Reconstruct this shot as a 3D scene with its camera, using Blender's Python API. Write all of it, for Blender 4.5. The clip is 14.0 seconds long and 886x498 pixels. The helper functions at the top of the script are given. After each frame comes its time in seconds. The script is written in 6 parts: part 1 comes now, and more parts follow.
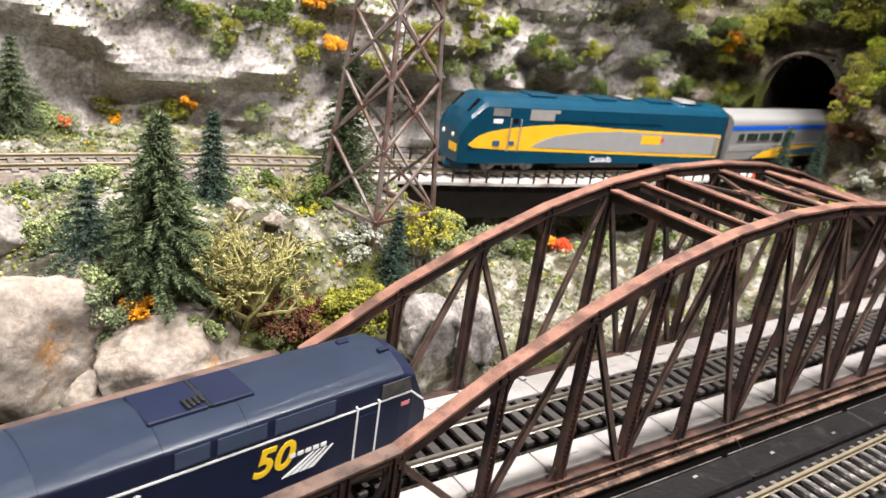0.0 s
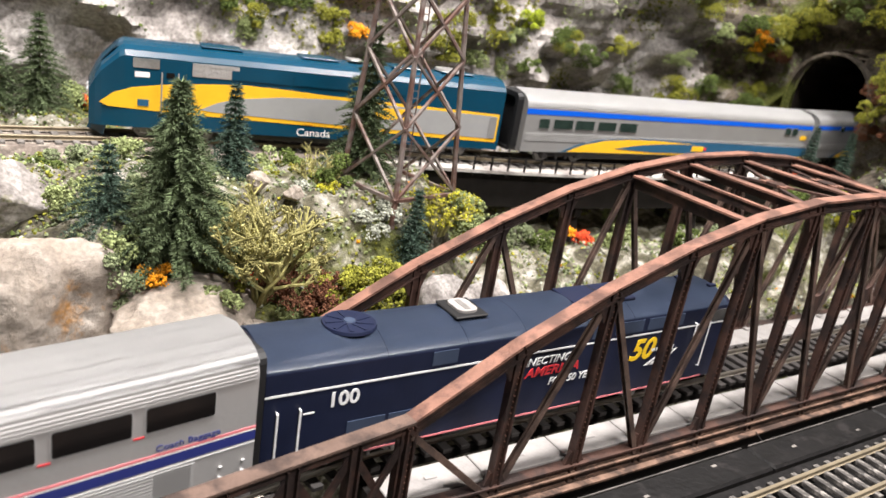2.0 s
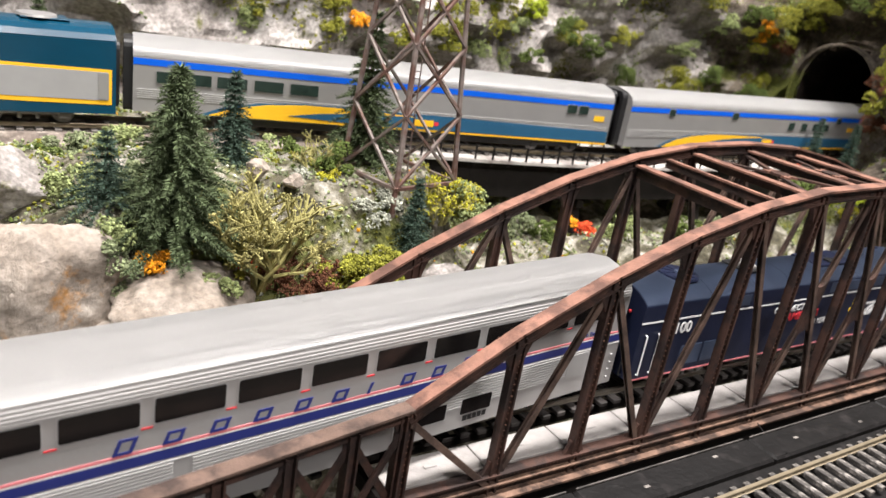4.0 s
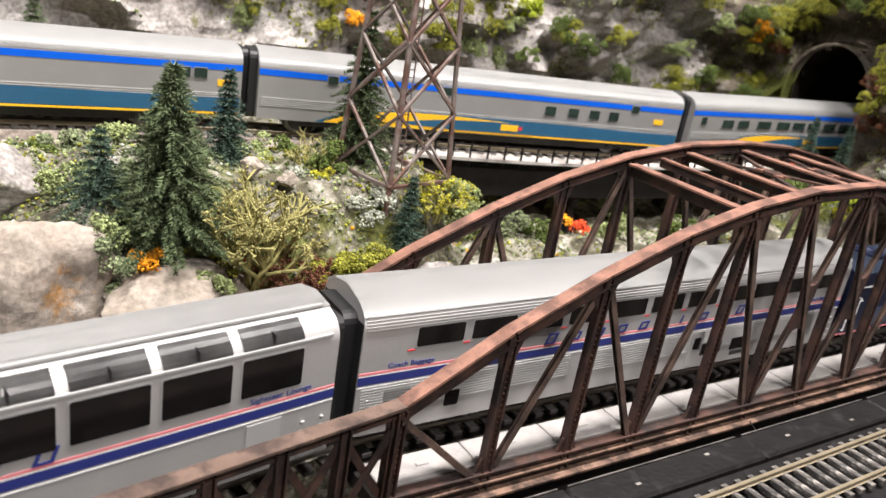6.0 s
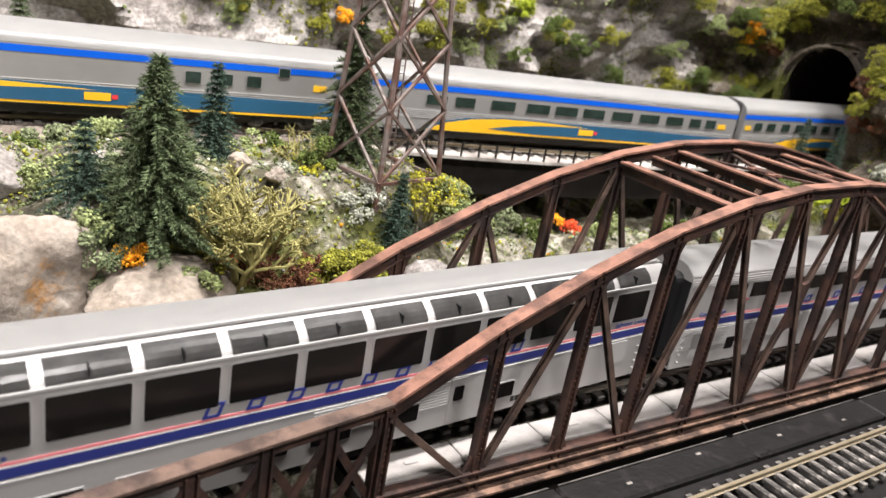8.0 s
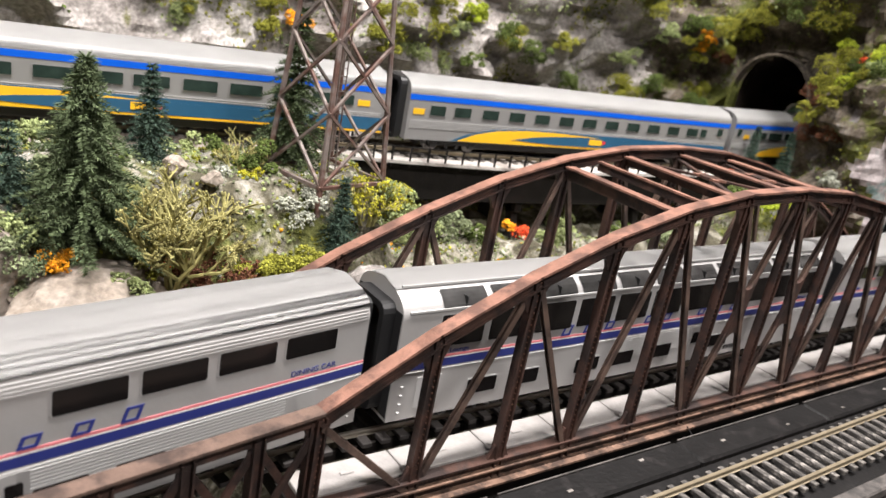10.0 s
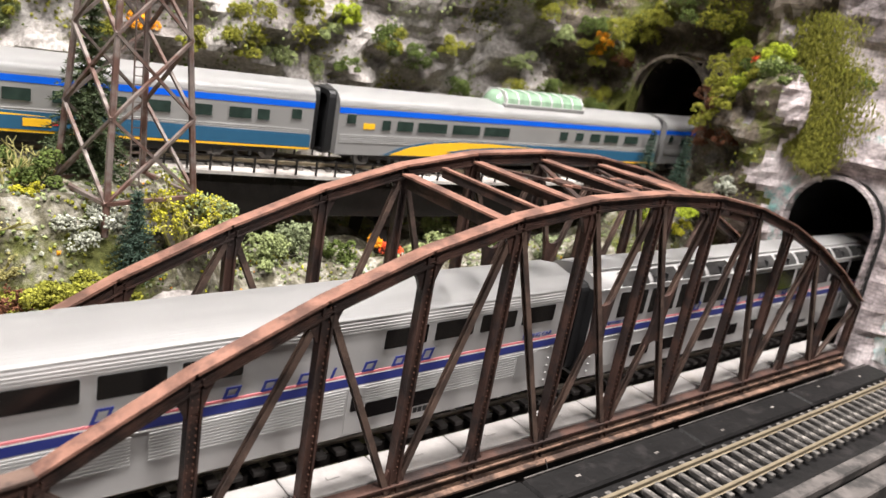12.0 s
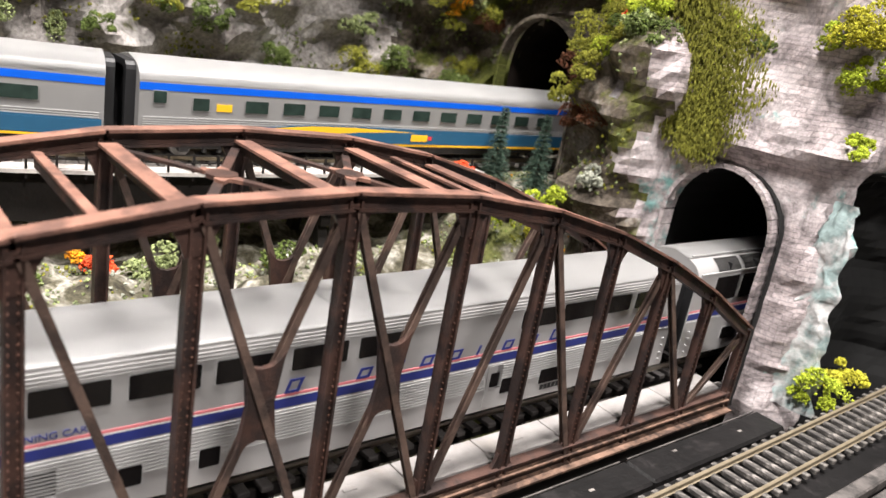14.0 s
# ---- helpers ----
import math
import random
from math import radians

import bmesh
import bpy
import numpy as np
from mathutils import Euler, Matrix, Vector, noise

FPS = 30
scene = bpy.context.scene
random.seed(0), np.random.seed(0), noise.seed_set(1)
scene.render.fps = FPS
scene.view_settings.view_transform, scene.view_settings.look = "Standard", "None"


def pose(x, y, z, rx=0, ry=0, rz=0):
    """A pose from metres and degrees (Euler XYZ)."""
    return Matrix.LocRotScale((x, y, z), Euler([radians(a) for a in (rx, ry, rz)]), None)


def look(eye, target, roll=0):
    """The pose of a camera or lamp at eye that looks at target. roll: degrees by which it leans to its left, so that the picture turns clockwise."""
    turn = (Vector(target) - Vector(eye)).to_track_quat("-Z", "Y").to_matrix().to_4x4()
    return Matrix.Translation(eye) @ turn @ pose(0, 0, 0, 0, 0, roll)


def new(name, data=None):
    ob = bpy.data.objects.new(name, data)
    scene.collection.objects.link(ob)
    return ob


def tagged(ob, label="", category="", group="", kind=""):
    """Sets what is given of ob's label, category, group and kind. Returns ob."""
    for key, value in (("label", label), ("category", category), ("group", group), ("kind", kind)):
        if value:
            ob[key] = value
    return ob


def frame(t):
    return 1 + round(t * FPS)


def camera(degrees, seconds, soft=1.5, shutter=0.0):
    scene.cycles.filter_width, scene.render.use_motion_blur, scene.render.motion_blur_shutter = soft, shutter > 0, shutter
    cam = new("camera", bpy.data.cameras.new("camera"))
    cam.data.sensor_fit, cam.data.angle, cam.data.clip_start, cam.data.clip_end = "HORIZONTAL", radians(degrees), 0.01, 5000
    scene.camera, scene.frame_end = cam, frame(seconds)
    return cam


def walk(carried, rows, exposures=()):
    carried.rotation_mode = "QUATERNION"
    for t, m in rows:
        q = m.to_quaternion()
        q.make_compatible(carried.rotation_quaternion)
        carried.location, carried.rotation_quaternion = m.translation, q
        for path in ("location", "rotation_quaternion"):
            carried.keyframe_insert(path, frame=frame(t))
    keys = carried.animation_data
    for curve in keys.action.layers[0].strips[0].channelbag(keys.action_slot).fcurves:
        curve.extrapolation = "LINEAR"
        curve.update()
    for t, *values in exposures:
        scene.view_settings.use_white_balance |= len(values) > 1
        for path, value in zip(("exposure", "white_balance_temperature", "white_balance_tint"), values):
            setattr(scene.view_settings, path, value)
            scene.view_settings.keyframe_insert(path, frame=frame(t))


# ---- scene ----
cam = camera(59.8, 14.0)
cam.data.dof.use_dof, cam.data.dof.focus_distance, cam.data.dof.aperture_fstop = True, 0.33, 16.0
PATH = [
    (0, (-0.1353, -0.1914, 0.2117), (0.1456, 0.1851, 0.0404), 8.59),
    (0.5, (-0.1377, -0.1914, 0.2031), (0.1390, 0.1893, 0.0344), 9.12),
    (1, (-0.1358, -0.1926, 0.1991), (0.1376, 0.1912, 0.0320), 9.39),
    (1.5, (-0.1344, -0.1936, 0.1989), (0.1375, 0.1910, 0.0312), 9.54),
    (2, (-0.1342, -0.1946, 0.1974), (0.1363, 0.1911, 0.0300), 9.46),
    (2.5, (-0.1338, -0.1951, 0.1967), (0.1356, 0.1913, 0.0289), 9.40),
    (3, (-0.1331, -0.1943, 0.1962), (0.1356, 0.1920, 0.0270), 9.50),
    (5.5, (-0.1314, -0.1948, 0.1934), (0.1379, 0.1896, 0.0210), 9.75),
    (6, (-0.1310, -0.1965, 0.1951), (0.1387, 0.1878, 0.0231), 9.77),
    (6.5, (-0.1315, -0.1964, 0.1951), (0.1385, 0.1880, 0.0238), 9.85),
    (7, (-0.1306, -0.1954, 0.1934), (0.1402, 0.1889, 0.0233), 9.88),
    (9.5, (-0.1211, -0.1966, 0.1904), (0.1639, 0.1800, 0.0263), 10.66),
    (10, (-0.1153, -0.1983, 0.1907), (0.1756, 0.1751, 0.0297), 10.83),
    (10.5, (-0.1050, -0.1984, 0.1898), (0.1925, 0.1714, 0.0325), 11.05),
    (11, (-0.0951, -0.1946, 0.1859), (0.2090, 0.1718, 0.0335), 10.97),
    (11.5, (-0.0742, -0.1978, 0.1842), (0.2331, 0.1675, 0.0355), 10.59),
    (12, (-0.0403, -0.2025, 0.1886), (0.2712, 0.1601, 0.0419), 10.19),
    (12.5, (0.0136, -0.2021, 0.1891), (0.3271, 0.1589, 0.0429), 9.77),
    (13, (0.0573, -0.1973, 0.1859), (0.3731, 0.1609, 0.0379), 9.86),
    (13.5, (0.0998, -0.1937, 0.1871), (0.4158, 0.1641, 0.0384), 9.74),
    (14, (0.1364, -0.1804, 0.1826), (0.4511, 0.1774, 0.0310), 10.18),
]
walk(cam, [(t, look(eye, target, roll)) for t, eye, target, roll in PATH], ((0, 0.20), (1.5, 0.20), (3, 0.10), (11.5, 0.10), (13, 0.24), (14, 0.30)))

# ---- world, room lights ----
world = bpy.data.worlds.new("world")
scene.world = world
world.use_nodes = True
world.node_tree.nodes["Background"].inputs[0].default_value = (0.9, 0.95, 1.0, 1)
world.node_tree.nodes["Background"].inputs[1].default_value = 0.01


def ceiling_lamp(x, y, z, sx, sy, watts, colour):
    data = bpy.data.lights.new("ceiling_lamp", "AREA")
    data.shape, data.size, data.size_y = "RECTANGLE", sx, sy
    data.energy, data.color = watts, colour
    ob = new("ceiling_lamp", data)
    ob.location = (x, y, z)
    return ob


LAMP_Z = 1.38
for lx, ly, w in ((-0.30, -0.10, 33), (0.55, -0.10, 33), (0.15, -0.95, 26)):
    ceiling_lamp(lx, ly, LAMP_Z, 0.45, 0.10, w, (1.0, 0.95, 0.922))

# ---- materials ----


def material(name, colour, rough=0.6, metal=0.0, var=0.15, scale=150.0, bump=0.0, bump_scale=600.0, second=None, second_scale=40.0, second_at=0.55, spec=0.5, per_object=0.0, per_island=0.0):
    """A procedural surface: base colour, grain at two scales, stains of a second colour, fine relief."""
    m = bpy.data.materials.new(name)
    m.use_nodes = True
    nt = m.node_tree
    b = nt.nodes["Principled BSDF"]
    b.inputs["Roughness"].default_value = rough
    b.inputs["Metallic"].default_value = metal
    b.inputs["Specular IOR Level"].default_value = spec
    tc = nt.nodes.new("ShaderNodeTexCoord")
    n1 = nt.nodes.new("ShaderNodeTexNoise")
    n1.inputs["Scale"].default_value = scale
    n1.inputs["Detail"].default_value = 6
    nt.links.new(tc.outputs["Object"], n1.inputs["Vector"])
    ramp = nt.nodes.new("ShaderNodeMapRange")
    ramp.inputs[1].default_value, ramp.inputs[2].default_value = 0.25, 0.75
    ramp.inputs[3].default_value, ramp.inputs[4].default_value = 1 - var, 1 + var
    nt.links.new(n1.outputs["Fac"], ramp.inputs[0])
    src = None
    if second:
        n2 = nt.nodes.new("ShaderNodeTexNoise")
        n2.inputs["Scale"].default_value = second_scale
        n2.inputs["Detail"].default_value = 7
        n2.inputs["Roughness"].default_value = 0.65
        nt.links.new(tc.outputs["Object"], n2.inputs["Vector"])
        edge = nt.nodes.new("ShaderNodeMapRange")
        edge.inputs[1].default_value, edge.inputs[2].default_value = second_at - 0.06, second_at + 0.06
        nt.links.new(n2.outputs["Fac"], edge.inputs[0])
        mix = nt.nodes.new("ShaderNodeMix")
        mix.data_type = "RGBA"
        mix.inputs[6].default_value = (*colour, 1)
        mix.inputs[7].default_value = (*second, 1)
        nt.links.new(edge.outputs[0], mix.inputs[0])
        src = mix.outputs[2]
    mul = nt.nodes.new("ShaderNodeMix")
    mul.data_type, mul.blend_type = "RGBA", "MULTIPLY"
    mul.inputs[0].default_value = 1
    if src:
        nt.links.new(src, mul.inputs[6])
    else:
        mul.inputs[6].default_value = (*colour, 1)
    nt.links.new(ramp.outputs[0], mul.inputs[7])
    out = mul.outputs[2]
    if per_object or per_island:
        if per_object:
            node, socket, amount = nt.nodes.new("ShaderNodeObjectInfo"), "Random", per_object
        else:
            node, socket, amount = nt.nodes.new("ShaderNodeNewGeometry"), "Random Per Island", per_island
        r2 = nt.nodes.new("ShaderNodeMapRange")
        r2.inputs[3].default_value, r2.inputs[4].default_value = 1 - amount, 1 + amount
        nt.links.new(node.outputs[socket], r2.inputs[0])
        m2 = nt.nodes.new("ShaderNodeMix")
        m2.data_type, m2.blend_type = "RGBA", "MULTIPLY"
        m2.inputs[0].default_value = 1
        nt.links.new(out, m2.inputs[6])
        nt.links.new(r2.outputs[0], m2.inputs[7])
        out = m2.outputs[2]
    nt.links.new(out, b.inputs["Base Color"])
    if bump:
        n3 = nt.nodes.new("ShaderNodeTexNoise")
        n3.inputs["Scale"].default_value = bump_scale
        n3.inputs["Detail"].default_value = 5
        nt.links.new(tc.outputs["Object"], n3.inputs["Vector"])
        bp = nt.nodes.new("ShaderNodeBump")
        bp.inputs["Strength"].default_value = bump
        bp.inputs["Distance"].default_value = 0.001
        nt.links.new(n3.outputs["Fac"], bp.inputs["Height"])
        nt.links.new(bp.outputs[0], b.inputs["Normal"])
    return m


def rock_material(name, stops, moss, moss_amount=0.56, scale=22.0, strata=0.0, speck=(0.62, 1.25), relief=1.0):
    """Cast rock: a ramp of greys by noise, dark washes in the hollows, moss where a coarse noise is high."""
    m = bpy.data.materials.new(name)
    m.use_nodes = True
    nt = m.node_tree
    b = nt.nodes["Principled BSDF"]
    b.inputs["Roughness"].default_value = 0.85
    b.inputs["Specular IOR Level"].default_value = 0.25
    tc = nt.nodes.new("ShaderNodeTexCoord")
    n1 = nt.nodes.new("ShaderNodeTexNoise")
    n1.inputs["Scale"].default_value, n1.inputs["Detail"].default_value, n1.inputs["Roughness"].default_value = scale, 10, 0.68
    n1.inputs["Distortion"].default_value = 0.6
    nt.links.new(tc.outputs["Object"], n1.inputs["Vector"])
    ramp = nt.nodes.new("ShaderNodeValToRGB")
    while len(ramp.color_ramp.elements) < len(stops):
        ramp.color_ramp.elements.new(0.5)
    for e, (p, c) in zip(ramp.color_ramp.elements, stops):
        e.position, e.color = p, (*c, 1)
    nt.links.new(n1.outputs["Fac"], ramp.inputs[0])
    n2 = nt.nodes.new("ShaderNodeTexNoise")
    n2.inputs["Scale"].default_value, n2.inputs["Detail"].default_value, n2.inputs["Roughness"].default_value = 14, 8, 0.7
    nt.links.new(tc.outputs["Object"], n2.inputs["Vector"])
    edge = nt.nodes.new("ShaderNodeMapRange")
    edge.inputs[1].default_value, edge.inputs[2].default_value = moss_amount, moss_amount + 0.06
    nt.links.new(n2.outputs["Fac"], edge.inputs[0])
    mix = nt.nodes.new("ShaderNodeMix")
    mix.data_type = "RGBA"
    mix.inputs[7].default_value = (*moss, 1)
    nt.links.new(edge.outputs[0], mix.inputs[0])
    nt.links.new(ramp.outputs[0], mix.inputs[6])
    fine = nt.nodes.new("ShaderNodeTexNoise")
    fine.inputs["Scale"].default_value, fine.inputs["Detail"].default_value = 420, 6
    nt.links.new(tc.outputs["Object"], fine.inputs["Vector"])
    fr = nt.nodes.new("ShaderNodeMapRange")
    fr.inputs[1].default_value, fr.inputs[2].default_value, fr.inputs[3].default_value, fr.inputs[4].default_value = 0.32, 0.68, *speck
    nt.links.new(fine.outputs["Fac"], fr.inputs[0])
    mul = nt.nodes.new("ShaderNodeMix")
    mul.data_type, mul.blend_type = "RGBA", "MULTIPLY"
    mul.inputs[0].default_value = 1
    nt.links.new(mix.outputs[2], mul.inputs[6])
    nt.links.new(fr.outputs[0], mul.inputs[7])
    colour_out = mul.outputs[2]
    course = None
    if strata > 0:
        # weathered courses of thin stones
        sep = nt.nodes.new("ShaderNodeSeparateXYZ")
        com = nt.nodes.new("ShaderNodeCombineXYZ")
        wob = nt.nodes.new("ShaderNodeMath")
        wob.operation, wob.inputs[1].default_value = "MULTIPLY_ADD", 0.012
        nt.links.new(tc.outputs["Object"], sep.inputs[0])
        nt.links.new(n2.outputs["Fac"], wob.inputs[0])
        nt.links.new(sep.outputs[2], wob.inputs[2])
        nt.links.new(sep.outputs[1], com.inputs[0])
        nt.links.new(wob.outputs[0], com.inputs[1])
        course = nt.nodes.new("ShaderNodeTexBrick")
        course.inputs["Scale"].default_value = 1.0
        course.inputs["Brick Width"].default_value, course.inputs["Row Height"].default_value = 0.0085, 0.0027
        course.inputs["Mortar Size"].default_value, course.inputs["Mortar Smooth"].default_value = 0.0004, 0.6
        course.inputs["Color1"].default_value, course.inputs["Color2"].default_value = (1.0, 0.93, 0.93, 1), (0.72, 0.68, 0.69, 1)
        course.inputs["Mortar"].default_value = (0.42, 0.40, 0.41, 1)
        nt.links.new(com.outputs[0], course.inputs["Vector"])
        lay = nt.nodes.new("ShaderNodeMix")
        lay.data_type, lay.blend_type = "RGBA", "MULTIPLY"
        reach = nt.nodes.new("ShaderNodeMapRange")
        reach.inputs[1].default_value, reach.inputs[2].default_value, reach.inputs[3].default_value, reach.inputs[4].default_value = 0.46, 0.58, strata, strata * 0.15
        nt.links.new(n2.outputs["Fac"], reach.inputs[0])
        nt.links.new(reach.outputs[0], lay.inputs[0])
        nt.links.new(colour_out, lay.inputs[6])
        nt.links.new(course.outputs["Color"], lay.inputs[7])
        colour_out = lay.outputs[2]
    nt.links.new(colour_out, b.inputs["Base Color"])
    bp = nt.nodes.new("ShaderNodeBump")
    bp.inputs["Strength"].default_value, bp.inputs["Distance"].default_value = relief, 0.0028
    n4 = nt.nodes.new("ShaderNodeTexNoise")
    n4.inputs["Scale"].default_value, n4.inputs["Detail"].default_value, n4.inputs["Roughness"].default_value = 130, 9, 0.7
    nt.links.new(tc.outputs["Object"], n4.inputs["Vector"])
    nt.links.new(n4.outputs["Fac"], bp.inputs["Height"])
    nt.links.new(bp.outputs[0], b.inputs["Normal"])
    return m


M = {}
# one brown: rust holds the shaded faces, rust_top and rust_low the lit ones
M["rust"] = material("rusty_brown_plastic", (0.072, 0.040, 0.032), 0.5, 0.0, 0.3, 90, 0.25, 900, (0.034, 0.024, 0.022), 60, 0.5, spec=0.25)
M["rust_top"] = material("lit_rust", (0.235, 0.122, 0.090), 0.5, 0.0, 0.3, 110, 0.25, 900, (0.12, 0.066, 0.052), 70, 0.52, spec=0.3)
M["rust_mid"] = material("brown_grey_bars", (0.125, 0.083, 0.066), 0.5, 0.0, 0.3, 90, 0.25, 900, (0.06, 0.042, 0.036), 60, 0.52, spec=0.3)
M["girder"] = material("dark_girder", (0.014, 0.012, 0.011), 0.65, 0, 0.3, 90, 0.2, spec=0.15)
M["walk"] = material("pale_grey_walkway", (0.285, 0.268, 0.258), 0.65, 0, 0.2, 120, 0.4, 500, (0.24, 0.22, 0.205), 60, 0.60)
M["tie"] = material("dark_ties", (0.035, 0.03, 0.028), 0.7, 0, 0.4, 300, 0.3, per_object=0.3, per_island=0)
M["tie_grey"] = material("weathered_ties", (0.17, 0.155, 0.142), 0.75, 0, 0.4, 300, 0.4, 900, (0.07, 0.062, 0.056), 200, 0.55, per_object=0.25)
M["rail"] = material("brass_rail", (0.27, 0.225, 0.155), 0.45, 0.55, 0.2, 120)
M["rail_steel"] = material("nickel_rail", (0.48, 0.44, 0.38), 0.32, 0.9, 0.2, 120)
M["black_wood"] = material("black_painted_board", (0.005, 0.0045, 0.0045), 0.5, 0, 0.4, 70, 0.35, 300, (0.016, 0.014, 0.014), 90, 0.60, spec=0.3)
M["tie_dark"] = material("sooty_ties", (0.05, 0.045, 0.041), 0.75, 0, 0.45, 300, 0.4, 900, (0.17, 0.155, 0.14), 260, 0.55, per_object=0.35)
M["car_side"] = material("brushed_silver_side", (0.46, 0.45, 0.445), 0.42, 0.35, 0.05, 60, 0.05)
M["car_roof"] = material("satin_silver_car_roof", (0.47, 0.465, 0.46), 0.45, 0.25, 0.03, 40)
M["glass_green"] = material("green_tinted_glass", (0.020, 0.034, 0.028), 0.2, 0, 0.4, 160, spec=0.3)
M["rust_low"] = material("rust_lit_from_above", (0.17, 0.105, 0.076), 0.6, 0, 0.4, 130, 0.3, 900, (0.055, 0.036, 0.029), 90, 0.50, spec=0.2)
# brown rock darkened in colour for the shade inside the upper bore
M["tunnel_rock"] = material("shaded_brown_tunnel_rock", (0.030, 0.023, 0.019), 0.95, 0, 0.6, 60, 1.0, 90, (0.010, 0.008, 0.007), 30, 0.5, spec=0.1)
M["grey_wood"] = material("grey_timber", (0.085, 0.075, 0.07), 0.7, 0, 0.4, 90, 0.5, 300, (0.03, 0.027, 0.025), 60, 0.5)
M["silver"] = material("satin_silver_paint", (0.55, 0.545, 0.54), 0.38, 0.35, 0.06, 60, 0.05)
M["silver_roof"] = material("silver_roof_paint", (0.54, 0.535, 0.53), 0.45, 0.2, 0.04, 40)
M["silver_dim"] = material("stainless_grey", (0.33, 0.325, 0.32), 0.4, 0.4, 0.06, 60)
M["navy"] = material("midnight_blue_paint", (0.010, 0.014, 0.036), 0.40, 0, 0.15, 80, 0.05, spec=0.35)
# the navy paint again, lightened to hold the sheen of the roof
M["navy_sheen"] = material("midnight_blue_with_sheen", (0.044, 0.060, 0.100), 0.30, 0, 0.12, 80, 0.05)
M["black"] = material("black_plastic", (0.012, 0.012, 0.013), 0.5, 0, 0.2, 90)
M["underframe"] = material("sooty_underframe", (0.03, 0.028, 0.027), 0.65, 0, 0.3, 200, 0.3)
M["grey_metal"] = material("grey_truck_metal", (0.22, 0.21, 0.2), 0.5, 0.3, 0.3, 200, 0.3)
M["glass"] = material("smoked_glass", (0.008, 0.007, 0.007), 0.18, 0, 0.2, 40, spec=0.3)
M["glass_roof"] = material("grey_tinted_glass", (0.075, 0.073, 0.072), 0.2, 0, 0.5, 90, spec=0.5)
M["glass_clear"] = material("pale_dome_glass", (0.22, 0.33, 0.23), 0.12, 0, 0.35, 160, spec=0.6)
M["white"] = material("white_lettering", (0.82, 0.82, 0.82), 0.5, 0, 0.04)
M["red"] = material("red_lettering", (0.62, 0.035, 0.045), 0.5, 0, 0.05)
M["pink"] = material("red_pinstripe", (0.72, 0.22, 0.24), 0.5, 0, 0.05)
M["blue_stripe"] = material("dark_blue_stripe", (0.025, 0.035, 0.19), 0.45, 0, 0.05)
M["yellow50"] = material("golden_yellow", (0.85, 0.56, 0.02), 0.45, 0, 0.05)
M["teal"] = material("teal_green_paint", (0.002, 0.043, 0.082), 0.26, 0, 0.1, 60, 0.03)
M["via_yellow"] = material("warm_yellow_paint", (0.82, 0.46, 0.02), 0.4, 0, 0.06)
M["via_grey"] = material("mid_grey_paint", (0.30, 0.30, 0.30), 0.4, 0, 0.05)
M["via_blue"] = material("bright_blue_band", (0.003, 0.10, 0.62), 0.45, 0, 0.05, spec=0.2)
M["via_navy"] = material("slate_blue_band", (0.02, 0.09, 0.17), 0.4, 0, 0.06)
M["tower"] = material("weathered_steel_tower", (0.20, 0.165, 0.15), 0.5, 0.2, 0.3, 150, 0.2, 900, (0.13, 0.07, 0.055), 60, 0.52)
M["concrete"] = material("pale_concrete", (0.48, 0.45, 0.42), 0.8, 0, 0.2, 90, 0.5, 500, (0.28, 0.25, 0.23), 30, 0.56)
M["ballast"] = material("grey_brown_ballast", (0.30, 0.26, 0.22), 0.9, 0, 0.5, 350, 1.0, 500, (0.16, 0.13, 0.11), 90, 0.5)
M["rock"] = rock_material("grey_rock", [(0.29, (0.035, 0.030, 0.028)), (0.40, (0.22, 0.195, 0.18)), (0.53, (0.39, 0.36, 0.34)), (0.69, (0.55, 0.52, 0.495))], (0.12, 0.12, 0.03), 0.60)
M["boulder"] = rock_material("tan_boulder", [(0.24, (0.16, 0.13, 0.11)), (0.40, (0.31, 0.26, 0.215)), (0.55, (0.38, 0.33, 0.285)), (0.72, (0.46, 0.42, 0.375))], (0.46, 0.24, 0.085), 0.59, 24, 0.0, (0.72, 1.15), 0.7)
M["dark_rock"] = rock_material("dark_brown_rock", [(0.30, (0.020, 0.017, 0.015)), (0.44, (0.085, 0.070, 0.055)), (0.57, (0.20, 0.165, 0.13)), (0.70, (0.42, 0.39, 0.36))], (0.12, 0.13, 0.03), 0.52, 30)
M["soil"] = rock_material("scattered_soil", [(0.32, (0.035, 0.03, 0.024)), (0.46, (0.11, 0.10, 0.065)), (0.56, (0.30, 0.28, 0.23)), (0.68, (0.58, 0.56, 0.51))], (0.15, 0.16, 0.05), 0.54, 60)
M["portal"] = rock_material("pinkish_portal_stone", [(0.29, (0.06, 0.052, 0.054)), (0.41, (0.30, 0.27, 0.27)), (0.52, (0.56, 0.50, 0.50)), (0.66, (0.74, 0.68, 0.68))], (0.22, 0.42, 0.40), 0.575, 40, 0.7, (0.75, 1.15), 0.7)
M["water"] = material("teal_water_resin", (0.30, 0.39, 0.385), 0.5, 0, 0.45, 160, 0.9, 260, (0.55, 0.545, 0.54), 70, 0.50)
# black stands in for the darkness inside the lower bore and the hollow
M["tunnel"] = material("black_tunnel_shade", (0.006, 0.006, 0.006), 0.95, 0, 0.2, 60)
M["wall"] = material("room_wall_paint", (0.24, 0.235, 0.23), 0.8, 0, 0.04, 3)
M["floor"] = material("room_floor", (0.10, 0.09, 0.08), 0.7, 0, 0.1, 5)
M["ceiling"] = material("room_ceiling", (0.35, 0.35, 0.345), 0.8, 0, 0.03, 4)
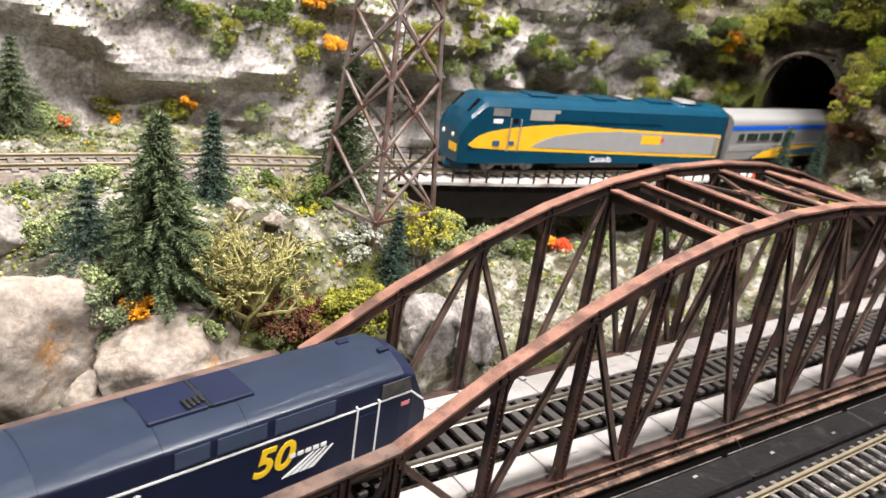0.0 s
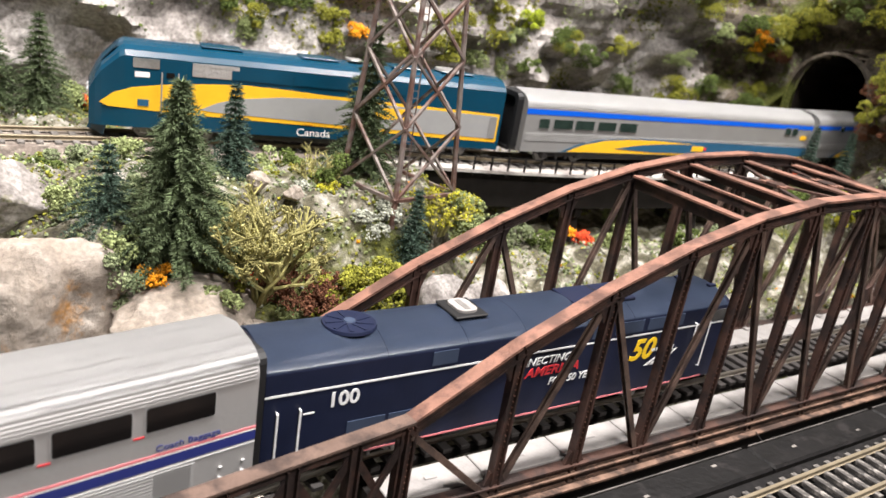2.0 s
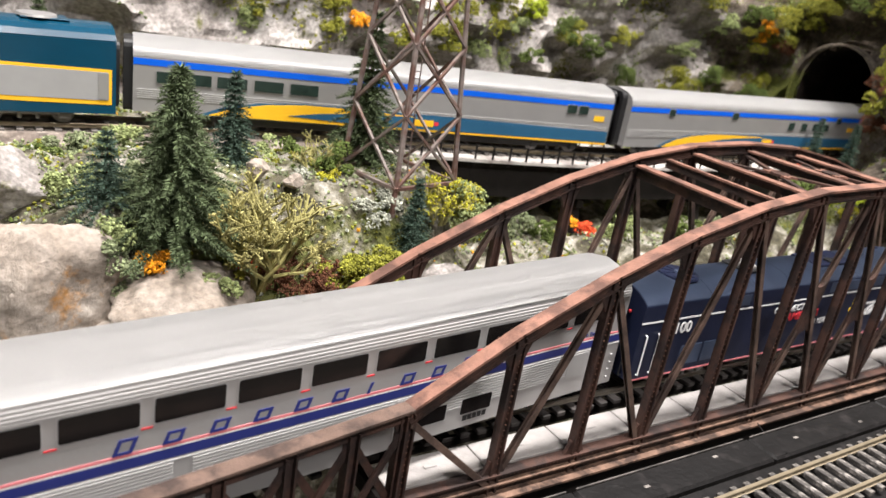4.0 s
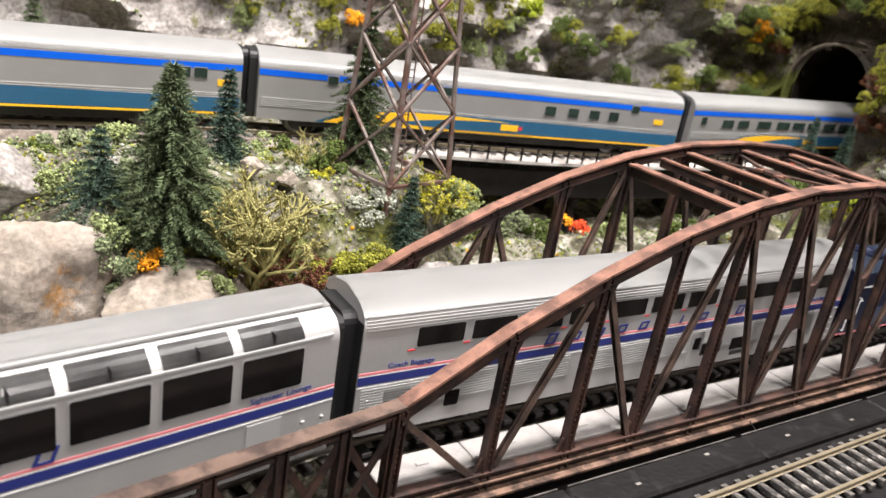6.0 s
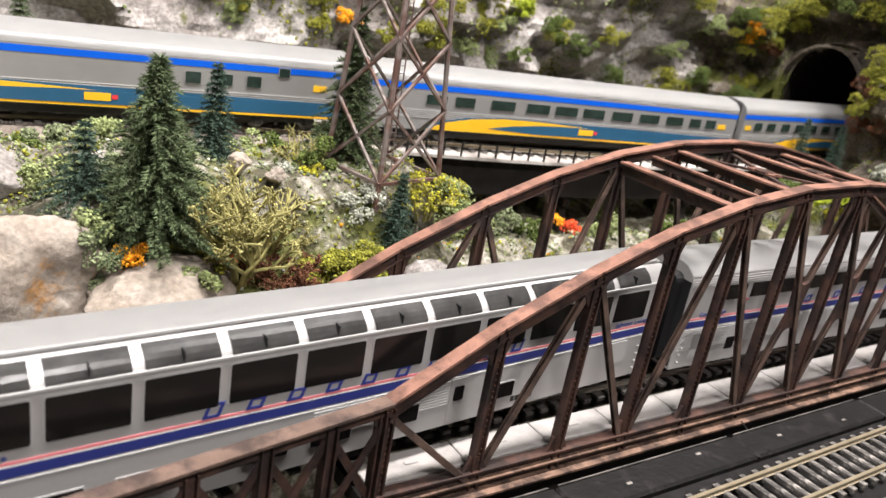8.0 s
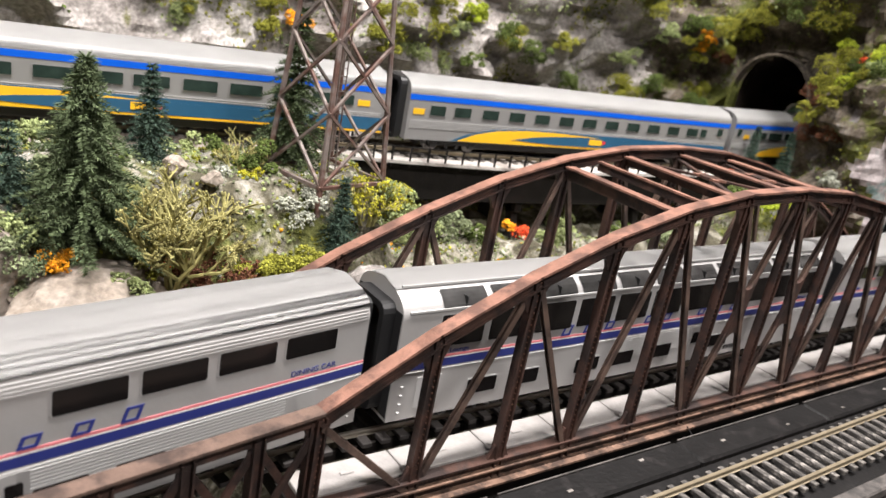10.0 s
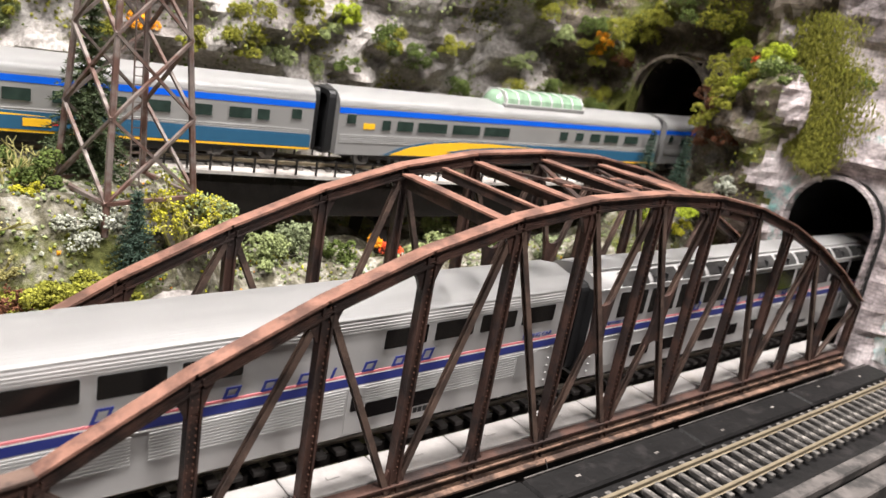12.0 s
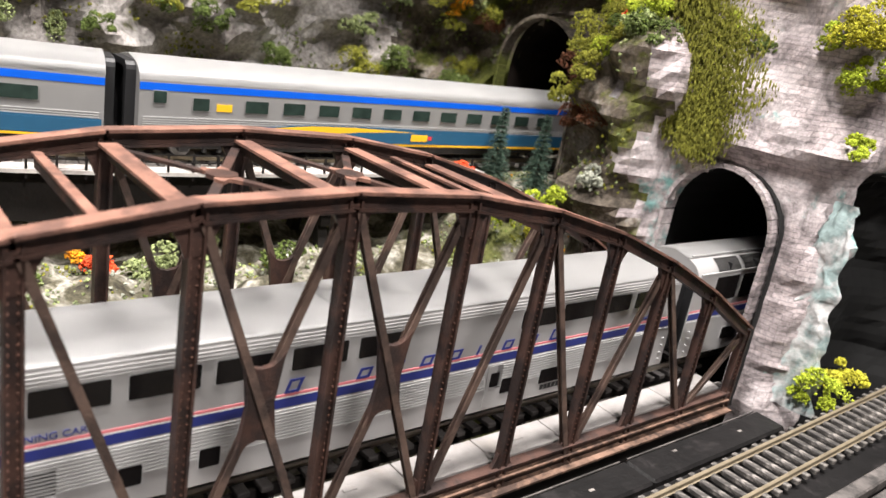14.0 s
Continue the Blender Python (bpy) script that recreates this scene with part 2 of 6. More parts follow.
for key, c in (("leaf_dark", (0.095, 0.125, 0.062)), ("leaf_blue", (0.060, 0.095, 0.070)), ("leaf_green", (0.085, 0.115, 0.028)), ("leaf_olive", (0.20, 0.200, 0.028)), ("leaf_pale", (0.24, 0.28, 0.12)), ("leaf_grey", (0.19, 0.22, 0.12)), ("leaf_yellow", (0.36, 0.34, 0.03)), ("leaf_lime", (0.30, 0.36, 0.03)), ("leaf_orange", (0.75, 0.33, 0.02)), ("leaf_red", (0.68, 0.09, 0.03)), ("twig", (0.30, 0.275, 0.11)), ("twig_brown", (0.13, 0.055, 0.03)), ("trunk", (0.09, 0.06, 0.04)), ("leaf_moss", (0.185, 0.185, 0.030)), ("leaf_snow", (0.33, 0.34, 0.28))):
    M[key] = material(key, c, 0.8, 0, 0.35, 300, per_island=0.45, spec=0.2)

# ---- mesh helpers ----


def part(name, bm, mat, parent=None, label="", smooth=False):
    me = bpy.data.meshes.new(name)
    bm.normal_update()
    bm.to_mesh(me)
    bm.free()
    me.materials.append(mat)
    if smooth:
        for p in me.polygons:
            p.use_smooth = True
        me.set_sharp_from_angle(angle=radians(50))
    ob = new(name, me)
    if parent:
        ob.parent = parent
    if label:
        tagged(ob, label)
    return ob


def quads(name, verts, faces, mat, parent=None, smooth=False):
    me = bpy.data.meshes.new(name)
    me.from_pydata(verts, [], faces)
    me.materials.append(mat)
    if smooth:
        for p in me.polygons:
            p.use_smooth = True
    me.update()
    ob = new(name, me)
    if parent:
        ob.parent = parent
    return ob


def empty(name, label, category, group="", m=None):
    ob = new(name)
    ob.empty_display_size = 0.01
    if m is not None:
        ob.matrix_basis = m
    return tagged(ob, label, category, group)


def box(bm, x0, y0, z0, x1, y1, z1, bevel=0.0):
    r = bmesh.ops.create_cube(bm, size=1)
    vs = r["verts"]
    for v in vs:
        v.co = Vector((x0 if v.co.x < 0 else x1, y0 if v.co.y < 0 else y1, z0 if v.co.z < 0 else z1))
    if bevel:
        es = list({e for v in vs for e in v.link_edges})
        bmesh.ops.bevel(bm, geom=es, offset=bevel, segments=1, affect="EDGES")


def box_bm(*a, bevel=0.0):
    bm = bmesh.new()
    box(bm, *a, bevel=bevel)
    return bm


def beam(bm, a, b, wide, deep, up=(0, 0, 1)):
    """A straight bar from a to b: wide across, deep along up."""
    a, b = Vector(a), Vector(b)
    d = (b - a).normalized()
    side = d.cross(Vector(up)).normalized()
    top = side.cross(d)
    vs = []
    for p in (a, b):
        for s, t in ((-1, -1), (1, -1), (1, 1), (-1, 1)):
            vs.append(bm.verts.new(p + side * (s * wide / 2) + top * (t * deep / 2)))
    for f in ((0, 1, 2, 3), (7, 6, 5, 4), (0, 4, 5, 1), (1, 5, 6, 2), (2, 6, 7, 3), (3, 7, 4, 0)):
        bm.faces.new([vs[i] for i in f])


def channel(bm, a, b, wide, deep, up, t=0.0009):
    """A rolled I-section from a to b: flanges stacked along up."""
    a, b = Vector(a), Vector(b)
    d = (b - a).normalized()
    u = Vector(up)
    u = (u - u.dot(d) * d).normalized()
    s = d.cross(u)
    w, h, k = wide / 2, deep / 2, t / 2
    ring = [(-w, -h), (w, -h), (w, -h + t), (k, -h + t), (k, h - t), (w, h - t), (w, h), (-w, h), (-w, h - t), (-k, h - t), (-k, -h + t), (-w, -h + t)]
    p = [bm.verts.new(a + s * x + u * y) for x, y in ring]
    q = [bm.verts.new(b + s * x + u * y) for x, y in ring]
    for i in range(12):
        bm.faces.new((p[i], p[(i + 1) % 12], q[(i + 1) % 12], q[i]))
    bm.faces.new(p[::-1])
    bm.faces.new(q)
    bmesh.ops.recalc_face_normals(bm, faces=bm.faces[:])


def tube(bm, a, b, r0, r1, n=6):
    a, b = Vector(a), Vector(b)
    d = (b - a).normalized()
    s = d.orthogonal().normalized()
    q = d.cross(s)
    ring = []
    for p, r in ((a, r0), (b, r1)):
        ring.append([bm.verts.new(p + (s * math.cos(k * math.tau / n) + q * math.sin(k * math.tau / n)) * r) for k in range(n)])
    for k in range(n):
        bm.faces.new((ring[0][k], ring[0][(k + 1) % n], ring[1][(k + 1) % n], ring[1][k]))
    bm.faces.new(ring[0][::-1])
    bm.faces.new(ring[1])


def extrude_profile(bm, prof, x0, x1):
    """A closed (y, z) outline drawn along x."""
    a = [bm.verts.new((x0, y, z)) for y, z in prof]
    b = [bm.verts.new((x1, y, z)) for y, z in prof]
    n = len(prof)
    for i in range(n):
        bm.faces.new((a[i], a[(i + 1) % n], b[(i + 1) % n], b[i]))
    bm.faces.new(a[::-1])
    bm.faces.new(b)


# ---- plan ----
PANEL = 0.043
UNITS = (0, 1.05, 2.05, 2.99, 3.95, 4.92, 6, 7.08, 8.05, 9.01, 9.95, 10.95, 12)
NODE = [u * PANEL for u in UNITS]
TOPS = (0.048, 0.073, 0.0925, 0.1075, 0.1185, 0.125, 0.127, 0.125, 0.1185, 0.1075, 0.0925, 0.073, 0.048)
LENGTH = NODE[-1]
WIDE = 0.079            # near truss plane to far truss plane
MID = 0.0395            # centre of the bridge track
RAIL = 0.0135           # top of the bridge rails
UPPER = 0.088           # top of the upper rails
UP_LINE = ((-2.4, 0.19), (-1.2, 0.215), (-0.5, 0.235), (-0.3, 0.244), (-0.1, 0.247), (0.0, 0.243), (0.1, 0.227), (0.2, 0.208), (0.3, 0.198), (0.4, 0.197), (0.5, 0.201), (0.6, 0.207), (0.8, 0.222), (1.4, 0.27), (2.6, 0.38))


def spline(points, x):
    """A smooth curve through points (x, y), by Catmull-Rom slopes."""
    n = len(points)
    i = max(0, min(n - 2, sum(1 for p in points if p[0] <= x) - 1))
    (x0, y0), (x1, y1) = points[i], points[i + 1]
    m0 = (y1 - points[max(0, i - 1)][1]) / (x1 - points[max(0, i - 1)][0])
    m1 = (points[min(n - 1, i + 2)][1] - y0) / (points[min(n - 1, i + 2)][0] - x0)
    h = x1 - x0
    t = (x - x0) / h
    return (2 * t ** 3 - 3 * t * t + 1) * y0 + (t ** 3 - 2 * t * t + t) * h * m0 + (-2 * t ** 3 + 3 * t * t) * y1 + (t ** 3 - t * t) * h * m1


BEND, SKEW = 0.04, 0.17     # the approach meets the arch at an angle


def low_y(x):
    """The bridge line: straight over the arch, turned towards the aisle on the approach."""
    if x > 0.02:
        return MID
    d = 0.02 - x
    return MID - (d * d * SKEW / (2 * BEND) if d < BEND else SKEW * (d - BEND / 2))


def up_y(x):
    return spline(UP_LINE, x)


def smooth(a, b, x):
    t = max(0.0, min(1.0, (x - a) / (b - a)))
    return t * t * (3 - 2 * t)


def fbm(x, y, z, octaves=4):
    return noise.fractal(Vector((x, y, z)), 0.9, 2.1, octaves, noise_basis="PERLIN_ORIGINAL")


# ---- room ----
def room():
    x0, x1, y0, y1, z0, z1 = -3.0, 3.4, -2.2, 1.2, -0.95, 1.45
    tagged(part("floor", box_bm(x0, y0, z0 - 0.05, x1, y1, z0), M["floor"]), "plain brown-grey floor of the layout room", "floor", kind="structure")
    tagged(part("ceiling", box_bm(x0, y0, z1, x1, y1, z1 + 0.05), M["ceiling"]), "plain white ceiling of the layout room", "ceiling", kind="structure")
    for nm, a in (("wall_south", (x0, y0 - 0.1, z0, x1, y0, z1)), ("wall_north", (x0, y1, z0, x1, y1 + 0.1, z1)), ("wall_west", (x0 - 0.1, y0, z0, x0, y1, z1)), ("wall_east", (x1, y0, z0, x1 + 0.1, y1, z1))):
        tagged(part(nm, box_bm(*a), M["wall"]), "plain painted wall of the layout room", "wall", kind="structure")


room()


# ---- hillside and rock wall ----
def ground_z(x, y):
    """The modelled ground: gorge under the bridge, planted mound beside it, shelf of the upper track."""
    edge = 0.105 + 0.012 * math.sin(y * 40)
    left = 1 - smooth(edge - 0.02, edge + 0.03, x)             # 1 on the mound
    a = 0.028 + 0.062 * smooth(0.088, 0.135, y + 0.006 * math.sin(x * 55))
    a = a * (1 - 0.35 * smooth(-0.04, -0.14, x) * (1 - smooth(0.15, 0.2, y)))
    a += (UPPER - 0.0085 - a) * smooth(0.17, 0.215, y)
    b = 0.0 + 0.035 * smooth(0.085, 0.16, y) + 0.02 * smooth(0.2, 0.3, y)
    far_right = smooth(0.44, 0.50, x)
    b += (UPPER - 0.0085 - b) * far_right * smooth(0.115, 0.15, y)
    b += 0.03 * smooth(0.40, 0.5, x) * smooth(0.08, 0.12, y) * (1 - far_right)
    z = a * left + b * (1 - left)
    n = fbm(x * 30, y * 30, 3.1) * 0.007 + fbm(x * 90, y * 90, 7.7, 3) * 0.0035
    flat = smooth(0.02, 0.028, abs(y - up_y(x)))
    if UPPER - 0.012 < a and left > 0.5 or far_right > 0.5:
        n *= 0.25 + 0.75 * flat
    z += n
    if y < 0.086:
        z = min(z, -0.10 + 0.13 * smooth(0.078, 0.09, y))
    return z


def ground():
    xs = [i * 0.0045 for i in range(int(-0.5 / 0.0045), int(0.76 / 0.0045))]
    ys = [0.074 + j * 0.0042 for j in range(0, 78)]
    xs = [-2.4, -1.8, -1.2, -0.9, -0.7] + xs + [0.9, 1.2, 1.6, 2.6]
    verts = [(x, y, ground_z(x, y)) for x in xs for y in ys]
    k = len(ys)
    faces = [(i * k + j, (i + 1) * k + j, (i + 1) * k + j + 1, i * k + j + 1) for i in range(len(xs) - 1) for j in range(k - 1)]
    tagged(quads("ground", verts, faces, M["soil"], smooth=True), "rocky planted model hillside with moss and pale soil", "ground", kind="structure")


ground()

WALL_PLAN = ((-2.4, 0.42), (-0.9, 0.40), (-0.4, 0.375), (-0.1, 0.35), (0.05, 0.34), (0.20, 0.325), (0.36, 0.312), (0.46, 0.300), (0.535, 0.278), (0.553, 0.255), (0.545, 0.21), (0.535, 0.162), (0.525, 0.135), (0.524, 0.105), (0.535, 0.085), (0.540, 0.06), (0.540, 0.02), (0.546, -0.002), (0.565, -0.014), (0.60, -0.020), (0.64, -0.030), (0.68, -0.06), (0.72, -0.12), (0.78, -0.25), (0.95, -0.6))
UP_MOUTH = (0.209, 0.039, 0.145)    # centre y, half width, spring line
LOW_MOUTH = (0.044, 0.034, 0.088)


def in_mouth(x, y, z):
    for (cy, hw, zs), x0 in ((UP_MOUTH, 0.50), (LOW_MOUTH, 0.50)):
        if x > x0 and abs(y - cy) < hw and (z < zs or (y - cy) ** 2 + (z - zs) ** 2 < hw * hw):
            if cy > 0.1 or z < 0.14:
                return True
    return False


WALL = []


def rock_wall():
    pts, acc = [], 0.0
    step = 0.0048
    for (ax, ay), (bx, by) in zip(WALL_PLAN, WALL_PLAN[1:]):
        n = max(1, int(math.hypot(bx - ax, by - ay) / (step if -0.5 < ax < 0.7 else 0.05)))
        for i in range(n):
            pts.append((ax + (bx - ax) * i / n, ay + (by - ay) * i / n))
    # round the corners of the plan
    for _ in range(3):
        pts = [pts[0]] + [((p[0] + 2 * q[0] + r[0]) / 4, (p[1] + 2 * q[1] + r[1]) / 4) for p, q, r in zip(pts, pts[1:], pts[2:])] + [pts[-1]]
    zs = [-0.14 + 0.0052 * j for j in range(120)]
    verts, hollows = [], []
    for i, (x, y) in enumerate(pts):
        a, b = pts[max(0, i - 2)], pts[min(len(pts) - 1, i + 2)]
        t = Vector((b[0] - a[0], b[1] - a[1], 0)).normalized()
        nrm = Vector((t.y, -t.x, 0))            # towards the viewer
        near_mouth = smooth(0.505, 0.535, x)
        for z in zs:
            calm = 1.0
            for cy, hw, sp in (UP_MOUTH, LOW_MOUTH):
                if x > 0.5:
                    d = max(abs(y - cy) - hw, z - sp - hw)
                    calm = min(calm, 0.12 + 0.88 * smooth(0.0, 0.03, d))
            big = fbm(x * 5.5 + 3, y * 5.5, z * 8 + x * 2, 3)
            ledge = abs(fbm(x * 9 - z * 4, y * 9 + 9, z * 15 + x * 5, 3))
            cell = noise.voronoi(Vector((x * 13 + z * 4, y * 13, z * 17 - x * 5)))[0]
            fine = fbm(x * 45, y * 45, z * 60, 4)
            if x > 0.515 and y < 0.085:
                calm = min(calm, 0.40)
            d = (0.042 * big + 0.042 * (0.35 - ledge) + 0.024 * min(0.6, cell[1] - cell[0]) + 0.0085 * fine) * calm * (0.55 + 0.45 * smooth(0.10, 0.20, x))
            lean = 0.10 * max(0.0, z - 0.1) if x < 0.5 else 0.05 * max(0.0, z - 0.15)
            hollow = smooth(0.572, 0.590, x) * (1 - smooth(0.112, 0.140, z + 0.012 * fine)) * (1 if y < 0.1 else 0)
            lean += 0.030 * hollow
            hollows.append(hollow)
            verts.append((x + nrm.x * d - nrm.x * lean, y + nrm.y * d - nrm.y * lean, z))
    WALL.extend(verts)
    k = len(zs)
    faces, portal_faces, cave_faces, dark_faces = [], [], [], []
    for i in range(len(pts) - 1):
        for j in range(k - 1):
            cx, cy, cz = (pts[i][0] + pts[i + 1][0]) / 2, (pts[i][1] + pts[i + 1][1]) / 2, (zs[j] + zs[j + 1]) / 2
            if in_mouth(cx, cy, cz):
                continue
            f = (i * k + j, (i + 1) * k + j, (i + 1) * k + j + 1, i * k + j + 1)
            # faces of the hollow turn black: the recess's shade is painted on
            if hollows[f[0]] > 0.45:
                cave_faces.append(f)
            else:
                (portal_faces if cx > 0.50 and cy < 0.098 + 0.03 * fbm(cx * 40, cy * 40, cz * 40, 4) else dark_faces if cx > 0.485 + 0.03 * fbm(cx * 30, cy * 30, cz * 30, 4) else faces).append(f)
    ob = quads("rock_wall", verts, faces, M["rock"])
    tagged(ob, "tall cast grey rock cliff with dark clefts and moss", "cliff", kind="structure")
    ob = quads("tunnel_rock", verts, dark_faces, M["dark_rock"])
    tagged(ob, "dark brown overgrown rock around the upper tunnel", "cliff", kind="structure")
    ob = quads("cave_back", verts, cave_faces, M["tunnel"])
    tagged(ob, "hollow in the rock beside the lower tunnel with its shade painted black", "cave", kind="structure")
    ob = quads("portal_rock", verts, portal_faces, M["portal"])
    tagged(ob, "pale pinkish rock mass around the lower tunnel mouth", "cliff", kind="structure")


rock_wall()


def tunnel(name, cx, cy, hw, spring, floor_z, length, line=None, mat="tunnel"):
    bm = bmesh.new()
    rows = []
    n = 14
    for i in range(13):
        x = cx + length * i / 12
        y0 = cy if line is None else line(x)
        outline = [(-hw, floor_z)] + [(-hw * math.cos(math.pi * q / n), spring + hw * math.sin(math.pi * q / n)) for q in range(n + 1)] + [(hw, floor_z)]
        rows.append([bm.verts.new((x, y0 + p, z)) for p, z in outline])
    for a, b in zip(rows, rows[1:]):
        for q in range(len(a) - 1):
            bm.faces.new((a[q], a[q + 1], b[q + 1], b[q]))
        bm.faces.new((a[-1], a[0], b[0], b[-1]))
    bm.faces.new(rows[-1])
    # the bore's darkness comes from its near-black colour
    return tagged(part(name, bm, M[mat]), "tunnel bore behind its stone mouth with its darkness painted in", "tunnel", kind="structure")


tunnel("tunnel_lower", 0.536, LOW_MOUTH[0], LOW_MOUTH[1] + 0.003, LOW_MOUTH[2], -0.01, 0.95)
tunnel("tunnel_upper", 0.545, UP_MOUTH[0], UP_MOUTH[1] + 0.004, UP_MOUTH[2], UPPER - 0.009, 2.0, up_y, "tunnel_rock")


def portal_ring(name, x, cy, hw, spring, floor_z, thick, deep, label, mat="portal"):
    """The arch of voussoirs round a tunnel mouth."""
    ring = empty(name, label, "tunnel portal")
    ring["kind"] = "structure"
    n = 15
    for q in range(n):
        a0, a1 = math.pi * q / n, math.pi * (q + 0.94) / n
        bm = bmesh.new()
        vs = []
        for xx in (x - deep, x + deep):
            for a, r in ((a0, hw), (a1, hw), (a1, hw + thick), (a0, hw + thick)):
                vs.append(bm.verts.new((xx, cy - r * math.cos(a), spring + r * math.sin(a))))
        for f in ((0, 1, 2, 3), (7, 6, 5, 4), (0, 4, 5, 1), (1, 5, 6, 2), (2, 6, 7, 3), (3, 7, 4, 0)):
            bm.faces.new([vs[i] for i in f])
        part("stone", bm, M[mat], ring)
    m = max(3, int((spring - floor_z) / 0.009))
    for s in (-1, 1):
        for q in range(m):
            z0 = floor_z + (spring - floor_z) * q / m
            z1 = floor_z + (spring - floor_z) * (q + 0.94) / m
            y0, y1 = sorted((cy + s * hw, cy + s * (hw + thick)))
            part("stone", box_bm(x - deep, y0, z0, x + deep, y1, z1), M[mat], ring)
    return ring


portal_ring("portal_lower", 0.536, LOW_MOUTH[0], LOW_MOUTH[1] - 0.001, LOW_MOUTH[2], 0.0, 0.0026, 0.0052, "arched pale stone mouth of the lower tunnel")
portal_ring("portal_upper", 0.538, UP_MOUTH[0], UP_MOUTH[1] - 0.001, UP_MOUTH[2], UPPER - 0.008, 0.0022, 0.0045, "arched grey stone mouth of the upper tunnel", "dark_rock")


# ---- arched bridge ----
def truss(bridge, y, face):
    """One bowstring truss in the plane y; face is the outer side (-1 or 1)."""
    top_w, top_d = 0.0062, 0.0060
    for i in range(12):
        a, b = Vector((NODE[i], y, TOPS[i] - top_d / 2)), Vector((NODE[i + 1], y, TOPS[i + 1] - top_d / 2))
        d = (b - a).normalized() * 0.0006
        bm = bmesh.new()
        u = Vector((0, 0, 1))
        nrm = d.cross(Vector((0, 1, 0))).normalized()
        if nrm.z < 0:
            nrm = -nrm
        beam(bm, a - d - nrm * 0.0004, b + d - nrm * 0.0004, 0.0012, top_d - 0.0012, u)
        beam(bm, a - d - nrm * (top_d / 2 - 0.0004), b + d - nrm * (top_d / 2 - 0.0004), top_w * 0.8, 0.0009, u)
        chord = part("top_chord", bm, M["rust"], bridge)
        # cover plate in the lit tone, painted brighter than the web
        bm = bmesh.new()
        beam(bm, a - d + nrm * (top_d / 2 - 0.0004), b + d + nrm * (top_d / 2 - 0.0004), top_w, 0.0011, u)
        part("cover_plate", bm, M["rust_top"], chord, "reddish cover plate in the lit tone")
    # bottom chord: web, flanges and a ledge
    for i in range(12):
        bm = bmesh.new()
        x0, x1 = NODE[i], NODE[i + 1]
        box(bm, x0, y - 0.0007, 0.0, x1, y + 0.0007, 0.0085)
        box(bm, x0, y - 0.0026, 0.0078, x1, y + 0.0026, 0.0088)
        ch = part("bottom_chord", bm, M["rust"], bridge)
        bm = bmesh.new()
        for k in range(int((x1 - x0) / 0.0021)):
            xr = x0 + 0.001 + k * 0.0021
            for zr in (0.0022, 0.0064):
                box(bm, xr - 0.00028, y + face * 0.0006, zr - 0.00028, xr + 0.00028, y + face * 0.0011, zr + 0.00028)
        part("rivets", bm, M["rust_top"], ch)["kind"] = "stuff"
        # flange and ledge coloured paler, as light from above would leave them
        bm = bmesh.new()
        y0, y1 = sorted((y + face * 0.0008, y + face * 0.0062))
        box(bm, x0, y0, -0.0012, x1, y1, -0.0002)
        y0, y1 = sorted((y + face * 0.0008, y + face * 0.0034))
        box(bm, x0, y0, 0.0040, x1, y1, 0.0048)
        part("lower_flange", bm, M["rust_low"], ch, "lower flange painted as lit from above")
    for i in range(13):
        x, zt = NODE[i], TOPS[i] - 0.003
        wide = 0.0046 if 0 < i < 12 else 0.0062
        bm = bmesh.new()
        channel(bm, (x, y, -0.001), (x, y, zt), 0.0040, wide, (1, 0, 0), 0.0008)
        post = part("post", bm, M["rust"], bridge)
        bm = bmesh.new()
        m = int(zt / 0.0026)
        for q in range(m):
            for s in (-1, 1):
                xr, zr = x + s * (wide / 2 - 0.0012), 0.003 + q * 0.0026
                beam(bm, (xr, y + face * 0.0004, zr), (xr, y + face * 0.0010, zr), 0.0005, 0.0005)
        part("rivets", bm, M["rust_top"], post)["kind"] = "stuff"
        # gussets at the head and the foot
        for zc, h, up in ((zt - 0.001, 0.011, -1), (0.004, 0.011, 1)):
            bm = bmesh.new()
            g = 0.0082 if 0 < i < 12 else 0.0055
            ring = [(-g, 0), (g, 0), (g * 0.55, up * h * 0.6), (g * 0.35, up * h), (-g * 0.35, up * h), (-g * 0.55, up * h * 0.6)]
            slope = 0.0
            if up < 0 and 0 < i < 12:
                slope = (TOPS[i + 1] - TOPS[i - 1]) / (NODE[i + 1] - NODE[i - 1])
            a = [bm.verts.new((x + p, y - 0.0009, zc + q + slope * p)) for p, q in ring]
            b = [bm.verts.new((x + p, y + 0.0009, zc + q + slope * p)) for p, q in ring]
            bm.faces.new(a)
            bm.faces.new(b[::-1])
            for q in range(6):
                bm.faces.new((a[q], b[q], b[(q + 1) % 6], a[(q + 1) % 6]))
            part("gusset", bm, M["rust"], bridge)
    pairs = [(0, "T", 1, "B"), (1, "B", 2, "T"), (2, "T", 3, "B"), (3, "B", 4, "T"), (4, "T", 5, "B"), (5, "T", 6, "B"), (5, "B", 6, "T"), (6, "T", 7, "B"), (6, "B", 7, "T"), (7, "B", 8, "T"), (8, "T", 9, "B"), (9, "B", 10, "T"), (10, "T", 11, "B"), (11, "B", 12, "T")]
    for i, p, j, q in pairs:
        off = 0.0007 * face if p == "T" else -0.0007 * face
        a = Vector((NODE[i] + 0.0016, y + off, TOPS[i] - 0.006 if p == "T" else 0.003))
        b = Vector((NODE[j] - 0.0016, y + off, TOPS[j] - 0.006 if q == "T" else 0.003))
        # diagonals take a paler brown that carries the light on their broad faces
        bm = bmesh.new()
        channel(bm, a, b, 0.0025, 0.0026, (0, 1, 0), 0.0006)
        part("diagonal", bm, M["rust_mid"], bridge)
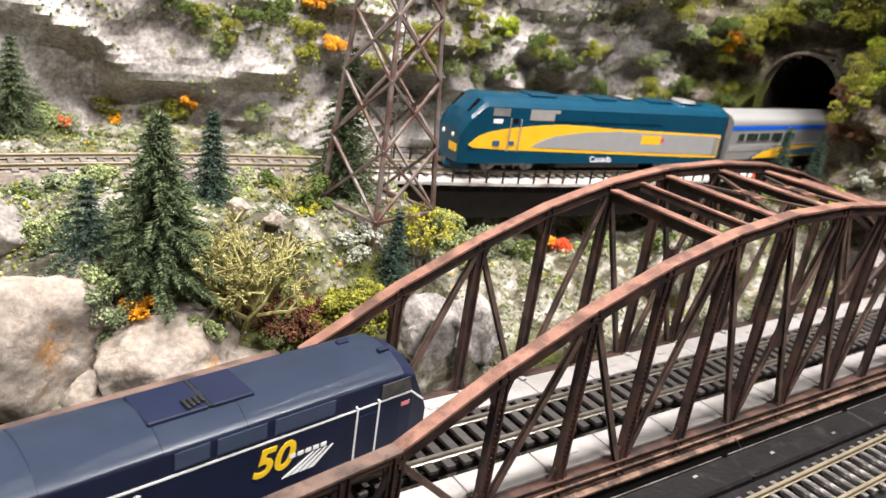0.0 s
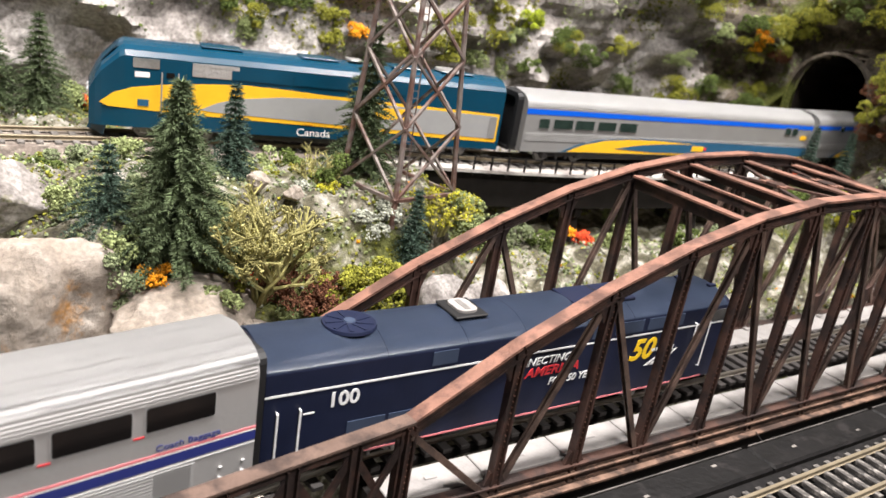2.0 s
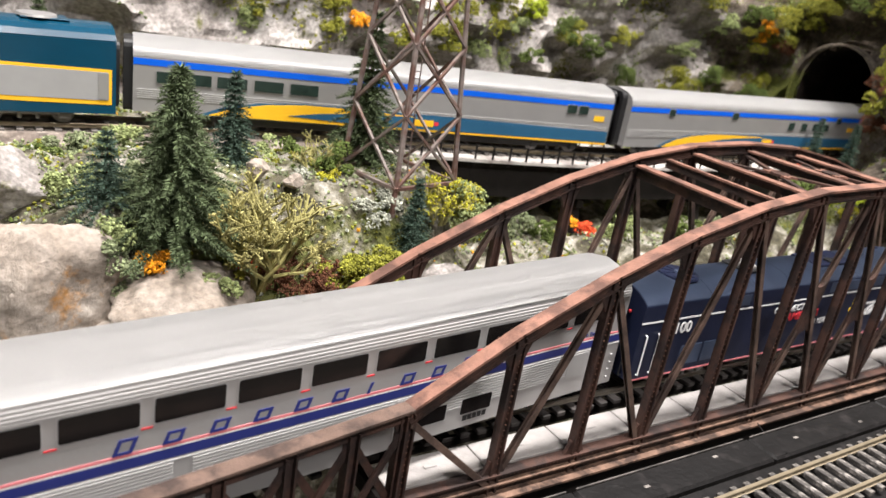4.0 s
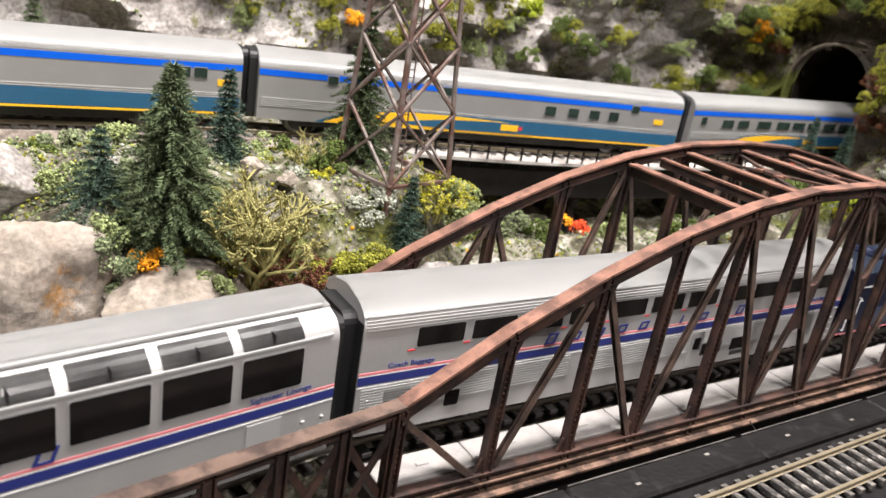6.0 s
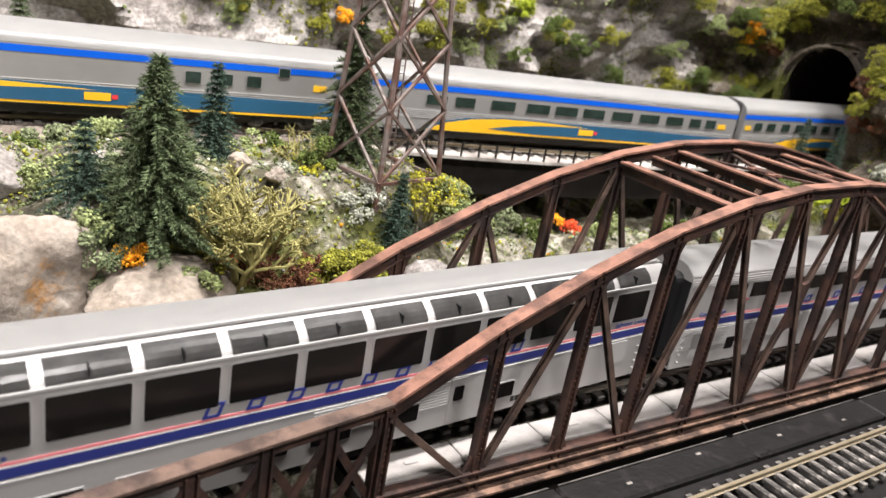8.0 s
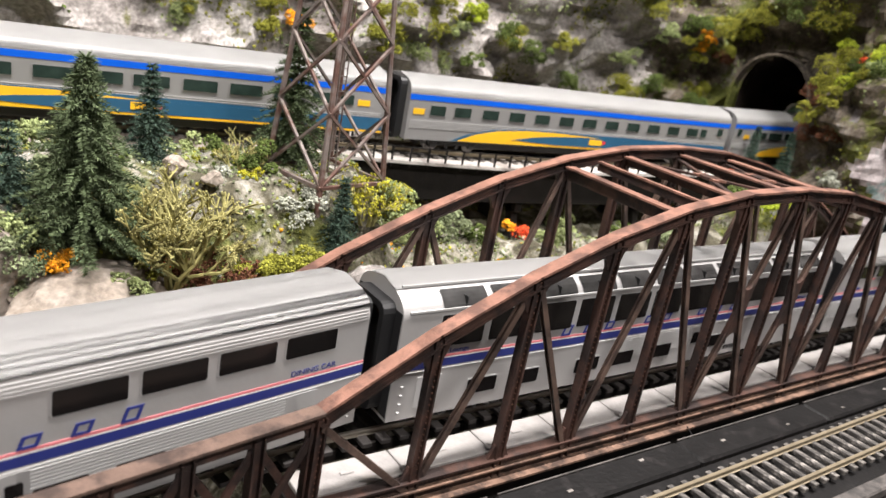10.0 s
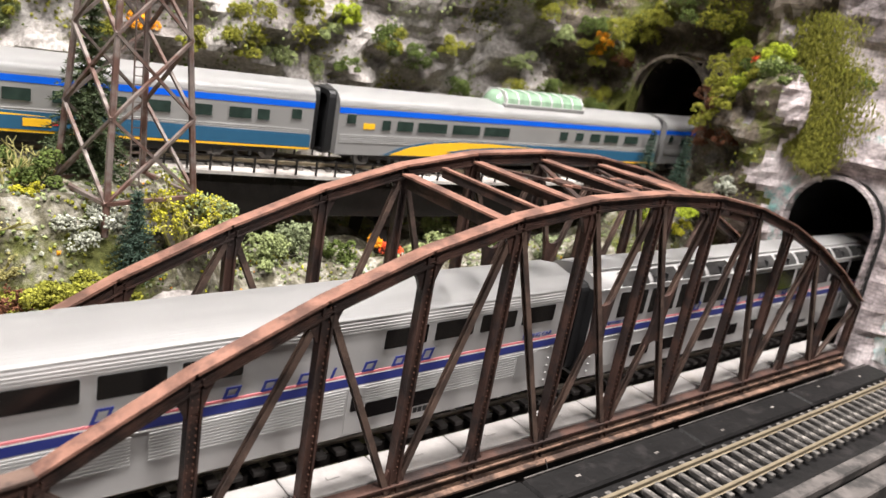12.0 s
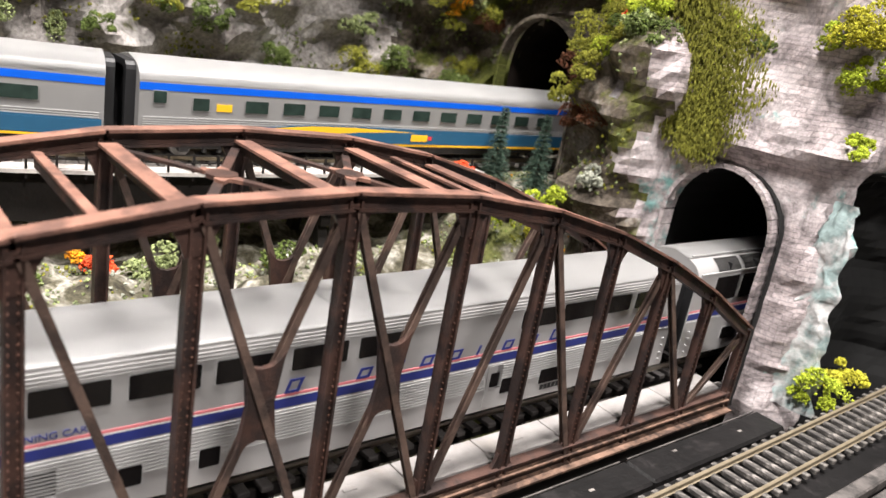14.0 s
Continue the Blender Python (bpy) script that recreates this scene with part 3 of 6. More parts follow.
    for i in (5, 6):
        x, z = (NODE[i] + NODE[i + 1]) / 2, (TOPS[i] + TOPS[i + 1]) / 4 - 0.0015
        bm = bmesh.new()
        # a plate with hollowed head and foot, in vertical strips
        slices = [(-0.0066, -0.0170, 0.0170), (-0.0048, -0.0144, 0.0144), (-0.0028, -0.0126, 0.0126), (0.0, -0.0120, 0.0120), (0.0028, -0.0126, 0.0126), (0.0048, -0.0144, 0.0144), (0.0066, -0.0170, 0.0170)]
        cols = [[bm.verts.new((x + p * (0.66 if abs(q) < 0.001 else 1.0), y + s * 0.0010, z + q)) for s in (-1, 1) for q in (lo, 0.0, hi)] for p, lo, hi in slices]
        for c, d in zip(cols, cols[1:]):
            for f in ((0, 1), (1, 2)):
                bm.faces.new((c[f[0]], d[f[0]], d[f[1]], c[f[1]]))
                bm.faces.new((c[f[1] + 3], d[f[1] + 3], d[f[0] + 3], c[f[0] + 3]))
            bm.faces.new((c[0], c[3], d[3], d[0]))
            bm.faces.new((c[2], d[2], d[5], c[5]))
        for c in (cols[0], cols[-1]):
            bm.faces.new((c[0], c[1], c[4], c[3]))
            bm.faces.new((c[1], c[2], c[5], c[4]))
        bmesh.ops.recalc_face_normals(bm, faces=bm.faces)
        part("gusset", bm, M["rust"], bridge)


def arched_bridge():
    bridge = empty("arched_bridge", "rust-brown riveted bowstring truss railway bridge", "bridge")
    truss(bridge, 0.0, -1)
    truss(bridge, WIDE, 1)
    # portal and sway beams over the track
    for k, x in enumerate((NODE[4], (NODE[4] + NODE[5]) / 2, NODE[5], NODE[6], NODE[7], (NODE[7] + NODE[8]) / 2, NODE[8])):
        i = min(range(13), key=lambda q: abs(NODE[q] - x))
        zt = TOPS[i] - 0.004 if abs(NODE[i] - x) < 0.001 else (TOPS[4] + TOPS[5]) / 2 - 0.004
        main = k in (0, 2, 3, 4, 6)
        bm = bmesh.new()
        h = 0.007 if k in (0, 6) else 0.005
        w = 0.0062 if main else 0.003
        box(bm, x - 0.0007, 0.003, zt - h, x + 0.0007, WIDE - 0.003, zt - 0.0011)
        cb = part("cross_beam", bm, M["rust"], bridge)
        part("cover_plate", box_bm(x - w / 2, 0.003, zt - 0.0010, x + w / 2, WIDE - 0.003, zt), M["rust_top"], cb, "reddish cover plate in the lit tone")
    for i in (5, 6):
        x0, x1, z0, z1 = NODE[i], NODE[i + 1], TOPS[i] - 0.006, TOPS[i + 1] - 0.006
        for s in (0, 1):
            bm = bmesh.new()
            ya, yb = (0.004, WIDE - 0.004) if s else (WIDE - 0.004, 0.004)
            beam(bm, (x0 + 0.003, ya, z0), (x1 - 0.003, yb, z1 - s * 0.0012), 0.0030, 0.0011)
            part("sway_brace", bm, M["rust"], bridge)
        # star plate where the two braces cross
        zm = (z0 + z1) / 2 + 0.0008
        bm = bmesh.new()
        mid_top, mid_bot = bm.verts.new(((x0 + x1) / 2, MID, zm)), bm.verts.new(((x0 + x1) / 2, MID, zm - 0.0012))
        tops, bots = [], []
        for q in range(16):
            a = math.tau * (q + 0.5) / 16
            r = 0.0050 + 0.0050 * abs(math.sin(2 * a)) ** 2.5
            p = ((x0 + x1) / 2 + r * math.cos(a) * 0.62, MID + r * math.sin(a) * 1.15)
            tops.append(bm.verts.new((*p, zm)))
            bots.append(bm.verts.new((*p, zm - 0.0012)))
        for q in range(16):
            r = (q + 1) % 16
            bm.faces.new((mid_top, tops[q], tops[r]))
            bm.faces.new((mid_bot, bots[r], bots[q]))
            bm.faces.new((tops[q], bots[q], bots[r], tops[r]))
        part("gusset", bm, M["rust_top"], bridge)
        bm = bmesh.new()
        xm, zm, ym = (x0 + x1) / 2, (z0 + z1) / 2 + 0.0003, WIDE / 2
        bmesh.ops.create_cone(bm, segments=8, radius1=0.0052, radius2=0.0052, depth=0.0014, cap_ends=True, matrix=Matrix.Translation((xm, ym, zm)))
        part("gusset", bm, M["rust"], bridge)
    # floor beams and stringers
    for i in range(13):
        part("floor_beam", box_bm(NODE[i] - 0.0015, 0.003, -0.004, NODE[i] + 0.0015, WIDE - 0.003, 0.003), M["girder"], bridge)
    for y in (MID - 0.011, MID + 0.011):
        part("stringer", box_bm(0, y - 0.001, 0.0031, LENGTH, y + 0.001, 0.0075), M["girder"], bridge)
    # walkway plates on both sides of the track
    for y0, y1 in ((0.0035, 0.0195), (WIDE - 0.0195, WIDE - 0.0035)):
        for i in range(12):
            x0, x1 = NODE[i], NODE[i + 1]
            bm = box_bm(x0 + 0.0003, y0, 0.0072, x1 - 0.0003, y1, 0.0092, bevel=0.0003)
            plate = part("walkway_plate", bm, M["walk"], bridge, "pale grey walkway plate")
            bm = bmesh.new()
            xm = (x0 + x1) / 2
            box(bm, xm - 0.003, (y0 + y1) / 2 - 0.001, 0.00925, xm + 0.003, (y0 + y1) / 2 + 0.001, 0.0098, bevel=0.0003)
            part("cleat", bm, M["walk"], plate)
            box_y = y0 + 0.002 if y0 < MID else y1 - 0.002
            part("clip", box_bm(x1 - 0.0018, box_y - 0.0016, 0.00925, x1 + 0.0018, box_y + 0.0016, 0.0106, bevel=0.0004), M["walk"], plate)
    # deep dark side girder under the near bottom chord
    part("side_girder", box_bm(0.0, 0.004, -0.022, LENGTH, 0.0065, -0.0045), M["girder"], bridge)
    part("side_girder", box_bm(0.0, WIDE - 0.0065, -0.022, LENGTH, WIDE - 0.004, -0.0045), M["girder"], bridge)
    return bridge


arched_bridge()


def approach_span(y, face):
    """A low parallel-chord truss that leads on to the arch."""
    span = empty("approach_truss", "low rust-brown truss side of the approach span", "bridge", "approach trusses")
    span.matrix_basis = pose(0, MID, 0, 0, 0, math.degrees(math.atan(SKEW))) @ pose(0, -MID, 0)
    x0, x1 = -0.006, -0.20
    n = 8
    xs = [x0 + (x1 - x0) * i / n for i in range(n + 1)]
    zs = [0.0485 - 0.010 * (x0 - x) for x in xs]
    for i in range(n):
        bm = bmesh.new()
        a, b = Vector((xs[i], y, zs[i] - 0.003)), Vector((xs[i + 1], y, zs[i + 1] - 0.003))
        beam(bm, a, b, 0.0012, 0.005)
        ch = part("top_chord", bm, M["rust"], span)
        bm = bmesh.new()
        beam(bm, a + Vector((0.0, 0, 0.003)), b + Vector((0, 0, 0.003)), 0.0062, 0.0011)
        part("cover_plate", bm, M["rust_mid"], ch, "dull brown cover plate")
        bm = bmesh.new()
        box(bm, xs[i + 1], y - 0.0028, -0.001, xs[i], y + 0.0028, 0.0002)
        box(bm, xs[i + 1], y - 0.0007, 0.0002, xs[i], y + 0.0007, 0.008)
        part("bottom_chord", bm, M["rust"], span)
        for s in (0, 1):
            bm = bmesh.new()
            p, q = (0.004, zs[i + 1] - 0.006) if s else (zs[i] - 0.006, 0.004)
            beam(bm, (xs[i], y + s * 0.0012, p), (xs[i + 1], y + s * 0.0012, q), 0.0011, 0.0028)
            part("diagonal", bm, M["rust"], span)
    for i in range(n + 1):
        bm = bmesh.new()
        channel(bm, (xs[i], y, 0), (xs[i], y, zs[i] - 0.003), 0.004, 0.0045, (1, 0, 0), 0.0008)
        part("post", bm, M["rust"], span)
    return span


approach_span(0.0, -1)
approach_span(WIDE, 1)


# ---- track ----
def rail_bm(points, z_top, off):
    """A rail along (x, y) points, shifted sideways by off."""
    bm = bmesh.new()
    prof = [(-0.0007, z_top), (0.0007, z_top), (0.0009, z_top - 0.0003), (0.0009, z_top - 0.0008), (0.0004, z_top - 0.0010), (0.0004, z_top - 0.0018), (0.0015, z_top - 0.0022), (-0.0015, z_top - 0.0022), (-0.0004, z_top - 0.0018), (-0.0004, z_top - 0.0010), (-0.0009, z_top - 0.0008), (-0.0009, z_top - 0.0003)]
    rings = []
    for i, p in enumerate(points):
        a, b = points[max(0, i - 1)], points[min(len(points) - 1, i + 1)]
        t = Vector((b[0] - a[0], b[1] - a[1])).normalized()
        rings.append([bm.verts.new((p[0] - t.y * (off + u), p[1] + t.x * (off + u), z)) for u, z in prof])
    for a, b in zip(rings, rings[1:]):
        for i in range(len(prof)):
            bm.faces.new((a[i], b[i], b[(i + 1) % len(prof)], a[(i + 1) % len(prof)]))
    bm.faces.new(rings[0])
    bm.faces.new(rings[-1][::-1])
    return bm


TIE = {}


def tie_mesh(key, length, wide, high, mat):
    if key not in TIE:
        bm = box_bm(-wide / 2, -length / 2, -high, wide / 2, length / 2, 0, bevel=0.0003)
        me = bpy.data.meshes.new("tie")
        bm.to_mesh(me)
        bm.free()
        me.materials.append(mat)
        TIE[key] = me
    return TIE[key]


GAUGE = 0.0176


def track(name, label, points, z_top, x_ties, pitch, key, length, wide, tie_mat, rail_mat, line, rest=()):
    tr = empty(name, label, "railway track")
    tr["kind"] = "structure"
    for s in (-1, 1):
        part("rail", rail_bm(points, z_top, s * (GAUGE / 2 + 0.0006)), rail_mat, tr, smooth=False)
    me = tie_mesh(key, length, wide, 0.0022, tie_mat)
    x = x_ties[0]
    while x < x_ties[1]:
        ob = new("tie", me)
        slope = (line(x + 0.01) - line(x - 0.01)) / 0.02
        ob.matrix_basis = pose(x, line(x) + random.uniform(-0.0003, 0.0003), z_top - 0.0021, 0, 0, math.degrees(math.atan(slope)) + random.uniform(-0.6, 0.6))
        ob.parent = tr
        x += pitch
    bm = bmesh.new()
    for a, b in rest:
        x = a
        while x < b:
            y = line(x)
            box(bm, x - wide / 2, y - length / 2, z_top - 0.0043, x + wide / 2, y + length / 2, z_top - 0.0021)
            x += pitch
    if rest:
        part("far_ties", bm, tie_mat, tr)["kind"] = "stuff"
    return tr


track("bridge_track", "model railway track with dark ties and brass rails", [(-1.3, low_y(-1.3)), (-0.4, low_y(-0.4))] + [(-0.03 + 0.005 * i, low_y(-0.03 + 0.005 * i)) for i in range(12)] + [(0.6, MID), (1.45, MID)], RAIL, (-0.25, 0.53), 0.0090, "bridge", 0.033, 0.0046, M["tie"], M["rail_steel"], low_y, ((-1.25, -0.26),))


# ---- upper track, viaduct ----
def up_points(a, b, n):
    return [(a + (b - a) * i / n, up_y(a + (b - a) * i / n)) for i in range(n + 1)]


track("upper_track", "model railway track on a ledge with brass rails", up_points(-2.2, 2.4, 110), UPPER, (-0.16, 0.54), 0.0086, "upper", 0.031, 0.0034, M["tie_grey"], M["rail"], up_y, ((-0.6, -0.161),))


def ballast_bed():
    bm = bmesh.new()
    rings = []
    for x, y in up_points(-2.3, 0.10, 60):
        rings.append([bm.verts.new((x, y + o, z)) for o, z in ((-0.024, UPPER - 0.011), (-0.019, UPPER - 0.0035), (0.019, UPPER - 0.0035), (0.024, UPPER - 0.011))])
    for a, b in zip(rings, rings[1:]):
        for i in range(4):
            bm.faces.new((a[i], b[i], b[(i + 1) % 4], a[(i + 1) % 4]))
    tagged(part("ballast_bed", bm, M["ballast"]), "grey-brown ballast under the upper track", "ballast", kind="structure")


ballast_bed()


def viaduct():
    via = empty("viaduct", "dark girder viaduct with a pale deck and thin railings", "bridge")
    xa, xb, n = 0.09, 0.47, 16
    pts = up_points(xa, xb, n)
    for i in range(n):
        (x0, y0), (x1, y1) = pts[i], pts[i + 1]
        bm = bmesh.new()
        vs = []
        for z in (UPPER - 0.0062, UPPER - 0.0043):
            vs += [bm.verts.new((x0, y0 - 0.027, z)), bm.verts.new((x1, y1 - 0.027, z)), bm.verts.new((x1, y1 + 0.027, z)), bm.verts.new((x0, y0 + 0.027, z))]
        for f in ((3, 2, 1, 0), (4, 5, 6, 7), (0, 1, 5, 4), (1, 2, 6, 5), (2, 3, 7, 6), (3, 0, 4, 7)):
            bm.faces.new([vs[q] for q in f])
        part("deck_slab", bm, M["concrete"], via, "pale concrete deck slab")
        for s in (-1, 1):
            bm = bmesh.new()
            beam(bm, (x0, y0 + s * 0.021, UPPER - 0.018), (x1, y1 + s * 0.021, UPPER - 0.018), 0.002, 0.0235)
            part("girder", bm, M["girder"], via)
            bm = bmesh.new()
            for zz in (0.003, 0.0066):
                beam(bm, (x0, y0 + s * 0.0262, UPPER + zz - 0.0025), (x1, y1 + s * 0.0262, UPPER + zz - 0.0025), 0.0006, 0.0006)
            part("handrail", bm, M["girder"], via)
            for q in (0.0, 0.5):
                xx, yy = x0 + (x1 - x0) * q, y0 + (y1 - y0) * q
                part("railing_post", box_bm(xx - 0.0005, yy + s * 0.0262 - 0.0005, UPPER - 0.0085, xx + 0.0005, yy + s * 0.0262 + 0.0005, UPPER + 0.0048), M["girder"], via)
    for x in (0.12, 0.24, 0.36, 0.46):
        y = up_y(x)
        bm = bmesh.new()
        for s in (-1, 1):
            beam(bm, (x, y + s * 0.020, ground_z(x, y) - 0.01), (x, y + s * 0.012, UPPER - 0.0305), 0.006, 0.006, (1, 0, 0))
        beam(bm, (x, y - 0.02, UPPER - 0.034), (x, y + 0.02, UPPER - 0.034), 0.006, 0.006)
        part("pier", bm, M["girder"], via)


viaduct()


# ---- front track on its trestle ----
def front_y(x):
    return -0.0600 + 0.014 * (x - 0.2)


FRONT = 0.015
track("front_track", "model railway track with weathered ties and brass rails", [(-0.3 + 0.1 * i, front_y(-0.3 + 0.1 * i)) for i in range(12)], FRONT, (-0.05, 0.80), 0.0088, "front", 0.0275, 0.0034, M["tie_dark"], M["rail"], front_y, ((-0.29, -0.051),))


def front_boards():
    board = empty("guard_board", "black painted board with a painted edge highlight beside the front track", "board")
    x0, x1 = -0.04, 0.512
    n = 5
    for i in range(n):
        a, b = x0 + (x1 - x0) * i / n, x0 + (x1 - x0) * (i + 1) / n - 0.0004
        bm = bmesh.new()
        box(bm, a, -0.0375, -0.03, b, -0.0205, 0.0088, bevel=0.0012)
        pl = part("plank", bm, M["black_wood"], board)
        # thin grey strip paints the highlight along the far edge
        bm = bmesh.new()
        box(bm, a + 0.002, -0.0210, 0.0084, b - 0.003, -0.0203, 0.0090)
        part("edge_strip", bm, M["grey_wood"], pl, "pale strip as painted edge highlight")
        for q in (0.25, 0.75):
            xm = a + (b - a) * q + random.uniform(-0.006, 0.006)
            yq = random.uniform(-0.034, -0.024)
            part("patch", box_bm(xm, yq, 0.00885, xm + 0.0030, yq + 0.0014, 0.0089), M["tie_grey"], pl, "small grey scuff")
    tim = empty("trestle", "dark timber trestle deck carrying the front track", "trestle")
    part("deck", box_bm(-0.3, -0.088, 0.0035, 0.82, -0.0402, 0.0085), M["black_wood"], tim)
    part("guard_timber", box_bm(-0.3, -0.0895, 0.0087, 0.82, -0.0825, 0.0145, bevel=0.0008), M["grey_wood"], tim)
    part("guard_timber", box_bm(-0.3, -0.101, 0.0, 0.82, -0.0905, 0.0105, bevel=0.0008), M["grey_wood"], tim)
    for i in range(9):
        x = -0.2 + i * 0.115
        bm = bmesh.new()
        for y in (-0.095, -0.065, -0.047):
            tube(bm, (x, y, -0.2), (x, y, 0.0034), 0.0035, 0.0035, 8)
        box(bm, x - 0.004, -0.1, -0.004, x + 0.004, -0.044, 0.0034)
        part("bent", bm, M["grey_wood"], tim)
    base = part("baseboard", box_bm(-2.4, -0.45, -0.24, 2.6, 0.45, -0.2), M["grey_wood"])
    tagged(base, "dark timber baseboard under the layout", "baseboard", kind="structure")
    for x in (-2.0, -0.6, 0.9, 2.3):
        for y in (-0.4, 0.38):
            tagged(part("bench_leg", box_bm(x - 0.04, y - 0.04, -0.95, x + 0.04, y + 0.04, -0.24), M["grey_wood"]), "square timber leg under the layout bench", "bench leg", "bench legs")


front_boards()


# ---- rolling stock ----
def decal(name, ring, y, mat, parent, thick=0.00016):
    """A thin painted shape on a car side: a closed (x, z) outline."""
    bm = bmesh.new()
    a = [bm.verts.new((x, y, z)) for x, z in ring]
    b = [bm.verts.new((x, y - thick, z)) for x, z in ring]
    n = len(ring)
    bm.faces.new(a[::-1])
    bm.faces.new(b)
    for i in range(n):
        bm.faces.new((a[i], a[(i + 1) % n], b[(i + 1) % n], b[i]))
    bmesh.ops.recalc_face_normals(bm, faces=bm.faces)
    return part(name, bm, mat, parent)


def band(name, x0, x1, z0, z1, y, mat, parent, thick=0.00016):
    return decal(name, [(x0, z0), (x1, z0), (x1, z1), (x0, z1)], y, mat, parent, thick)


def lettering(text, x, z, size, y, mat, parent, shear=0.0, stretch=1.0, bold=0.0):
    cu = bpy.data.curves.new("lettering", "FONT")
    cu.body, cu.size, cu.shear, cu.extrude, cu.offset = text, size, shear, 0.0001, bold
    tmp = bpy.data.objects.new("lettering", cu)
    scene.collection.objects.link(tmp)
    bpy.context.view_layer.update()
    me = bpy.data.meshes.new_from_object(tmp)
    bpy.data.objects.remove(tmp)
    me.materials.clear()
    me.materials.append(mat)
    ob = new("lettering", me)
    ob.matrix_basis = pose(x, y - 0.0001, z, 90) @ Matrix.Diagonal((stretch, 1, 1, 1))
    ob.parent = parent
    return ob


def rounded(x0, x1, z0, z1, r, n=3):
    ring = []
    for cx, cz, a in ((x1 - r, z0 + r, -90), (x1 - r, z1 - r, 0), (x0 + r, z1 - r, 90), (x0 + r, z0 + r, 180)):
        for i in range(n + 1):
            t = radians(a + 90 * i / n)
            ring.append((cx + r * math.cos(t), cz + r * math.sin(t)))
    return ring


def truck(parent, x, mat, wheels=2, base=0.030, drop=0.0):
    """A bogie: side frames, axle boxes, bolster and wheelsets."""
    bm = bmesh.new()
    half = base / 2
    for s in (-1, 1):
        y = s * 0.0128
        box(bm, x - half - 0.004, y - 0.0011, 0.0048, x + half + 0.004, y + 0.0011, 0.0078, bevel=0.0005)
        for i in range(wheels):
            xa = x - half + base * i / (wheels - 1)
            box(bm, xa - 0.0026, y - 0.0018, 0.0032, xa + 0.0026, y + 0.0018, 0.0088, bevel=0.0005)
        for xa in (x - 0.004, x + 0.004):
            tube(bm, (xa, y, 0.0028), (xa, y, 0.0075), 0.0012, 0.0012, 6)
    box(bm, x - 0.004, -0.0115, 0.005, x + 0.004, 0.0115, 0.0085)
    t = part("truck", bm, mat, parent)
    for i in range(wheels):
        xa = x - half + base * i / (wheels - 1)
        bm = bmesh.new()
        tube(bm, (xa, -0.0085, 0.0055), (xa, 0.0085, 0.0055), 0.0009, 0.0009, 6)
        for s in (-1, 1):
            tube(bm, (xa, s * 0.0078, 0.0056), (xa, s * 0.0102, 0.0056), 0.0056, 0.0054, 18)
        part("wheelset", bm, M["grey_metal"], t)
    return t


def diaphragm(parent, x, s, half, z0, z1, deep=0.0036):
    """The black rubber gangway frame at a car end."""
    bm = bmesh.new()
    ring = rounded(-half, half, z0, z1, 0.004, 3)
    inner = rounded(-half + 0.003, half - 0.003, z0 + 0.002, z1 - 0.003, 0.003, 3)
    rows = []
    for xx, rg in ((x, ring), (x + s * deep, ring), (x + s * deep, inner), (x + s * 0.001, inner)):
        rows.append([bm.verts.new((xx, p, q)) for p, q in rg])
    for a, b in zip(rows, rows[1:]):
        for i in range(len(a)):
            bm.faces.new((a[i], a[(i + 1) % len(a)], b[(i + 1) % len(a)], b[i]))
    bm.faces.new(rows[-1])
    bmesh.ops.recalc_face_normals(bm, faces=bm.faces)
    return part("diaphragm", bm, M["black"], parent, "black gangway frame")


SIDE = 0.0180


def bilevel_profile(grow=0.0):
    prof = [(-SIDE, 0.0075), (-SIDE, 0.0535)]
    for i in range(1, 14):
        a = radians(90 * i / 14)
        prof.append((-SIDE + 0.0125 * (1 - math.cos(a)), 0.0535 + 0.0095 * math.sin(a)))
    prof.append((-0.0055, 0.0634))
    prof.append((0, 0.0645))
    return prof + [(-y, z) for y, z in prof[-2::-1]]


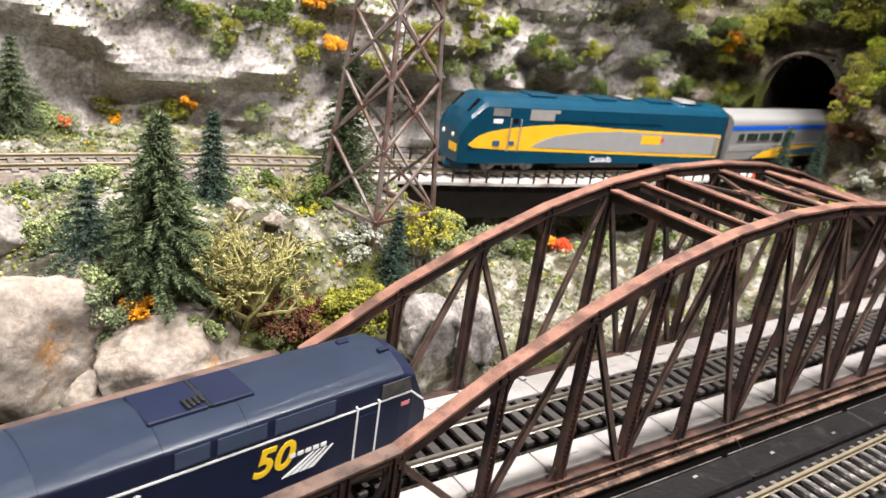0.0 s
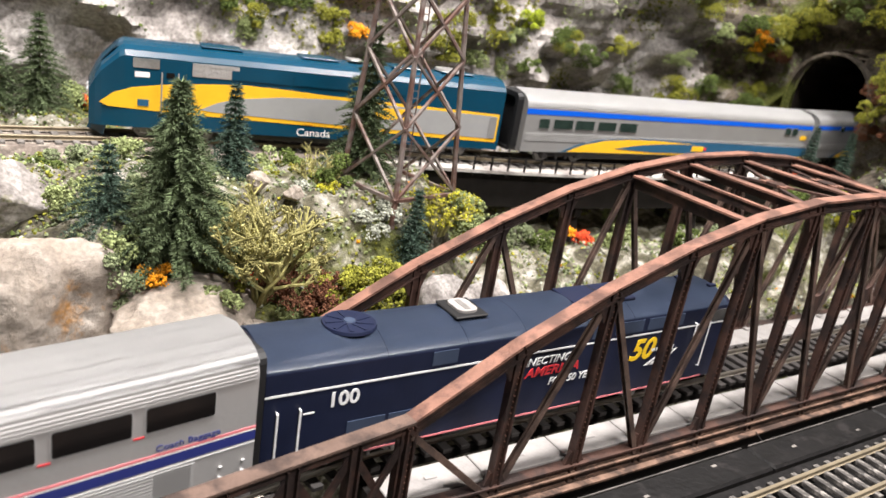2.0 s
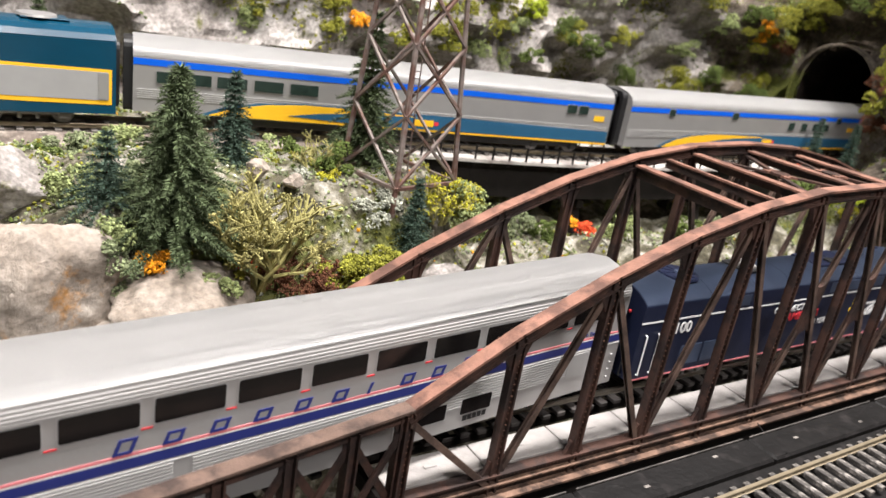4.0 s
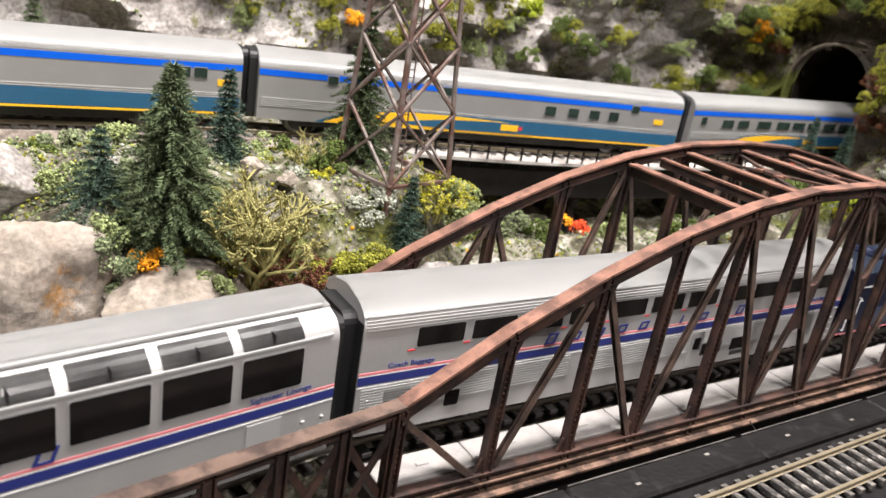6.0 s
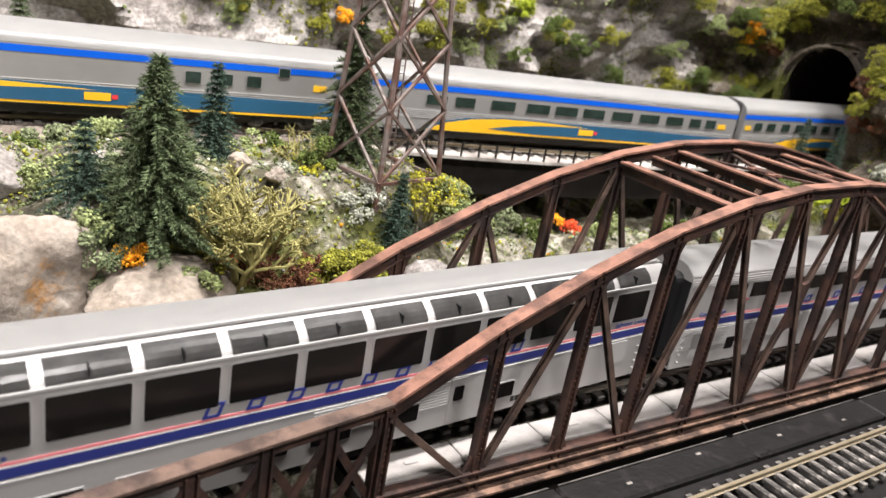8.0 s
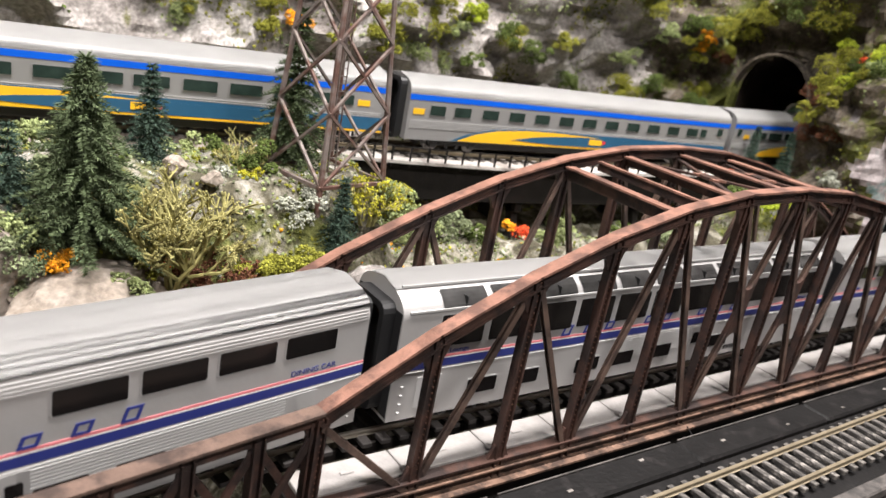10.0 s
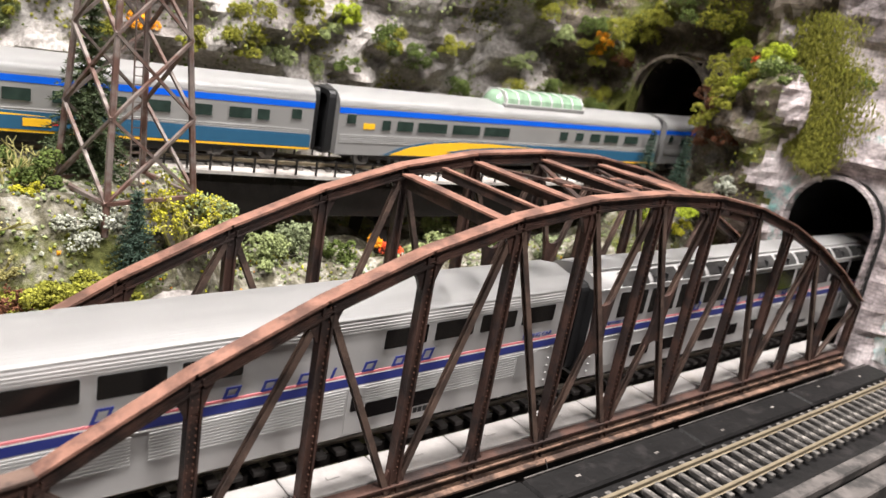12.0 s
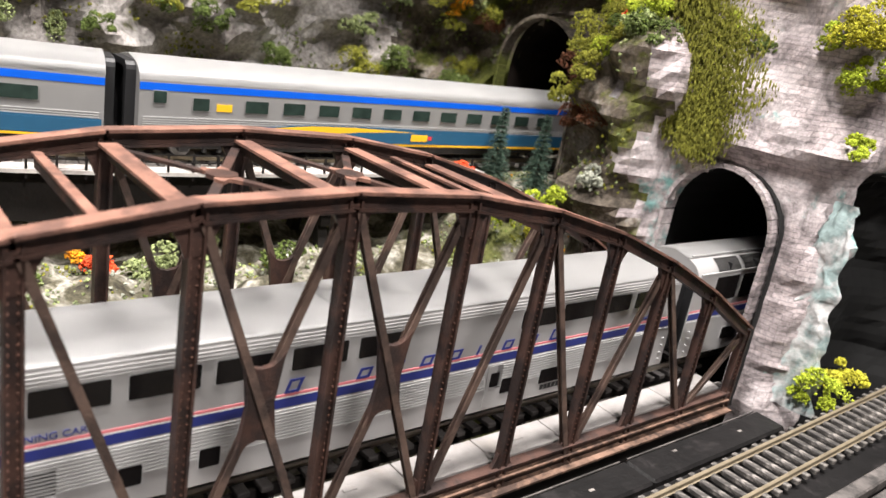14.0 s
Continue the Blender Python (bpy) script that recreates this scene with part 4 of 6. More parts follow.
def bilevel_car(name, label, lounge=False, text="", starts=(), wide=0.0216, word=-0.070):
    """A two-level coach, 318 mm over its ends; the front is +x. starts: the windows, from the front."""
    car = empty(name, label, "train car", "silver bilevel cars")
    hl = 0.159
    bm = bmesh.new()
    extrude_profile(bm, bilevel_profile(), -hl, hl)
    bmesh.ops.recalc_face_normals(bm, faces=bm.faces)
    body = part("body", bm, M["car_side"], car)
    # roof skin
    prof = [p for p in bilevel_profile() if p[1] > (0.0622 if lounge else 0.0575)]
    bm = bmesh.new()
    a = [bm.verts.new((-hl - 0.0002, y * 1.03, z + 0.0006)) for y, z in prof]
    b = [bm.verts.new((hl + 0.0002, y * 1.03, z + 0.0006)) for y, z in prof]
    for i in range(len(prof) - 1):
        bm.faces.new((a[i], b[i], b[i + 1], a[i + 1]))
    bmesh.ops.solidify(bm, geom=bm.faces[:], thickness=0.0002)
    bmesh.ops.recalc_face_normals(bm, faces=bm.faces)
    part("roof", bm, M["car_roof"], car, "pale silver roof skin", smooth=True)
    y = -SIDE
    if not lounge:
        bm = bmesh.new()
        for i in range(6):
            z = 0.0532 + i * 0.00115
            off = 0.0 if z < 0.0535 else 0.0125 * (1 - math.cos(math.asin(min(1, (z - 0.0535) / 0.0095))))
            for s in (-1, 1):
                yy = s * (SIDE - off)
                box(bm, -hl + 0.001, yy - 0.00035, z - 0.0003, hl - 0.001, yy + 0.00035, z + 0.0003)
        part("roof_ribs", bm, M["car_side"], body)
    bm = bmesh.new()
    for i in range(9):
        z = 0.0178 + i * 0.00125
        for s in (-1, 1):
            cuts = ((-hl + 0.002, -0.052), (-0.046, 0.03), (0.036, hl - 0.022)) if not lounge else ((-0.03, 0.030),)
            for c0, c1 in cuts:
                box(bm, c0, s * SIDE - 0.0003, z - 0.00032, c1, s * SIDE + 0.0003, z + 0.00032)
    part("side_ribs", bm, M["car_roof"], body)["kind"] = "stuff"
    band("blue_stripe", -hl, hl, 0.0302, 0.0337, y, M["blue_stripe"], body)
    band("white_line", -hl, hl, 0.0338, 0.0343, y, M["white"], body)
    band("red_pinstripe", -hl, hl, 0.0344, 0.0354, y, M["pink"], body)
    band("white_line", -hl, hl, 0.0290, 0.0294, y, M["white"], body)
    # upper windows, counted from the front
    for start in starts:
        x1 = hl - start
        x0 = x1 - wide
        z0, z1 = (0.0395, 0.0535) if lounge else (0.0440, 0.0522)
        fr = decal("window_frame", rounded(x0 - 0.0005, x1 + 0.0005, z0 - 0.0005, z1 + 0.0005, 0.0008), y, M["car_roof"], body, 0.0002)
        decal("pane", rounded(x0, x1, z0, z1, 0.0007), y - 0.0002, M["glass"], fr, 0.0002)
        if text == "Coach Baggage":
            band("red_tab", x0 - 0.0037, x0 - 0.0003, 0.0424, 0.0430, y, M["red"], body)
        if lounge:
            bm = bmesh.new()
            rows = []
            for q in range(6):
                a = radians(14 + 46 * q / 5)
                yy, zz = -SIDE + 0.0125 * (1 - math.cos(a)), 0.0535 + 0.0095 * math.sin(a)
                yy, zz = yy - 0.0004 * math.cos(a), zz + 0.0007 * math.sin(a)
                rows.append([bm.verts.new((x0 + 0.0002, yy, zz)), bm.verts.new((x1 + 0.0002, yy, zz))])
            for p, q in zip(rows, rows[1:]):
                bm.faces.new((p[0], p[1], q[1], q[0]))
            bmesh.ops.solidify(bm, geom=bm.faces[:], thickness=0.0004)
            bmesh.ops.recalc_face_normals(bm, faces=bm.faces)
            roofwin = part("roof_window", bm, M["glass_roof"], car, "curved smoked roof window", smooth=False)
            bm = bmesh.new()
            a0 = radians(36)
            yy, zz = -SIDE + 0.0125 * (1 - math.cos(a0)), 0.0535 + 0.0095 * math.sin(a0)
            box(bm, (x0 + x1) / 2 - 0.0002, yy - 0.0022, zz - 0.0018, (x0 + x1) / 2 + 0.0002, yy + 0.001, zz + 0.0016)
            part("glazing_bar", bm, M["black"], roofwin)
    if lounge:
        bm = bmesh.new()
        for z, o in ((0.0556, 0.0005), (0.0632, -0.0075)):
            box(bm, -hl + 0.003, -SIDE - 0.0004 + (0 if o > 0 else 0.0085), z, hl - 0.003, -SIDE + 0.0006 + (0 if o > 0 else 0.0085), z + 0.0009)
        part("eaves_trim", bm, M["car_roof"], body)
    # lower windows, doors, vents
    lows = (-0.118, -0.093, 0.040, 0.064) if not lounge else (-0.12, -0.095, -0.055, -0.03, 0.0, 0.05)
    for i, xx in enumerate(lows):
        w = 0.016 if lounge or i > 1 else 0.007
        fr = decal("window_frame", rounded(xx - 0.0005, xx + w + 0.0005, 0.0135, 0.0215, 0.0007), y, M["car_roof"], body, 0.0002)
        decal("pane", rounded(xx, xx + w, 0.014, 0.021, 0.0006), y - 0.0002, M["glass"], fr, 0.0002)
    dr = decal("door", rounded(0.0310, 0.0395, 0.0085, 0.0285, 0.0008), y, M["car_side"], body, 0.0003)
    decal("pane", rounded(0.0328, 0.0377, 0.0185, 0.0250, 0.0006), y - 0.0003, M["glass"], dr, 0.0002)
    band("vent_panel", hl - 0.034, hl - 0.021, 0.0165, 0.0280, y, M["car_roof"], body, 0.0003)
    band("vent_panel", -hl + 0.012, -hl + 0.024, 0.0120, 0.0265, y, M["car_roof"], body, 0.0003)
    bm = bmesh.new()
    for xx in (hl - 0.012, hl - 0.004, -hl + 0.005):
        for z in (0.011, 0.015, 0.019, 0.023):
            box(bm, xx - 0.0006, y - 0.0008, z, xx + 0.0006, y, z + 0.0005)
    part("grab_irons", bm, M["car_roof"], body)["kind"] = "stuff"
    # the spaced name as slanted open shapes, one for each letter
    for i in range(10):
        xx, w = word + i * 0.0144, 0.0014 if i == 6 else 0.0056
        z0, z1 = 0.0356, 0.0408 if i in (0, 9) else 0.0398
        lean = (z1 - z0) * 0.35
        bars = [(xx, xx + 0.0012, z0, z1)]
        if i != 6:
            bars += [(xx + w - 0.0012, xx + w, z0, z1), (xx + 0.0012, xx + w - 0.0012, z1 - 0.0009, z1), (xx + 0.0012, xx + w - 0.0012, z0, z0 + 0.0009)]
        for a0, a1, b0, b1 in bars:
            l0, l1 = lean * (b0 - z0) / (z1 - z0), lean * (b1 - z0) / (z1 - z0)
            decal("name_bar", [(a0 + l0, b0), (a1 + l0, b0), (a1 + l1, b1), (a0 + l1, b1)], y - 0.0002, M["blue_stripe"], body)
    if text:
        for at in (hl - 0.0335, -hl + 0.012):
            lettering(text, at, 0.0362, 0.0030, y, M["blue_stripe"], body, 0.0, 1.15)
    for i in range(5):
        band("mark_bar", 0.066 + i * 0.0026, 0.0681 + i * 0.0026, 0.0105, 0.0130, y, M["black"], body)
    # underframe, trucks, ends
    bm = bmesh.new()
    box(bm, -hl + 0.05, -0.015, 0.0050, hl - 0.05, 0.015, 0.0090, bevel=0.0006)
    box(bm, -hl + 0.004, -0.006, 0.0066, hl - 0.004, 0.006, 0.0090)
    part("underframe", bm, M["underframe"], car)
    for s in (-1, 1):
        truck(car, s * 0.113, M["underframe"])
        diaphragm(car, s * hl, s, 0.0125, 0.010, 0.058, 0.0058)
        bm = bmesh.new()
        box(bm, s * hl - 0.0002, -0.0172, 0.009, s * hl + 0.0003, 0.0172, 0.0555)
        part("end_sheet", bm, M["black"], car)
        part("coupler", box_bm(min(s * hl, s * (hl + 0.0072)), -0.0012, 0.0066, max(s * hl, s * (hl + 0.0072)), 0.0012, 0.0088), M["black"], car)
    return car


def stretch(thing, k):
    """Lengthens a vehicle along x by k; trucks keep their shape and move along."""
    for ob in thing.children:
        if ob.name.startswith("truck"):
            for o in (ob, *ob.children):
                xs = [v.co.x for v in ob.data.vertices]
            mid = (min(xs) + max(xs)) / 2
            ob.location.x += mid * (k - 1)
            continue
        for o in (ob, *ob.children_recursive):
            if o.location.length > 0:
                o.location.x *= k
            else:
                o.data.transform(Matrix.Diagonal((k, 1, 1, 1)))


def navy_locomotive():
    """A monocoque diesel engine, 236 mm long; front is +x and at x = 0.118."""
    loco = empty("locomotive", "midnight-blue diesel locomotive with a white waistline stripe", "locomotive")
    F = 0.118
    hw = 0.0176
    half = [(-hw, 0.0085), (-hw, 0.0480), (-0.0172, 0.0490), (-0.0150, 0.0506), (-0.0115, 0.0524), (-0.0075, 0.0538), (-0.0035, 0.0544), (0.0, 0.0546)]
    prof = half + [(-y, z) for y, z in half[-2::-1]]
    secs = [(-F, 1.0, 1.0, 0.0), (F - 0.006, 1.0, 1.0, 0.0), (F + 0.000, 0.98, 0.94, 0.0), (F + 0.007, 0.91, 0.62, 0.0), (F + 0.011, 0.80, 0.44, 0.0)]
    bm = bmesh.new()
    rings = [[bm.verts.new((x, y * wy, 0.0085 + (z - 0.0085) * wz)) for y, z in prof] for x, wy, wz, _ in secs]
    n = len(prof)
    for a, b in zip(rings, rings[1:]):
        for i in range(n):
            bm.faces.new((a[i], a[(i + 1) % n], b[(i + 1) % n], b[i]))
    bm.faces.new(rings[0])
    bm.faces.new(rings[-1])
    bmesh.ops.recalc_face_normals(bm, faces=bm.faces)
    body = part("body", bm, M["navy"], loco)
    # roof skin between the shoulders, its sheen painted as a lighter blue
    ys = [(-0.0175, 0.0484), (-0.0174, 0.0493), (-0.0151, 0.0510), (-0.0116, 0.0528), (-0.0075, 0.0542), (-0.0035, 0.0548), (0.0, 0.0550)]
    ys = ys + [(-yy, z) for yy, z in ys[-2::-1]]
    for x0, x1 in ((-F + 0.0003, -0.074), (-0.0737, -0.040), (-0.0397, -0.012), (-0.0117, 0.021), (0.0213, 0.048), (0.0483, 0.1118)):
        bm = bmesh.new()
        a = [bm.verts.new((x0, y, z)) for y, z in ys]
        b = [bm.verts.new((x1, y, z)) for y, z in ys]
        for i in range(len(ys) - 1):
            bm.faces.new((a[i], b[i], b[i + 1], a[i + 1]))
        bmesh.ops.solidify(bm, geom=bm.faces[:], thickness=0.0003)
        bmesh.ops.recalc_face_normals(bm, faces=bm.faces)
        roof = part("roof_panel", bm, M["navy_sheen"], loco, "satin blue roof panel with sheen in its colour", smooth=True)
    # radiator fan
    bm = bmesh.new()
    fx = -F + 0.036
    bmesh.ops.create_cone(bm, segments=28, radius1=0.0102, radius2=0.0098, depth=0.0012, cap_ends=True, matrix=Matrix.Translation((fx, 0, 0.0551)))
    fan = part("fan_housing", bm, M["navy"], loco)
    for i in range(9):
        a = math.tau * i / 9
        bm = bmesh.new()
        beam(bm, (fx + 0.002 * math.cos(a), 0.002 * math.sin(a), 0.0558), (fx + 0.0088 * math.cos(a + 0.2), 0.0088 * math.sin(a + 0.2), 0.0558), 0.0016, 0.0004)
        part("fan_blade", bm, M["navy"], fan)
    bm = bmesh.new()
    bmesh.ops.create_cone(bm, segments=12, radius1=0.0026, radius2=0.002, depth=0.001, cap_ends=True, matrix=Matrix.Translation((fx, 0, 0.0560)))
    part("fan_hub", bm, M["navy_sheen"], fan)
    # exhaust hatch
    hx = -F + 0.0845
    hatch = part("exhaust_hatch", box_bm(hx - 0.0075, -0.0085, 0.0549, hx + 0.0075, 0.0085, 0.0560, bevel=0.0004), M["black"], loco)
    ring = rounded(-0.0045, 0.0045, -0.0062, 0.0062, 0.003)
    bm = bmesh.new()
    a = [bm.verts.new((hx + x, y, 0.0561)) for x, y in ring]
    b = [bm.verts.new((hx + x, y, 0.0572)) for x, y in ring]
    bm.faces.new(b)
    for i in range(len(ring)):
        bm.faces.new((a[i], a[(i + 1) % len(ring)], b[(i + 1) % len(ring)], b[i]))
    bmesh.ops.recalc_face_normals(bm, faces=bm.faces)
    stack = part("exhaust_stack", bm, M["walk"], hatch, "pale grey oval exhaust")
    part("slot", box_bm(hx - 0.0012, -0.0045, 0.0572, hx + 0.0012, 0.0045, 0.0574), M["grey_metal"], stack)
    # small roof fittings
    bm = bmesh.new()
    bx = F - 0.0825
    part("roof_hatch", box_bm(0.0200, -0.0092, 0.0530, 0.0390, 0.0092, 0.0551, bevel=0.0003), M["navy"], roof)
    part("roof_hatch", box_bm(0.0402, -0.0092, 0.0530, 0.0548, 0.0092, 0.0551, bevel=0.0003), M["navy"], roof)
    box(bm, 0.0391, -0.0092, 0.0541, 0.0401, 0.0092, 0.0550)
    for i in range(4):
        box(bm, bx - 0.003 + i * 0.0018, -0.0085 + i * 0.0006, 0.0552, bx - 0.0018 + i * 0.0018, -0.0030, 0.0563, bevel=0.0002)
    part("roof_fitting", bm, M["black"], roof)
    for xx, yy in ((F - 0.0185, 0.006), (F - 0.0085, -0.0065)):
        part("roof_vent", box_bm(xx - 0.0025, yy - 0.0012, 0.0544, xx + 0.0025, yy + 0.0012, 0.0557, bevel=0.0003), M["navy"], roof)
    y = -hw
    band("white_stripe", -F, F - 0.001, 0.0391, 0.0399, y, M["white"], body)
    bm = bmesh.new()
    beam(bm, (F - 0.001, y + 0.0001, 0.0395), (F + 0.007, y + 0.0014, 0.0325), 0.0004, 0.0008, (0, 0, 1))
    part("white_stripe", bm, M["white"], body)
    band("red_sill", -F, F - 0.012, 0.0085, 0.0093, y, M["pink"], body)
    # louvre panels and windows
    for x0, x1, z0, z1 in ((-0.0935, -0.0825, 0.0415, 0.0475), (-0.080, -0.063, 0.0415, 0.0475), (-0.060, -0.0365, 0.0415, 0.0475), (-0.173, -0.162, 0.0415, 0.0475)):
        pan = band("louvre_panel", F + x0, F + x1, z0, z1, y, M["navy_sheen"], body, 0.0003)
    for x0, x1 in ((-0.205, -0.190), (-0.1885, -0.174)):
        band("louvre_panel", F + x0, F + x1, 0.0125, 0.0235, y, M["navy_sheen"], body, 0.0003)
    cw = decal("cab_window", [(F - 0.0160, 0.0408), (F - 0.0015, 0.0408), (F - 0.0030, 0.0468), (F - 0.0160, 0.0468)], y - 0.0002, M["glass_roof"], body, 0.0003)
    band("light_panel", F - 0.0055, F - 0.0015, 0.0340, 0.0358, y, M["pink"], body)
    bm = bmesh.new()
    for xx, z0, z1 in ((F - 0.027, 0.016, 0.041), (F - 0.0173, 0.016, 0.041), (-F + 0.0045, 0.012, 0.033), (-F + 0.0125, 0.012, 0.033)):
        bm = bmesh.new()
        tube(bm, (xx, y - 0.0012, z0), (xx, y - 0.0012, z1), 0.0004, 0.0004, 6)
        for z in (z0, z1):
            tube(bm, (xx, y - 0.0012, z), (xx, y, z), 0.0003, 0.0003, 5)
        part("handrail", bm, M["white"], body)
    bm = bmesh.new()
    box(bm, F - 0.0255, y - 0.00025, 0.010, F - 0.0175, y, 0.036)
    part("cab_door", bm, M["navy"], body)
    bm = bmesh.new()
    ws = [(F + 0.0010, -0.0105, 0.0484), (F + 0.0062, -0.0100, 0.0384), (F + 0.0062, 0.0100, 0.0384), (F + 0.0010, 0.0105, 0.0484)]
    vs = [bm.verts.new((x + 0.0004, yy, z + 0.0004)) for x, yy, z in ws]
    bm.faces.new(vs)
    bmesh.ops.solidify(bm, geom=bm.faces[:], thickness=0.0003)
    bmesh.ops.recalc_face_normals(bm, faces=bm.faces)
    part("windscreen", bm, M["glass"], loco)
    # lettering
    lettering("100", F - 0.2135, 0.0315, 0.0082, y, M["white"], body, 0.0, 1.05, 0.00018)
    lettering("CONNECTING", F - 0.139, 0.0332, 0.0052, y, M["white"], body, 0.25, 1.08, 0.00008)
    lettering("AMERICA", F - 0.127, 0.0275, 0.0062, y, M["red"], body, 0.25, 1.2, 0.00014)
    lettering("FOR 50 YEARS", F - 0.1135, 0.0220, 0.0050, y, M["white"], body, 0.25, 1.02, 0.00008)
    lettering("50", F - 0.0675, 0.0262, 0.0150, y, M["yellow50"], body, 0.25, 1.05, 0.0004)
    for i in range(4):
        x0 = F - 0.056 + i * 0.0034
        decal("emblem", [(x0, 0.0218), (x0 + 0.0026, 0.0218), (x0 + 0.0125 - i * 0.0008, 0.0286), (x0 + 0.0116 - i * 0.0008, 0.0286)], y - 0.0001, M["white"], body)
    for i in range(5):
        band("mark_bar", F - 0.0535 + i * 0.0031, F - 0.0512 + i * 0.0031, 0.0292, 0.0308, y - 0.0001, M["white"], body)
    for x0 in (-F + 0.010,):
        band("mark_bar", x0 + 0.004, x0 + 0.008, 0.0300, 0.0306, y, M["white"], body)
    # rear end
    part("end_door", box_bm(-F - 0.0006, -0.005, 0.010, -F, 0.005, 0.042, bevel=0.0002), M["black"], body)
    bm = bmesh.new()
    bmesh.ops.create_uvsphere(bm, u_segments=8, v_segments=6, radius=0.0009, matrix=Matrix.Translation((-F - 0.0003, -0.009, 0.0425)))
    part("marker_light", bm, M["red"], body)
    bm = bmesh.new()
    for yy in (-0.013, 0.013):
        tube(bm, (-F - 0.0018, yy, 0.010), (-F - 0.0018, yy, 0.022), 0.0004, 0.0004, 6)
        for z in (0.010, 0.016, 0.022):
            tube(bm, (-F - 0.0018, yy, z), (-F, yy, z), 0.0003, 0.0003, 5)
    box(bm, -F - 0.0055, -0.0012, 0.0066, -F, 0.0012, 0.0088)
    part("rear_grab_irons", bm, M["black"], body)
    bm = bmesh.new()
    box(bm, -0.042, -0.0145, 0.0035, 0.036, 0.0145, 0.0088, bevel=0.0012)
    box(bm, -F + 0.003, -0.006, 0.0068, F - 0.006, 0.006, 0.0089)
    part("fuel_tank", bm, M["underframe"], loco)
    for s in (-1, 1):
        truck(loco, s * 0.078, M["grey_metal"], 2, 0.032)
    return loco


def teal_locomotive():
    """The upper engine, same type; its front is at -x."""
    loco = empty("locomotive", "teal-green diesel locomotive with yellow and grey flanks", "locomotive")
    F, hw = 0.119, 0.0172
    half = [(-hw, 0.0070), (-hw, 0.0443), (-0.0150, 0.0470), (-0.0115, 0.0492), (-0.0070, 0.0504), (0.0, 0.0510)]
    prof = half + [(-y, z) for y, z in half[-2::-1]]
    secs = [(F, 1.0, 1.0), (-F + 0.014, 1.0, 1.0), (-F + 0.0115, 0.99, 0.97), (-F + 0.0030, 0.96, 0.76), (-F + 0.000, 0.92, 0.64), (-F - 0.0030, 0.82, 0.48)]
    bm = bmesh.new()
    rings = [[bm.verts.new((x, y * wy, 0.0070 + (z - 0.0070) * wz)) for y, z in prof] for x, wy, wz in secs]
    n = len(prof)
    for a, b in zip(rings, rings[1:]):
        for i in range(n):
            bm.faces.new((a[i], a[(i + 1) % n], b[(i + 1) % n], b[i]))
    bm.faces.new(rings[0])
    bm.faces.new(rings[-1])
    bmesh.ops.recalc_face_normals(bm, faces=bm.faces)
    body = part("body", bm, M["teal"], loco)
    y = -hw
    decal("yellow_flank", [(-F + 0.0020, 0.0195), (-F + 0.009, 0.0250), (-F + 0.018, 0.0282), (-F + 0.033, 0.0308), (-F + 0.055, 0.0330), (-0.043, 0.0342), (-0.020, 0.0337), (0.003, 0.0325), (F - 0.002, 0.0298), (F - 0.002, 0.0118), (0.082, 0.0122), (-0.006, 0.0142), (-0.083, 0.0160), (-F + 0.006, 0.0175)], y, M["via_yellow"], body)
    decal("grey_flank", [(-0.067, 0.0188), (-0.058, 0.0232), (-0.0475, 0.0262), (-0.0226, 0.0293), (0.0085, 0.0306), (F - 0.004, 0.0284), (F - 0.004, 0.0140), (0.017, 0.0158), (-0.060, 0.0180)], y - 0.00017, M["via_grey"], body)
    band("emblem", 0.0325, 0.0520, 0.0215, 0.0282, y - 0.0002, M["via_yellow"], body)
    decal("emblem_leaf", [(0.0520, 0.0248), (0.0542, 0.0272), (0.0562, 0.0248), (0.0542, 0.0224)], y - 0.0002, M["red"], body)
    band("mark_bar", -0.009, -0.004, 0.0148, 0.0156, y - 0.0002, M["via_yellow"], body)
    band("rear_door", F - 0.0085, F - 0.0035, 0.0145, 0.0280, y - 0.0002, M["silver_dim"], body, 0.0004)
    lettering("Canada", -0.013, 0.0080, 0.0062, y, M["white"], body, 0.0, 1.1)
    band("number_bar", -0.100, -0.0928, 0.0338, 0.0366, y, M["white"], body)
    fr = band("cab_window", -0.1010, -0.0880, 0.0386, 0.0436, y, M["grey_metal"], body, 0.0003)
    band("grille", -0.0715, -0.0470, 0.0365, 0.0436, y, M["walk"], body, 0.0003)
    for x0, x1 in ((-F + 0.068, -F + 0.10), (-F + 0.102, -F + 0.136), (-F + 0.138, -F + 0.170)):
        band("louvre_panel", x0, x1, 0.0365, 0.0415, y, M["teal"], body, 0.0004)
    bm = bmesh.new()
    for xx in (-0.0868, -0.0785):
        bm = bmesh.new()
        tube(bm, (xx, y - 0.0012, 0.0155), (xx, y - 0.0012, 0.0370), 0.0004, 0.0004, 6)
        for z in (0.0155, 0.0370):
            tube(bm, (xx, y - 0.0012, z), (xx, y, z), 0.0003, 0.0003, 5)
        part("handrail", bm, M["walk"], body)
    band("step", -0.0985, -0.0930, 0.0188, 0.0222, y - 0.0002, M["via_navy"], body, 0.0003)
    band("step", -0.0855, -0.0815, 0.0195, 0.0222, y - 0.0002, M["via_navy"], body, 0.0003)
    band("door_window", -0.0845, -0.0805, 0.0345, 0.0372, y, M["glass"], body, 0.0003)
    bm = bmesh.new()
    ws = [(-F + 0.0108, -0.0118, 0.0472), (-F + 0.0034, -0.0112, 0.0390), (-F + 0.0034, 0.0112, 0.0390), (-F + 0.0108, 0.0118, 0.0472)]
    vs = [bm.verts.new((x - 0.0004, yy, z + 0.0005)) for x, yy, z in ws]
